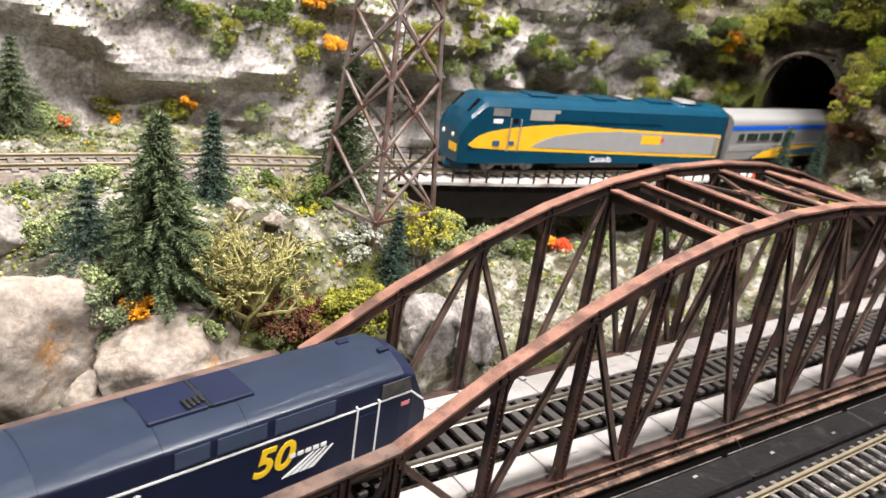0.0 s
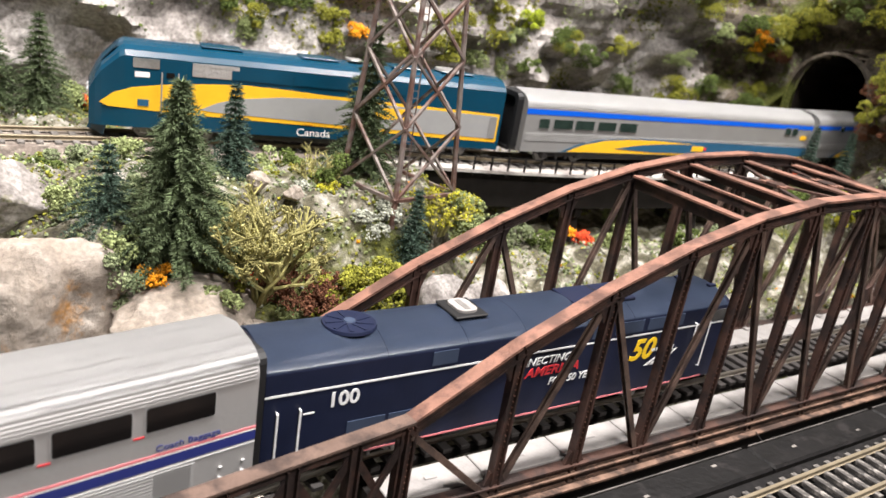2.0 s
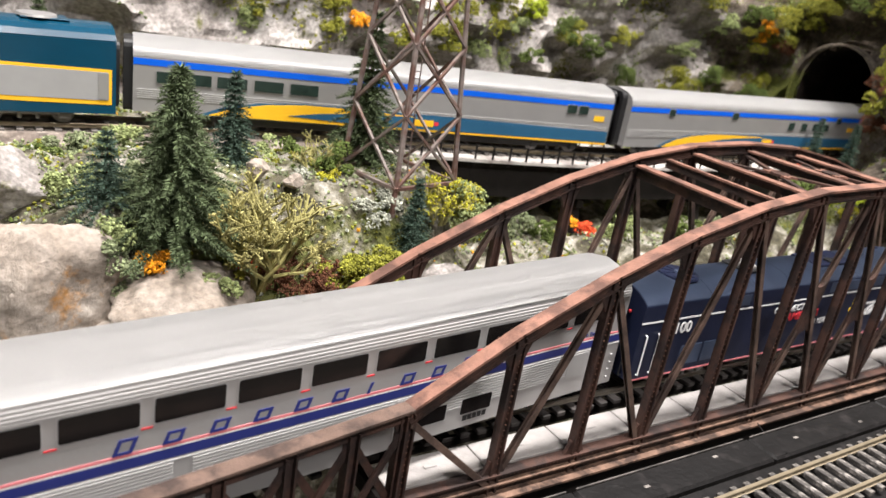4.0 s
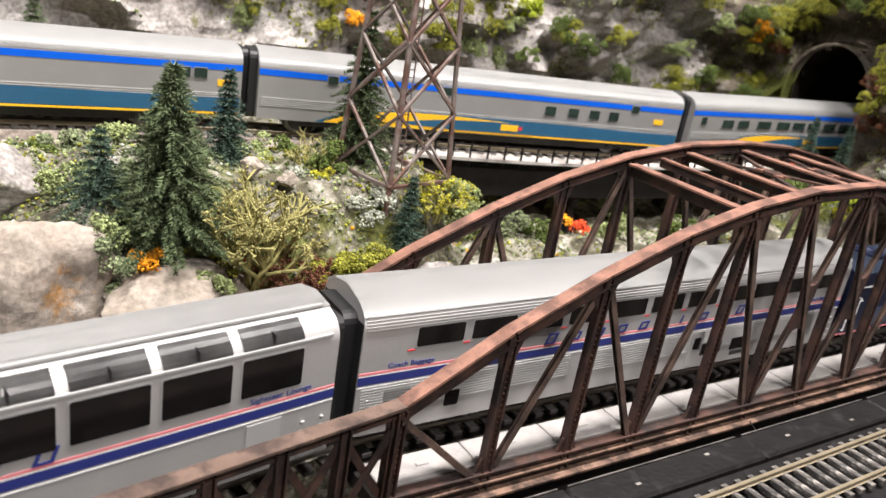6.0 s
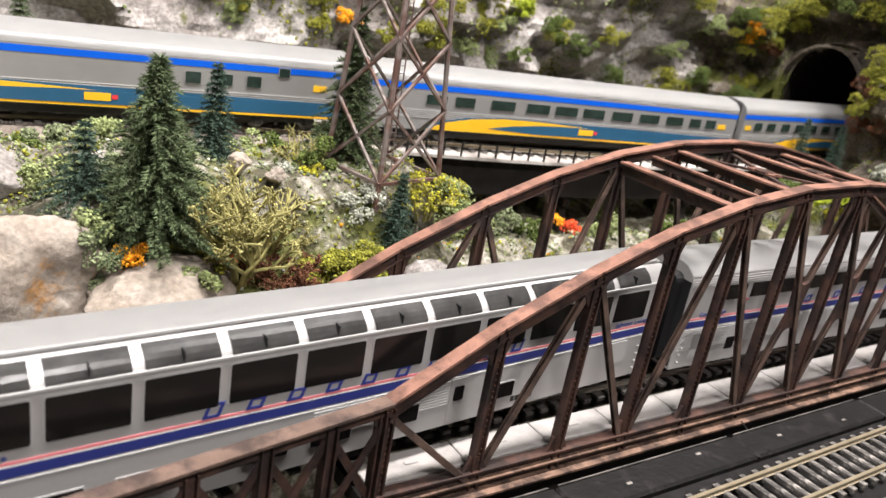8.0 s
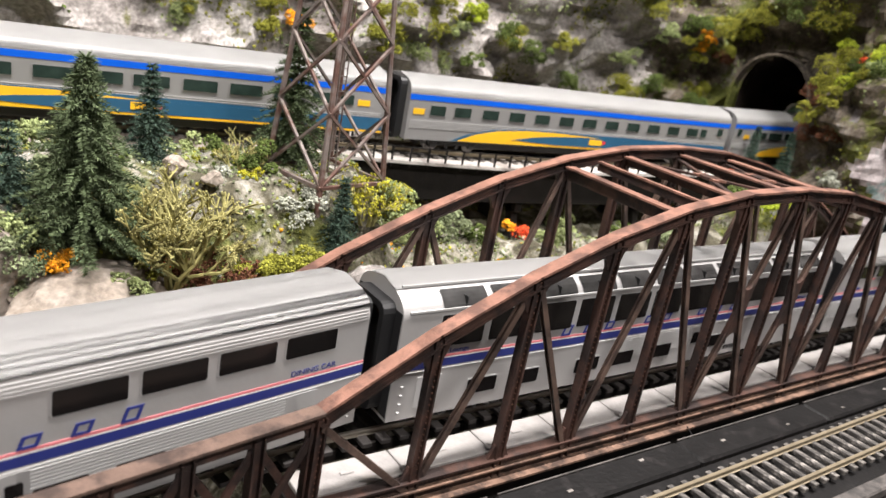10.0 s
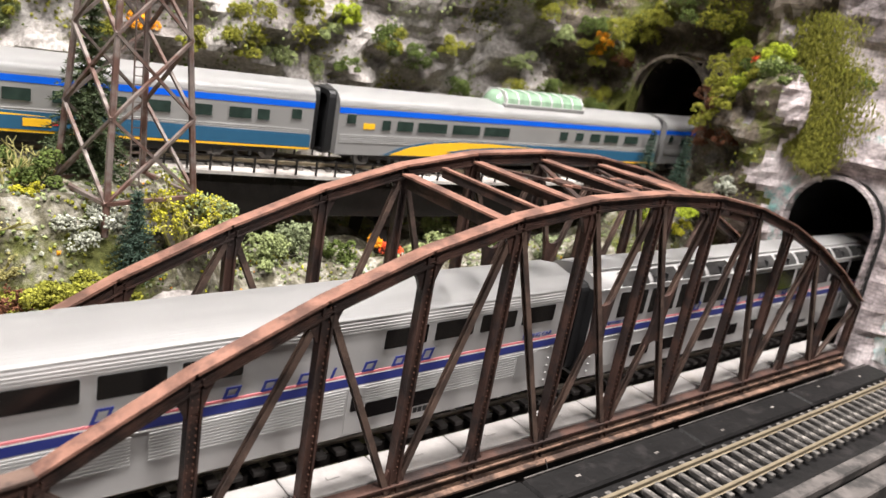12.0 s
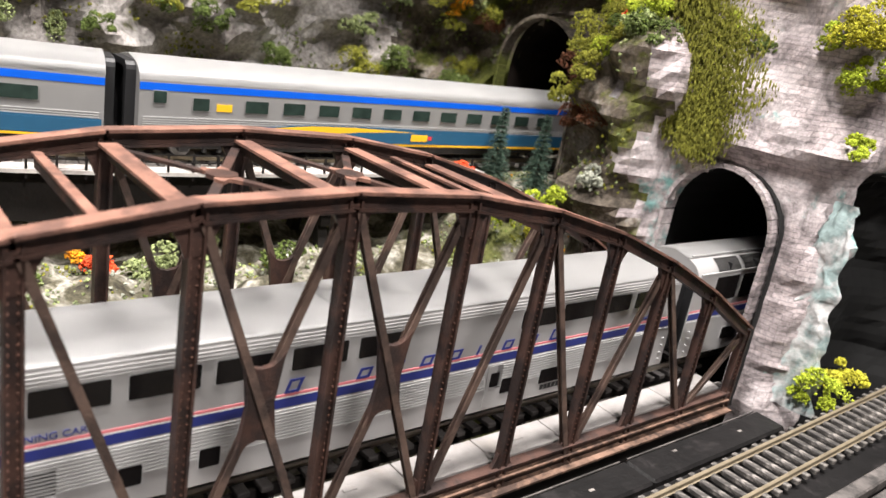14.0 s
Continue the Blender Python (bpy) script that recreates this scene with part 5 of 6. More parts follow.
    bm.faces.new(vs)
    bmesh.ops.solidify(bm, geom=bm.faces[:], thickness=0.0003)
    bmesh.ops.recalc_face_normals(bm, faces=bm.faces)
    part("windscreen", bm, M["glass"], loco)
    bm = bmesh.new()
    for s in (-1, 1):
        bmesh.ops.create_uvsphere(bm, u_segments=10, v_segments=6, radius=0.0016, matrix=Matrix.Translation((-F - 0.0026, s * 0.006, 0.0235)))
    part("headlights", bm, M["white"], body)
    part("nose_stripe", box_bm(-F - 0.0034, -0.0125, 0.0135, -F - 0.0029, -0.0030, 0.0185), M["via_yellow"], body)
    # roof hatches and fans
    for xx in (-0.055, 0.0, 0.055, 0.088):
        part("roof_hatch", box_bm(xx - 0.011, -0.008, 0.0508, xx + 0.011, 0.008, 0.0516, bevel=0.0003), M["teal"], body)
    bm = bmesh.new()
    bmesh.ops.create_cone(bm, segments=24, radius1=0.0095, radius2=0.009, depth=0.0012, cap_ends=True, matrix=Matrix.Translation((0.085, 0, 0.0521)))
    part("fan_housing", bm, M["silver_dim"], body)
    part("exhaust_hatch", box_bm(0.018, -0.006, 0.0516, 0.027, 0.006, 0.0526, bevel=0.0003), M["silver_dim"], body)
    # plough, tank, trucks
    bm = bmesh.new()
    vs = [bm.verts.new(p) for p in ((-F - 0.004, 0, 0.0015), (-F + 0.004, -0.0155, 0.0015), (-F + 0.004, 0.0155, 0.0015), (-F - 0.001, 0, 0.0085), (-F + 0.006, -0.0155, 0.0085), (-F + 0.006, 0.0155, 0.0085))]
    for f in ((0, 1, 4, 3), (0, 3, 5, 2), (0, 2, 1), (3, 4, 5), (1, 2, 5, 4)):
        bm.faces.new([vs[q] for q in f])
    part("pilot", bm, M["teal"], loco)
    bm = bmesh.new()
    box(bm, -0.040, -0.014, 0.0030, 0.040, 0.014, 0.0075, bevel=0.001)
    part("fuel_tank", bm, M["underframe"], loco)
    for s in (-1, 1):
        truck(loco, s * 0.079, M["grey_metal"], 2, 0.032)
    diaphragm(loco, F, 1, 0.0075, 0.008, 0.043)
    return loco


def single_profile():
    hw = 0.0172
    prof = [(-hw, 0.0085), (-hw, 0.0375)]
    for i in range(1, 8):
        a = radians(90 * i / 8)
        prof.append((-hw + 0.0115 * (1 - math.cos(a)), 0.0375 + 0.0082 * math.sin(a)))
    prof.append((0, 0.0470))
    return prof + [(-y, z) for y, z in prof[-2::-1]]


def streamlined_car(label, windows, dome=False, marks=(), emblem=0.009):
    """A stainless single-level car of the upper train, 301 mm long; front at -x."""
    car = empty("passenger_car", label, "train car", "stainless cars of the upper train")
    hl, y = 0.1505, -0.0172
    bm = bmesh.new()
    extrude_profile(bm, single_profile(), -hl, hl)
    bmesh.ops.recalc_face_normals(bm, faces=bm.faces)
    body = part("body", bm, M["silver_dim"], car)
    prof = [p for p in single_profile() if p[1] > 0.0372]
    bm = bmesh.new()
    a = [bm.verts.new((-hl - 0.0002, p, z + 0.0002)) for p, z in prof]
    b = [bm.verts.new((hl + 0.0002, p, z + 0.0002)) for p, z in prof]
    for i in range(len(prof) - 1):
        bm.faces.new((a[i], b[i], b[i + 1], a[i + 1]))
    bmesh.ops.solidify(bm, geom=bm.faces[:], thickness=0.0002)
    bmesh.ops.recalc_face_normals(bm, faces=bm.faces)
    part("roof", bm, M["silver_roof"], car, "pale silver roof skin", smooth=True)
    band("blue_band", -hl, hl, 0.0332, 0.0366, y, M["via_blue"], body)
    bm = bmesh.new()
    for i in range(5):
        box(bm, -hl + 0.002, y - 0.0003, 0.0160 + i * 0.0011, hl - 0.002, y, 0.0164 + i * 0.0011)
    part("fluting", bm, M["silver"], body)
    for x0, w, up in windows:
        fr = decal("window_frame", rounded(x0 - 0.0004, x0 + w + 0.0004, 0.0241 + up, 0.0309 + up * 0.8, 0.0006), y - 0.0002, M["silver_dim"], body, 0.0002)
        decal("pane", rounded(x0, x0 + w, 0.0245 + up, 0.0305 + up * 0.8, 0.0005), y - 0.0004, M["glass_green"], fr, 0.0002)
    for x0 in marks:
        band("number_bar", x0, x0 + 0.008, 0.0245, 0.0280, y, M["via_yellow"], body, 0.0003)
    decal("sweep_edge", [(-0.117, 0.0090), (-0.104, 0.0140), (-0.085, 0.0178), (-0.060, 0.0196), (-0.030, 0.0197), (hl - 0.001, 0.0178), (hl - 0.001, 0.0088)], y - 0.0003, M["via_navy"], body)
    decal("yellow_sweep", [(-0.112, 0.0092), (-0.098, 0.0142), (-0.080, 0.0174), (-0.058, 0.0190), (-0.030, 0.0190), (0.005, 0.0176), (0.030, 0.0160), (0.030, 0.0090)], y - 0.0005, M["via_yellow"], body)
    decal("slate_sweep", [(-0.068, 0.0122), (-0.050, 0.0148), (-0.030, 0.0164), (-0.005, 0.0172), (hl - 0.001, 0.0172), (hl - 0.001, 0.0104), (-0.030, 0.0104)], y - 0.0007, M["via_navy"], body)
    band("yellow_line", 0.030, hl - 0.001, 0.0090, 0.0101, y - 0.0007, M["via_yellow"], body)
    band("emblem", emblem, emblem + 0.0125, 0.0122, 0.0162, y - 0.0009, M["via_yellow"], body)
    band("emblem_leaf", emblem + 0.0130, emblem + 0.0158, 0.0132, 0.0154, y - 0.0009, M["red"], body)
    if dome:
        bm = bmesh.new()
        ring = [(-0.0125, 0.0455), (-0.0118, 0.0500), (-0.0085, 0.0540), (0, 0.0552), (0.0085, 0.0540), (0.0118, 0.0500), (0.0125, 0.0455)]
        extrude_profile(bm, ring, -0.018, 0.058)
        bmesh.ops.recalc_face_normals(bm, faces=bm.faces)
        dm = part("dome", bm, M["glass_clear"], car, "pale green glazed vista dome")
        # clear bull-nosed front pane
        bm = bmesh.new()
        bmesh.ops.create_uvsphere(bm, u_segments=16, v_segments=8, radius=0.0105, matrix=Matrix.Translation((-0.018, 0, 0.0440)) @ Matrix.Diagonal((0.75, 1.05, 1.0, 1)))
        part("front_pane", bm, M["glass_clear"], dm, smooth=True)
        for i in range(8):
            x = -0.018 + 0.076 * i / 7
            bm = bmesh.new()
            big = [(p * 1.03, 0.0455 + (q - 0.0455) * 1.04) for p, q in ring]
            extrude_profile(bm, big, x - 0.0006, x + 0.0006)
            bmesh.ops.recalc_face_normals(bm, faces=bm.faces)
            part("dome_frame", bm, M["silver_roof"], dm)
        part("dome_frame", box_bm(-0.020, -0.0132, 0.0440, 0.060, 0.0132, 0.0468, bevel=0.0004), M["silver_dim"], dm)
    bm = bmesh.new()
    box(bm, -hl + 0.055, -0.0135, 0.0035, hl - 0.055, 0.0135, 0.0086, bevel=0.0006)
    box(bm, -hl + 0.004, -0.005, 0.0062, hl - 0.004, 0.005, 0.0086)
    part("underframe", bm, M["underframe"], car)
    for s in (-1, 1):
        truck(car, s * 0.112, M["underframe"])
        diaphragm(car, s * hl, s, 0.0120, 0.007, 0.0450, 0.0046)
    return car


# ---- tower ----
def lattice_tower():
    tower = empty("lattice_tower", "tall weathered steel lattice tower with a ladder", "tower")
    cx, cy, zb, zt = 0.0638, 0.1375, 0.091, 0.360
    rb, rt = 0.0300, 0.0055
    turn = radians(59)
    levels = [0, 0.128, 0.25, 0.36, 0.46, 0.55, 0.63, 0.71, 0.79, 0.86, 0.93, 1.0]

    def corner(k, f):
        r = rb + (rt - rb) * f
        a = turn + k * math.pi / 2 + math.pi
        return Vector((cx + r * math.cos(a), cy + r * math.sin(a), zb + (zt - zb) * f))

    for k in range(4):
        bm = bmesh.new()
        tube(bm, corner(k, 0) - Vector((0, 0, 0.014)), corner(k, 1), 0.0015, 0.0009, 6)
        part("leg", bm, M["tower"], tower)
        for f0, f1 in zip(levels, levels[1:]):
            for a, b in (((k, f0), (k + 1, f1)), ((k + 1, f0), (k, f1))):
                bm = bmesh.new()
                beam(bm, corner(*a), corner(*b), 0.0015, 0.0012)
                part("brace", bm, M["tower"], tower)
        bm = bmesh.new()
        beam(bm, corner(k, 0.0), corner(k + 1, 0.0), 0.0020, 0.0016)
        part("sill", bm, M["tower"], tower)
    bm = bmesh.new()
    a, b = Vector((cx + 0.004, cy + 0.002, zb)), Vector((cx + 0.001, cy, zt))
    for s in (-1, 1):
        tube(bm, a + Vector((s * 0.0020, 0, 0)), b + Vector((s * 0.0014, 0, 0)), 0.0004, 0.0004, 5)
    for i in range(72):
        p = a.lerp(b, i / 72)
        tube(bm, p - Vector((0.0019, 0, 0)), p + Vector((0.0019, 0, 0)), 0.0003, 0.0003, 4)
    part("ladder", bm, M["tower"], tower)


lattice_tower()


# ---- planting ----
def crumbs(name, pts, sizes, mat, tall=1.0, parent=None):
    """Ground foam: a jittered eight-sided crumb at each point."""
    rng = np.random
    base = np.array([(1, 0, 0), (-1, 0, 0), (0, 1, 0), (0, -1, 0), (0, 0, 1), (0, 0, -1)], float)
    tri = ((0, 2, 4), (2, 1, 4), (1, 3, 4), (3, 0, 4), (2, 0, 5), (1, 2, 5), (3, 1, 5), (0, 3, 5))
    verts, faces = [], []
    for p, s in zip(pts, sizes):
        q = rng.normal(size=(3, 3))
        u, _, w = np.linalg.svd(q)
        b = (base * rng.uniform(0.6, 1.35, (6, 1))) @ (u @ w).T * s
        b[:, 2] *= tall
        k = len(verts)
        verts.extend((b + np.array(p)).tolist())
        faces.extend([(a + k, c + k, d + k) for a, c, d in tri])
    return quads(name, verts, faces, mat, parent)


def lobed(centre, rx, ry, rz, n, lobes=7):
    """Points in the outer skin of a few overlapping lobes, with gaps between them."""
    rng = np.random
    out = []
    cs = [np.array(centre) + np.array((rng.uniform(-0.8, 0.8) * rx, rng.uniform(-0.7, 0.7) * ry, rng.uniform(-0.6, 0.7) * rz)) for _ in range(lobes)]
    rs = [rng.uniform(0.22, 0.58) for _ in range(lobes)]
    for _ in range(n):
        k = rng.randint(lobes)
        d = rng.normal(size=3)
        d /= np.linalg.norm(d)
        if d[2] < -0.5:
            d[2] *= -1
        out.append(cs[k] + d * np.array((rx, ry, rz)) * rs[k] * rng.uniform(0.75, 1.08))
    return out


def bush(label, mat, centre, r, n=260, crumb=0.0011, flat=0.85, name="bush", category="bush", group="foam bushes"):
    n = int(n * 1.7)
    pts = lobed(centre, r, r, r * flat, n, 9)
    ob = crumbs(name, pts, np.random.uniform(0.6, 1.25, n) * crumb * 0.82, M[mat])
    return tagged(ob, label, category, group)


def conifer(x, y, z, h, r, mat, label, layers=17, droop=0.35):
    tree = empty("conifer", label, "tree", "model conifers", pose(x, y, z, 0, 0, random.uniform(0, 360)))
    bm = bmesh.new()
    tube(bm, (0, 0, -0.006), (0, 0, h * 0.97), h * 0.022, h * 0.004, 7)
    part("trunk", bm, M["trunk"], tree)
    verts, faces = [], []
    rng = np.random
    for k in range(layers):
        f = k / (layers - 1)
        zc = h * (0.07 + 0.90 * f)
        reach = r * ((1 - f) ** 0.85 + 0.05)
        boughs = int(10 - 4 * f)
        for b in range(boughs):
            a = math.tau * (b + rng.uniform(-0.3, 0.3)) / boughs + k * 1.3
            length = reach * rng.uniform(0.72, 1.15)
            out = np.array((math.cos(a), math.sin(a), 0.0))
            side = np.array((-math.sin(a), math.cos(a), 0.0))
            steps = max(4, int(length / 0.0014))
            for s in range(steps):
                g = (s + 0.4) / steps
                p = np.array((0, 0, zc)) + out * length * g + np.array((0, 0, -droop * length * g * g + 0.12 * length * g))
                w = 0.0026 * (1.15 - 0.6 * g) * (0.6 + h / 0.09)
                for d in (side, -side, side * 0.7 + np.array((0, 0, 0.5)), np.array((0, 0, 0.8)), side * 0.5 + np.array((0, 0, -0.6)), -side * 0.6 + np.array((0, 0, -0.3))):
                    tip = p + (out * rng.uniform(0.5, 1.1) + d * rng.uniform(0.7, 1.1) + np.array((0, 0, rng.uniform(-0.35, 0.2)))) * w
                    o = np.cross(tip - p, rng.normal(size=3))
                    o = o / (np.linalg.norm(o) + 1e-9) * w * 0.14
                    n0 = len(verts)
                    verts.extend(((p - o).tolist(), (p + o).tolist(), tip.tolist()))
                    faces.append((n0, n0 + 1, n0 + 2))
    quads("crown", verts, faces, M[mat], tree)
    return tree


def twig_bush(x, y, z, h, spread, mat, label, seeds=16, thick=0.0011, fuzz=None):
    shrub = empty("twig_shrub", label, "shrub", "", pose(x, y, z))
    bm = bmesh.new()
    tips = []

    def grow(p, d, length, rad, depth):
        q = p + d * length
        tube(bm, p, q, rad, rad * 0.75, 5)
        if depth == 0:
            tips.append(q)
            return
        for _ in range(2 if depth > 1 else 3):
            nd = (d + Vector((random.gauss(0, 0.50), random.gauss(0, 0.50), random.gauss(0.10, 0.28)))).normalized()
            grow(q, nd, length * random.uniform(0.6, 0.9), rad * 0.75, depth - 1)
        tips.append(q)

    for _ in range(seeds):
        a, t = random.uniform(0, math.tau), random.uniform(0.1, 1.0)
        d = Vector((math.cos(a) * t * spread, math.sin(a) * t * spread, 1)).normalized()
        grow(Vector((math.cos(a) * 0.004, math.sin(a) * 0.004, -0.003)), d, h * random.uniform(0.20, 0.32), thick, 4)
    part("twig_frame", bm, M[mat], shrub)
    if fuzz:
        pts = [t + Vector((random.gauss(0, 0.0006), random.gauss(0, 0.0006), random.gauss(0, 0.0006))) for t in tips for _ in range(2)]
        crumbs("leaves", [tuple(p) for p in pts], np.random.uniform(0.0004, 0.0008, len(pts)), M[fuzz], 1.0, shrub)
    return shrub


def boulder(x, y, z, rx, ry, rz, mat, label, seed=0.0, turn=0.0):
    bm = bmesh.new()
    bmesh.ops.create_icosphere(bm, subdivisions=5, radius=1)
    planes = []
    rnd = random.Random(int(seed * 10) + 5)
    for _ in range(9):
        d = Vector((rnd.gauss(0, 1), rnd.gauss(0, 1), rnd.gauss(0, 0.8))).normalized()
        planes.append((d, rnd.uniform(0.62, 0.9)))
    for v in bm.verts:
        p = v.co.normalized()
        r = 1.0
        for d, c in planes:
            k = p.dot(d)
            if k > 0:
                r = min(r, c / k)
        r *= 1 + 0.09 * fbm(p.x * 2 + seed, p.y * 2, p.z * 2, 3) + 0.030 * fbm(p.x * 8 + seed, p.y * 8, p.z * 8, 4)
        v.co = Vector((p.x * r * rx, p.y * r * ry, p.z * r * rz))
    ob = part("boulder", bm, M[mat], smooth=True)
    ob.matrix_basis = pose(x, y, z, 0, 0, turn)
    return tagged(ob, label, "boulder", "boulders by the bridge")


conifer(-0.053, 0.116, 0.064, 0.079, 0.0320, "leaf_dark", "tall dark-green model conifer with drooping boughs on the mound", 34, 0.26)
conifer(-0.018, 0.155, 0.088, 0.047, 0.0150, "leaf_blue", "slim blue-green model conifer on the mound", 16)
conifer(-0.077, 0.130, 0.070, 0.042, 0.0240, "leaf_blue", "short broad blue-green model conifer on the mound", 12)
conifer(-0.082, 0.318, 0.082, 0.058, 0.0230, "leaf_dark", "dark model conifer at the foot of the cliff", 16)
conifer(-0.106, 0.322, 0.082, 0.054, 0.0210, "leaf_dark", "dark model conifer at the foot of the cliff", 15)
conifer(0.053, 0.160, 0.088, 0.080, 0.0220, "leaf_dark", "dark model conifer standing behind the tower", 19)
conifer(0.060, 0.109, 0.060, 0.037, 0.0110, "leaf_blue", "small blue-green model conifer by the tower foot", 14)
conifer(0.478, 0.172, 0.080, 0.046, 0.0105, "leaf_blue", "slim model conifer before the upper tunnel", 15)
conifer(0.494, 0.150, 0.078, 0.048, 0.0115, "leaf_blue", "model conifer before the upper tunnel", 15)

twig_bush(-0.016, 0.114, 0.046, 0.056, 0.85, "twig", "sprawling bare olive-grey twig shrub beside the bridge", 26, 0.0014, "twig")
twig_bush(0.004, 0.106, 0.042, 0.026, 1.5, "twig_brown", "low tangled rust-brown shrub", 34, 0.0008, "twig_brown")
twig_bush(0.082, 0.122, 0.072, 0.030, 0.8, "twig", "pale yellow twig shrub by the tower foot", 13, 0.0007, "leaf_yellow")
twig_bush(0.026, 0.150, 0.086, 0.024, 0.9, "twig", "dry pale twig shrub on the mound", 12, 0.0007)

for args in (
    ("thick olive-yellow foam bush beside the bridge", "leaf_olive", (0.020, 0.103, 0.054), 0.0190, 1000, 0.0011),
    ("olive-yellow foam bush beside the bridge", "leaf_olive", (0.037, 0.103, 0.055), 0.0145, 560, 0.0011),
    ("olive foam bush behind the truss", "leaf_olive", (0.053, 0.098, 0.048), 0.0100, 300, 0.0011),
    ("frosted grey-white foam bush under the tower", "leaf_snow", (0.042, 0.117, 0.078), 0.0115, 380, 0.0010),
    ("frosted grey-white foam bush under the tower", "leaf_snow", (0.052, 0.124, 0.080), 0.0090, 260, 0.0010),
    ("round green foam bush on the mound", "leaf_green", (0.030, 0.143, 0.094), 0.0100, 380, 0.0011),
    ("small yellow foam tuft on the mound", "leaf_yellow", (0.024, 0.137, 0.089), 0.0055, 130, 0.0009),
    ("pale green round foam bush on the boulder", "leaf_pale", (-0.039, 0.094, 0.054), 0.0078, 420, 0.0009),
    ("pale green foam bush beside the boulder", "leaf_grey", (-0.080, 0.104, 0.068), 0.0100, 420, 0.0010),
    ("pale green foam bush beside the boulder", "leaf_pale", (-0.075, 0.108, 0.076), 0.0075, 260, 0.0010),
    ("orange foam tuft beside the boulder", "leaf_orange", (-0.063, 0.103, 0.063), 0.0070, 230, 0.0009),
    ("olive foam bush with red tips", "leaf_olive", (-0.033, 0.109, 0.060), 0.0085, 300, 0.0010),
    ("small red foam tuft", "leaf_red", (-0.024, 0.108, 0.060), 0.0038, 110, 0.0008),
    ("olive foam bush at the slope foot", "leaf_pale", (-0.005, 0.098, 0.040), 0.0085, 260, 0.0010),
    ("olive foam bush at the slope foot", "leaf_olive", (0.012, 0.094, 0.042), 0.0085, 260, 0.0010),
    ("pale yellow-green bush at the mound edge", "leaf_pale", (0.094, 0.122, 0.078), 0.0140, 520, 0.0011),
    ("pale yellow-green bush at the mound edge", "leaf_olive", (0.102, 0.128, 0.072), 0.0110, 320, 0.0011),
    ("orange foam tuft behind the truss end", "leaf_orange", (0.022, 0.086, 0.044), 0.0065, 240, 0.0009),
    ("grey-green hedge bush beside the upper track", "leaf_grey", (-0.080, 0.205, 0.084), 0.0130, 420, 0.0012),
    ("grey-green hedge bush beside the upper track", "leaf_pale", (-0.060, 0.200, 0.086), 0.0110, 360, 0.0012),
    ("grey-green hedge bush beside the upper track", "leaf_green", (-0.092, 0.196, 0.080), 0.0090, 260, 0.0012),
    ("dense pale foam bush on the mound", "leaf_pale", (-0.086, 0.150, 0.080), 0.0130, 480, 0.0011),
    ("dense grey-green foam bush on the mound", "leaf_grey", (-0.064, 0.150, 0.084), 0.0110, 380, 0.0011),
    ("dark green foam bush between the conifers", "leaf_green", (-0.036, 0.150, 0.088), 0.0100, 340, 0.0011),
    ("frosted foam bush among the twigs", "leaf_snow", (0.006, 0.135, 0.086), 0.0085, 260, 0.0010),
    ("grey-green foam bush at the slope foot", "leaf_grey", (-0.070, 0.100, 0.050), 0.0085, 300, 0.0010),
    ("pale foam bush beside the upper track", "leaf_pale", (0.008, 0.196, 0.086), 0.0110, 360, 0.0012),
    ("green foam bush beside the upper track", "leaf_green", (0.030, 0.192, 0.087), 0.0090, 280, 0.0012),
    ("pale foam bush beside the upper track", "leaf_grey", (0.055, 0.186, 0.087), 0.0100, 300, 0.0012),
    ("pale foam bush in the gorge", "leaf_pale", (0.150, 0.165, 0.042), 0.0150, 460, 0.0013),
    ("pale foam bush in the gorge", "leaf_grey", (0.172, 0.180, 0.044), 0.0160, 460, 0.0013),
    ("green foam bush in the gorge", "leaf_green", (0.200, 0.172, 0.040), 0.0110, 300, 0.0012),
    ("orange-red flowering foam bush in the gorge", "leaf_red", (0.236, 0.172, 0.040), 0.0075, 240, 0.0011),
    ("orange-red flowering foam bush in the gorge", "leaf_orange", (0.228, 0.176, 0.044), 0.0050, 140, 0.0010),
    ("pale foam bush in the gorge", "leaf_pale", (0.262, 0.165, 0.040), 0.0130, 380, 0.0013),
    ("pale foam bush in the gorge", "leaf_pale", (0.290, 0.190, 0.042), 0.0140, 380, 0.0013),
    ("green foam bush in the gorge", "leaf_green", (0.325, 0.160, 0.040), 0.0120, 300, 0.0013),
    ("pale foam bush in the gorge", "leaf_grey", (0.360, 0.150, 0.042), 0.0120, 300, 0.0013),
    ("lime foam bush near the tunnels", "leaf_lime", (0.455, 0.130, 0.068), 0.0120, 340, 0.0013),
    ("lime foam bush near the tunnels", "leaf_lime", (0.482, 0.122, 0.078), 0.0130, 380, 0.0013),
    ("lime foam bush near the tunnels", "leaf_green", (0.440, 0.145, 0.072), 0.0110, 280, 0.0013),
    ("bright yellow foam bush near the tunnels", "leaf_yellow", (0.480, 0.128, 0.058), 0.0080, 220, 0.0012),
    ("small red foam tuft near the tunnels", "leaf_red", (0.446, 0.168, 0.086), 0.0060, 150, 0.0010),
    ("pale frosted bush by the tunnel rock", "leaf_snow", (0.500, 0.112, 0.098), 0.0100, 260, 0.0012),
    ("lime-yellow moss bank beside the portal", "leaf_lime", (0.555, -0.028, 0.016), 0.0150, 420, 0.0012),
    ("lime-yellow moss bank beside the portal", "leaf_yellow", (0.575, -0.034, 0.022), 0.0120, 300, 0.0012),
):
    bush(*args)

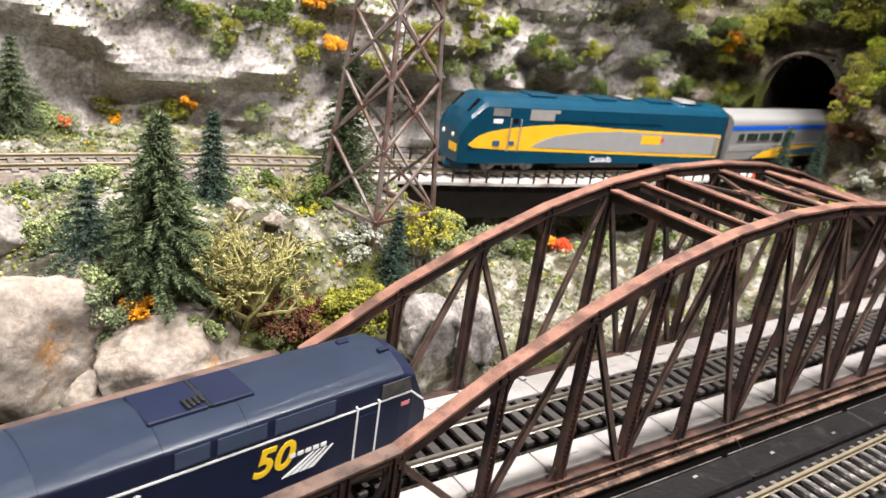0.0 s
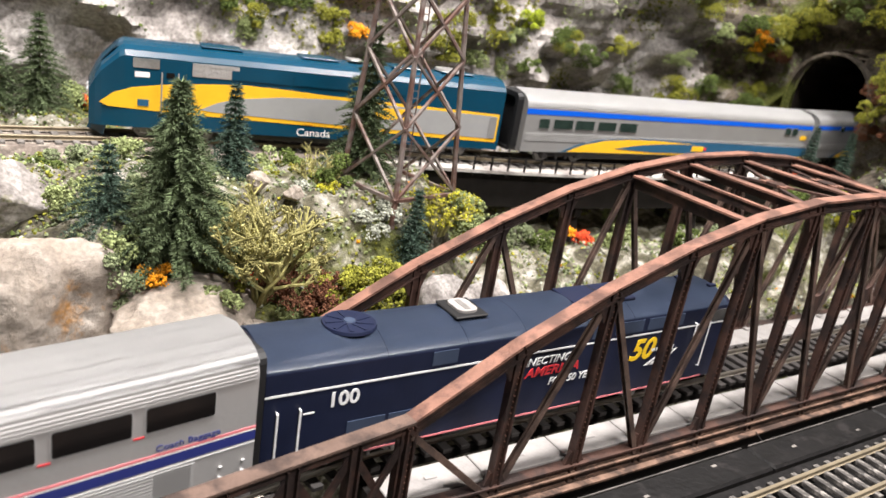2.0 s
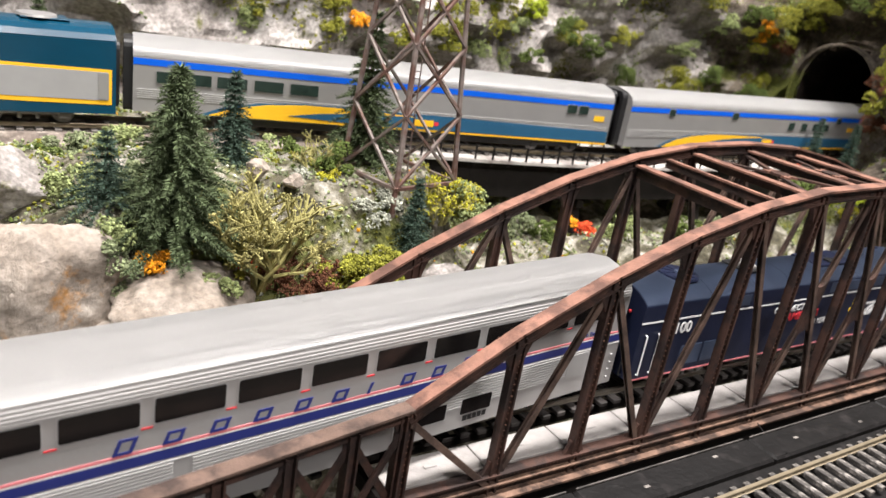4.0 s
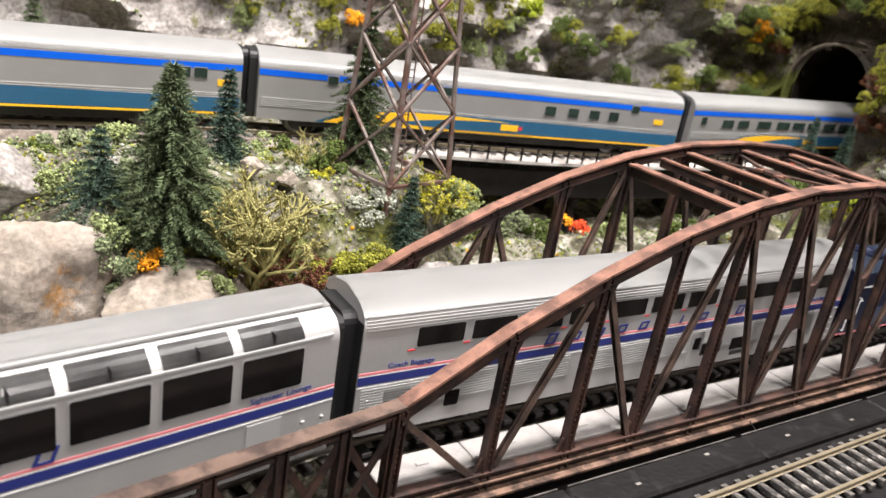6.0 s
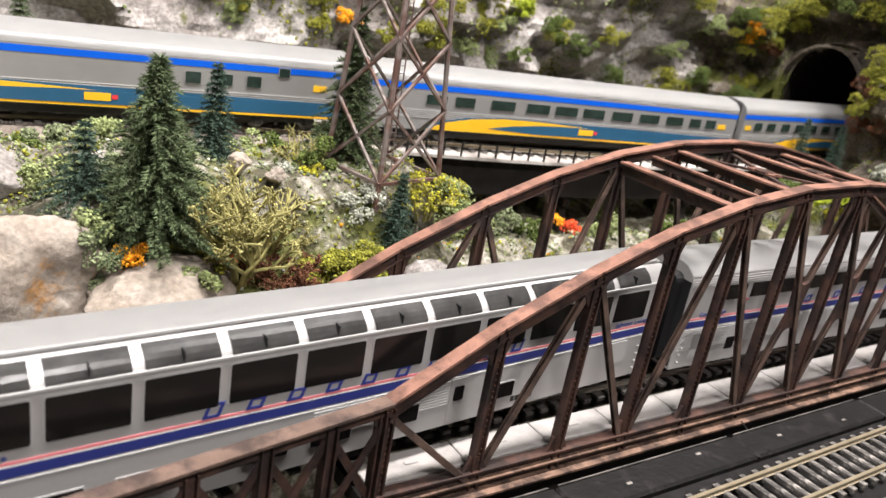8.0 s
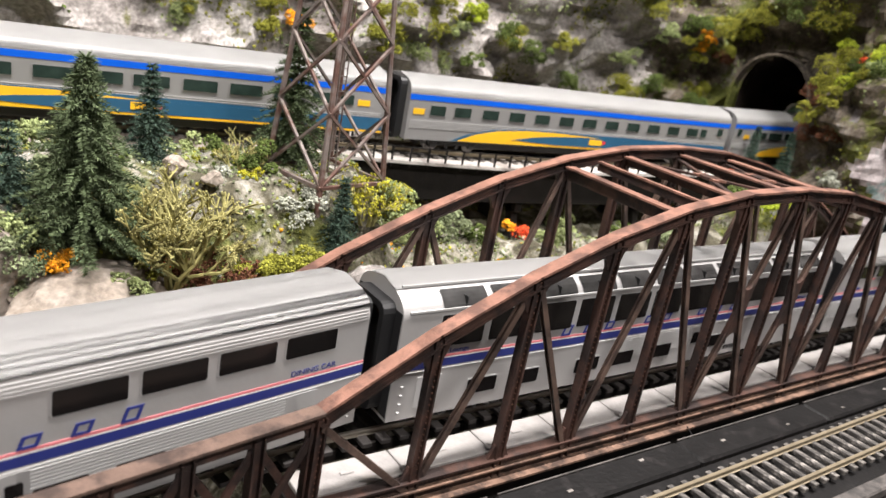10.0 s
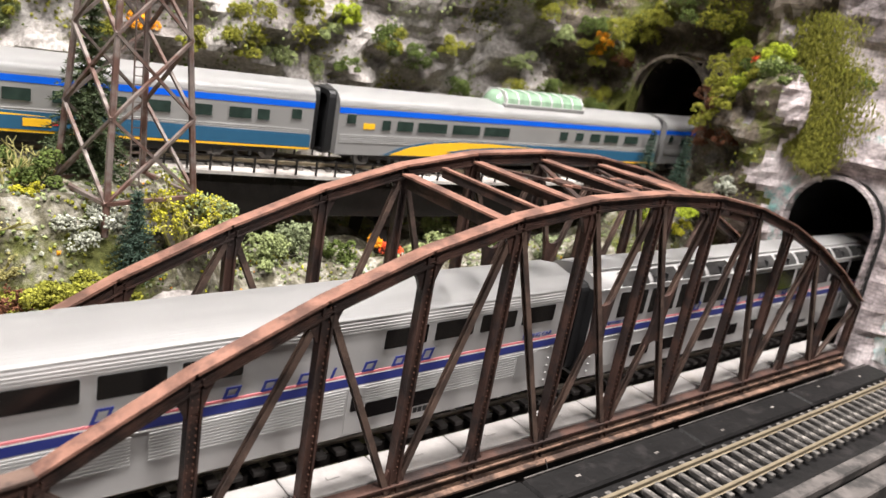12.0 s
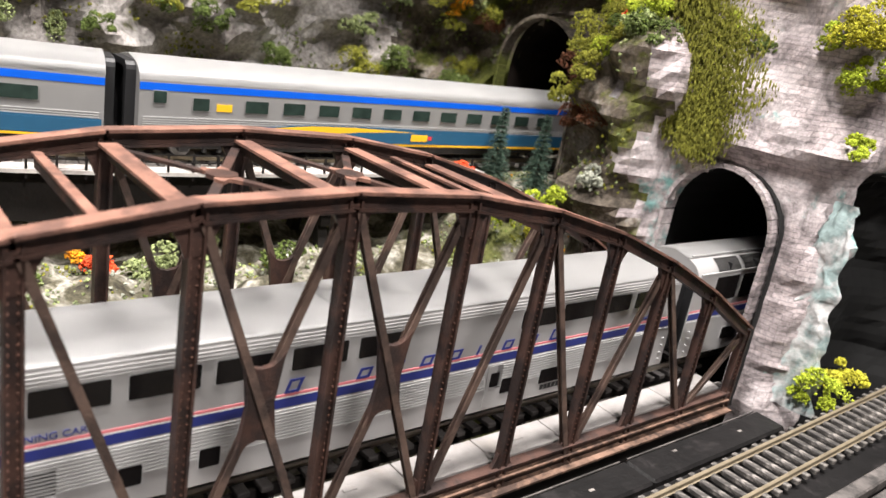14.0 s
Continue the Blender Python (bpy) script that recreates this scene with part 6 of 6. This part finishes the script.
# shrubs clinging to the cliff
CLIFF = (
    ("leaf_olive", 0.042, 0.346, 0.149, 0.014), ("leaf_green", 0.029, 0.353, 0.156, 0.012), ("leaf_pale", 0.055, 0.347, 0.142, 0.012), ("leaf_olive", 0.104, 0.318, 0.152, 0.011), ("leaf_olive", 0.106, 0.318, 0.142, 0.009),
    ("leaf_green", 0.093, 0.318, 0.172, 0.012), ("leaf_orange", 0.126, 0.310, 0.150, 0.008), ("leaf_orange", 0.105, 0.308, 0.177, 0.010), ("leaf_olive", 0.150, 0.310, 0.138, 0.010), ("leaf_grey", 0.123, 0.314, 0.172, 0.011),
    ("leaf_pale", 0.077, 0.338, 0.093, 0.009), ("leaf_orange", 0.029, 0.349, 0.103, 0.006), ("leaf_olive", 0.020, 0.350, 0.098, 0.009), ("leaf_olive", -0.024, 0.361, 0.090, 0.009), ("leaf_pale", 0.001, 0.352, 0.090, 0.007),
    ("leaf_orange", -0.017, 0.350, 0.086, 0.004), ("leaf_pale", -0.065, 0.330, 0.086, 0.012), ("leaf_red", -0.055, 0.325, 0.085, 0.004), ("leaf_lime", 0.269, 0.288, 0.184, 0.010), ("leaf_green", 0.335, 0.293, 0.144, 0.012),
    ("leaf_olive", 0.359, 0.300, 0.155, 0.011), ("leaf_pale", 0.257, 0.315, 0.149, 0.011), ("leaf_green", 0.272, 0.300, 0.146, 0.008), ("leaf_olive", 0.443, 0.290, 0.136, 0.014), ("leaf_green", 0.457, 0.280, 0.149, 0.012),
    ("leaf_pale", 0.472, 0.274, 0.172, 0.011), ("leaf_olive", 0.499, 0.246, 0.198, 0.016), ("leaf_orange", 0.488, 0.252, 0.178, 0.007), ("leaf_olive", 0.527, 0.270, 0.143, 0.013), ("leaf_olive", 0.234, 0.305, 0.165, 0.012),
    ("leaf_olive", 0.222, 0.302, 0.180, 0.013), ("leaf_pale", 0.242, 0.330, 0.125, 0.010), ("leaf_olive", 0.530, 0.262, 0.182, 0.015), ("leaf_green", 0.510, 0.128, 0.186, 0.014), ("leaf_olive", 0.509, 0.132, 0.160, 0.013),
    ("leaf_lime", 0.540, 0.150, 0.197, 0.014), ("leaf_pale", 0.502, 0.108, 0.183, 0.010), ("leaf_lime", 0.553, 0.074, 0.195, 0.014), ("leaf_green", 0.552, 0.062, 0.185, 0.010), ("leaf_yellow", 0.518, 0.000, 0.212, 0.014),
    ("leaf_olive", 0.515, 0.155, 0.190, 0.018), ("twig_brown", 0.518, 0.150, 0.150, 0.015), ("twig_brown", 0.516, 0.158, 0.118, 0.013), ("leaf_olive", 0.510, 0.142, 0.168, 0.014), ("leaf_olive", 0.536, 0.258, 0.205, 0.017),
    ("twig_brown", 0.530, 0.266, 0.165, 0.012), ("leaf_olive", 0.528, 0.170, 0.215, 0.019), ("leaf_green", 0.525, 0.205, 0.214, 0.016), ("leaf_olive", 0.530, 0.240, 0.212, 0.016), ("twig_brown", 0.512, 0.135, 0.128, 0.012),
    ("leaf_yellow", 0.530, -0.008, 0.206, 0.010), ("leaf_lime", 0.540, 0.016, 0.196, 0.010), ("leaf_lime", 0.548, -0.008, 0.145, 0.008), ("leaf_lime", 0.555, -0.010, 0.185, 0.011), ("leaf_olive", 0.500, 0.145, 0.140, 0.012),
    ("leaf_olive", 0.470, 0.285, 0.205, 0.018), ("leaf_green", 0.482, 0.270, 0.190, 0.016), ("leaf_olive", 0.492, 0.268, 0.160, 0.014), ("leaf_green", 0.500, 0.262, 0.135, 0.013), ("leaf_olive", 0.420, 0.290, 0.115, 0.013), ("leaf_green", 0.395, 0.295, 0.125, 0.012),
    ("leaf_green", 0.300, 0.300, 0.165, 0.013), ("leaf_olive", 0.310, 0.300, 0.150, 0.012), ("leaf_olive", 0.190, 0.305, 0.160, 0.016), ("leaf_olive", 0.192, 0.305, 0.140, 0.013), ("leaf_green", 0.205, 0.305, 0.190, 0.014), ("leaf_pale", 0.215, 0.305, 0.140, 0.011),
    ("leaf_olive", 0.520, 0.160, 0.170, 0.014), ("leaf_lime", 0.512, 0.125, 0.172, 0.013), ("leaf_red", 0.512, 0.130, 0.192, 0.006), ("leaf_orange", 0.505, 0.262, 0.170, 0.007), ("leaf_pale", 0.440, 0.288, 0.160, 0.011), ("leaf_green", 0.058, 0.340, 0.160, 0.014), ("leaf_green", 0.500, 0.100, 0.192, 0.015), ("leaf_lime", 0.503, 0.108, 0.205, 0.015), ("leaf_olive", 0.505, 0.112, 0.178, 0.012), ("leaf_lime", 0.530, 0.000, 0.180, 0.010),
)
WALL_XYZ = np.array(WALL)
for mat, x, y, z, r in CLIFF:
    colour = {"leaf_olive": "olive", "leaf_green": "green", "leaf_pale": "pale green", "leaf_orange": "orange", "leaf_grey": "grey-green", "leaf_red": "red", "leaf_lime": "lime-green", "leaf_yellow": "yellow", "twig_brown": "dry brown"}[mat]
    at = WALL_XYZ[int(np.argmin(((WALL_XYZ - np.array((x, y, z))) ** 2).sum(axis=1)))]
    bush(colour + " foam shrub clinging to the rock cliff", mat, (float(at[0]), float(at[1]) - 0.002, float(at[2])), r, int(620 * r / 0.010), 0.0009, 0.95, "cliff_shrub", "shrub", "cliff shrubs")

# loose ground cover
for mat, count, seed in (("leaf_pale", 4600, 1), ("leaf_grey", 4200, 2), ("leaf_olive", 3600, 3), ("leaf_snow", 1500, 4), ("leaf_green", 2400, 5), ("leaf_yellow", 260, 6), ("leaf_orange", 160, 7)):
    rng = np.random.RandomState(seed)
    pts = []
    while len(pts) < count:
        x, y = rng.uniform(-0.2, 0.52), rng.uniform(0.088, 0.345)
        if abs(y - up_y(x)) < 0.019:
            continue
        if fbm(x * 34 + seed * 5, y * 34, seed * 3.3, 4) < (0.08 if seed < 6 else 0.28):
            continue
        pts.append((x, y, ground_z(x, y) + rng.uniform(0, 0.0016)))
    ob = crumbs("ground_cover", pts, rng.uniform(0.0005, 0.0013, count), M[mat])
    tagged(ob, "scattered foam ground cover on the model hillside", "ground cover", kind="stuff")
wall_pts = [p for p in WALL if -0.25 < p[0] < 0.66 and 0.05 < p[2] < 0.34 and not in_mouth(0.55, p[1], p[2]) and not (p[0] > 0.5 and p[1] < 0.1)]
for mat, count, seed in (("leaf_olive", 4200, 11), ("leaf_pale", 3600, 12), ("leaf_green", 2600, 13)):
    rng = np.random.RandomState(seed)
    pts = []
    tries = 0
    while len(pts) < count and tries < 200000:
        tries += 1
        p = wall_pts[rng.randint(len(wall_pts))]
        if fbm(p[0] * 16 + seed, p[1] * 16, p[2] * 16, 4) < 0.26:
            continue
        pts.append((p[0] + rng.normal() * 0.0025, p[1] - abs(rng.normal()) * 0.002, p[2] + rng.normal() * 0.0025))
    ob = crumbs("cliff_moss", pts, rng.uniform(0.0006, 0.0016, len(pts)), M[mat])
    tagged(ob, "patches of foam moss on the rock cliff", "moss", kind="stuff")

# moss curtain over the lower portal
rng = np.random.RandomState(21)
pts = []
for _ in range(15000):
    f = rng.uniform(0, 1) ** 0.8
    w = 0.029 * (0.80 + 0.30 * math.sin(f * 2.6)) * (0.86 + 0.14 * math.sin(f * 23)) * (1.0 if f < 0.8 else 1 - 2.6 * (f - 0.8))
    pts.append((0.526 - 0.010 * rng.uniform(0, 1) * (1 - 0.5 * f), 0.082 - 0.020 * f + max(-1.3, min(1.3, rng.normal() * 0.55)) * w + 0.004 * math.sin(f * 9), 0.230 - 0.104 * f + rng.normal() * 0.003))
tagged(crumbs("moss_curtain", pts, rng.uniform(0.00028, 0.0006, len(pts)), M["leaf_moss"], 3.2), "long olive moss curtain hanging above the tunnel mouth", "moss")

boulder(-0.104, 0.116, 0.050, 0.037, 0.030, 0.037, "boulder", "large tan boulder with orange lichen beside the bridge", 1.3)
boulder(-0.050, 0.101, 0.038, 0.042, 0.023, 0.0240, "boulder", "flat-topped tan boulder beside the bridge", 4.2, 20)
boulder(-0.082, 0.096, 0.030, 0.014, 0.012, 0.013, "boulder", "small tan boulder beside the bridge", 6.1, 50)
boulder(-0.022, 0.096, 0.032, 0.016, 0.012, 0.012, "boulder", "small tan boulder beside the bridge", 7.7, 10)
boulder(-0.118, 0.178, 0.072, 0.028, 0.026, 0.026, "rock", "smooth grey boulder on the hillside", 9.4)
boulder(-0.012, 0.135, 0.094, 0.0060, 0.0055, 0.0050, "boulder", "small rounded brown stone on the mound", 3.0)
boulder(0.002, 0.126, 0.091, 0.0048, 0.0045, 0.0042, "boulder", "small rounded brown stone on the mound", 2.0)
boulder(0.075, 0.096, 0.036, 0.020, 0.014, 0.020, "rock", "pale grey rock behind the truss", 5.0)
boulder(0.110, 0.105, 0.024, 0.022, 0.016, 0.024, "rock", "pale grey rock behind the truss", 8.0)
boulder(0.300, 0.125, 0.020, 0.024, 0.018, 0.026, "soil", "pale boulder in the gorge", 11.0)
boulder(0.385, 0.130, 0.028, 0.026, 0.018, 0.028, "soil", "pale boulder in the gorge", 12.0)


# a stray wire between the bridge and the board
cu = bpy.data.curves.new("wire", "CURVE")
cu.dimensions, cu.bevel_depth, cu.bevel_resolution = "3D", 0.00022, 2
sp = cu.splines.new("BEZIER")
sp.bezier_points.add(2)
for bp, co in zip(sp.bezier_points, ((0.2140, -0.0049, 0.0000), (0.1972, -0.0240, 0.0050), (0.1894, -0.0365, 0.0090))):
    bp.co, bp.handle_left_type, bp.handle_right_type = co, "AUTO", "AUTO"
cu.materials.append(M["black"])
tagged(new("wire", cu), "thin black loose wire from the bridge to the board", "wire")


# painted waterfall beside the portal
def waterfall():
    verts, faces = [], []
    near = WALL_XYZ[(WALL_XYZ[:, 0] > 0.49) & (WALL_XYZ[:, 0] < 0.56) & (WALL_XYZ[:, 1] < 0.1)]
    n, m = 14, 40
    for j in range(m + 1):
        f = j / m
        for i in range(n + 1):
            u = i / n - 0.5
            y = -0.013 + u * (0.010 + 0.020 * f) - 0.004 * f + 0.0060 * fbm(u * 2, f * 7, 4.0, 4)
            d = (near[:, 1] - y) ** 2 + (near[:, 2] - 0.118 + 0.118 * f) ** 2
            x = float(near[np.argsort(d)[:8], 0].mean()) - 0.0016 + 0.004 * abs(u) ** 1.5 + 0.001 * fbm(u * 14, f * 3, 1.0, 4)
            verts.append((x, y, 0.118 - 0.118 * f))
    for j in range(m):
        for i in range(n):
            a = j * (n + 1) + i
            faces.append((a, a + 1, a + n + 2, a + n + 1))
    tagged(quads("waterfall", verts, faces, M["water"], smooth=True), "frozen pale teal model waterfall beside the tunnel mouth", "waterfall", kind="structure")


waterfall()


# ---- trains and their motion ----
TRAIN_D = ((0, -0.006), (1, 0.0870), (2, 0.179), (2.5, 0.225), (3, 0.272), (4.2, 0.3815), (5.5, 0.501), (6, 0.5465), (6.5, 0.5925), (7, 0.638), (8.2, 0.750), (9.5, 0.8755), (10, 0.9285), (10.5, 0.979), (11, 1.029), (11.5, 1.084), (12, 1.1425), (12.5, 1.199), (13, 1.257), (13.5, 1.317), (14, 1.3785))
UPPER_D = ((0, 0.400), (0.5, 0.347), (1, 0.289), (1.5, 0.231), (2, 0.175), (3, 0.063), (4.2, -0.080), (5.5, -0.2415), (6, -0.300), (6.5, -0.3585), (7, -0.4175), (8.2, -0.567), (9.5, -0.7375), (10, -0.798), (10.5, -0.8625), (11, -0.9295), (11.5, -0.9985), (12, -1.058), (12.5, -1.1185), (13, -1.180), (13.5, -1.2465), (14, -1.3125))

front_engine = navy_locomotive()
stretch(front_engine, 1.065)
EVEN = [0.015 + 0.0258 * i for i in range(11)]
bilevels = [
    bilevel_car("bilevel_coach", "silver two-level coach with dark windows and blue stripe", text="Coach Baggage", starts=EVEN),
    bilevel_car("bilevel_lounge", "silver two-level lounge car with curved roof windows", True, "Sightseer Lounge", [0.0145 + 0.0262 * i for i in range(11)], 0.0226),
    bilevel_car("bilevel_coach", "silver two-level dining car with ribbed flanks", text="DINING CAR", starts=EVEN[:4] + [0.174 + 0.0265 * i for i in range(5)], word=-0.065),
]
upper_engine = teal_locomotive()
# windows of the upper cars: start, width, and how high the sill lies above the usual
CAR_1 = [(-0.139, 0.008, 0), (-0.127, 0.016, 0), (-0.108, 0.016, 0), (-0.088, 0.016, 0), (-0.068, 0.016, 0), (0.115, 0.007, 0.004), (0.124, 0.007, 0.004)]
CAR_2 = [(-0.111, 0.006, 0.007), (-0.039, 0.007, 0.007), (0.037, 0.008, 0), (0.055, 0.008, 0), (0.072, 0.008, 0), (0.088, 0.008, 0), (0.106, 0.006, 0.007)]
CAR_3 = [(-0.140, 0.006, 0.002), (-0.114, 0.014, 0), (-0.094, 0.014, 0), (-0.068, 0.018, 0), (-0.041, 0.018, 0), (-0.018, 0.018, 0), (0.005, 0.018, 0), (0.030, 0.018, 0), (0.055, 0.018, 0), (0.080, 0.016, 0), (0.103, 0.011, 0), (0.119, 0.010, 0)]
CAR_4 = [(-0.135, 0.011, 0)] + [(-0.117 + 0.0218 * i, 0.0125, 0) for i in range(11)] + [(0.117, 0.007, 0), (0.137, 0.006, 0.002)]
CAR_5 = [(-0.145, 0.006, 0.003), (-0.120, 0.006, 0), (-0.109, 0.012, 0), (-0.093, 0.023, 0), (-0.065, 0.023, 0), (-0.038, 0.023, 0), (0.035, 0.008, 0), (0.052, 0.008, 0), (0.068, 0.011, 0), (0.084, 0.016, 0), (0.108, 0.016, 0)]
CAR_6 = [(-0.144, 0.006, 0.003), (-0.125, 0.008, 0)] + [(-0.098 + 0.0213 * i, 0.0125, 0) for i in range(11)]
uppers = [
    streamlined_car("stainless coach with five front windows and a blue band", CAR_1, marks=(0.137,), emblem=0.009),
    streamlined_car("stainless baggage car with a blue band and few small windows", CAR_2, marks=(0.127,), emblem=0.006),
    streamlined_car("stainless coach with broad windows and a slate skirt", CAR_3, marks=(0.132,), emblem=0.004),
    streamlined_car("stainless sleeping car with a blue band and yellow sweep", CAR_4, marks=(-0.147,), emblem=0.001),
    streamlined_car("stainless dome car with a glazed roof dome", CAR_5, True, marks=(-0.133,), emblem=0.009),
    streamlined_car("stainless sleeping car with a yellow sweep and even windows", CAR_6, marks=(-0.113,), emblem=0.009),
]

ARC = [-2.3 + 0.005 * i for i in range(981)]
ARC_S = [0.0]
for xa, xb in zip(ARC, ARC[1:]):
    ARC_S.append(ARC_S[-1] + math.hypot(xb - xa, up_y(xb) - up_y(xa)))
ARC_0 = float(np.interp(0.0, ARC, ARC_S))


def on_upper(s):
    """The point of the upper line at arc length s."""
    x = float(np.interp(s + ARC_0, ARC_S, ARC))
    return Vector((x, up_y(x), UPPER))


LOW = [-1.4 + 0.004 * i for i in range(721)]
LOW_S = [0.0]
for xa, xb in zip(LOW, LOW[1:]):
    LOW_S.append(LOW_S[-1] + math.hypot(xb - xa, low_y(xb) - low_y(xa)))
LOW_0 = float(np.interp(0.02, LOW, LOW_S)) - 0.02


def on_lower(s):
    """The point of the bridge line at arc length s."""
    x = float(np.interp(s + LOW_0, LOW_S, LOW))
    return Vector((x, low_y(x), RAIL))


def ride(line, s, half):
    """The pose of a vehicle whose trucks stand at s - half and s + half on a line."""
    a, b = line(s - half), line(s + half)
    mid = (a + b) / 2
    return pose(mid.x, mid.y, mid.z, 0, 0, math.degrees(math.atan2(b.y - a.y, b.x - a.x)))


def motions():
    times = [0.25 * i for i in range(57)]
    for thing, back, half in [(front_engine, 0.1217, 0.083)] + [(c, 0.2565 + 0.159 + 0.3325 * k, 0.113) for k, c in enumerate(bilevels)]:
        walk(thing, [(t, ride(on_lower, spline(TRAIN_D, t) + 0.022 - back, half)) for t in times])
    for thing, centre, half in [(upper_engine, -0.1195, 0.08)] + [(c, 0.011 + 0.1505 + 0.312 * k, 0.110) for k, c in enumerate(uppers)]:
        walk(thing, [(t, ride(on_upper, spline(UPPER_D, t) + centre, half)) for t in times])


motions()
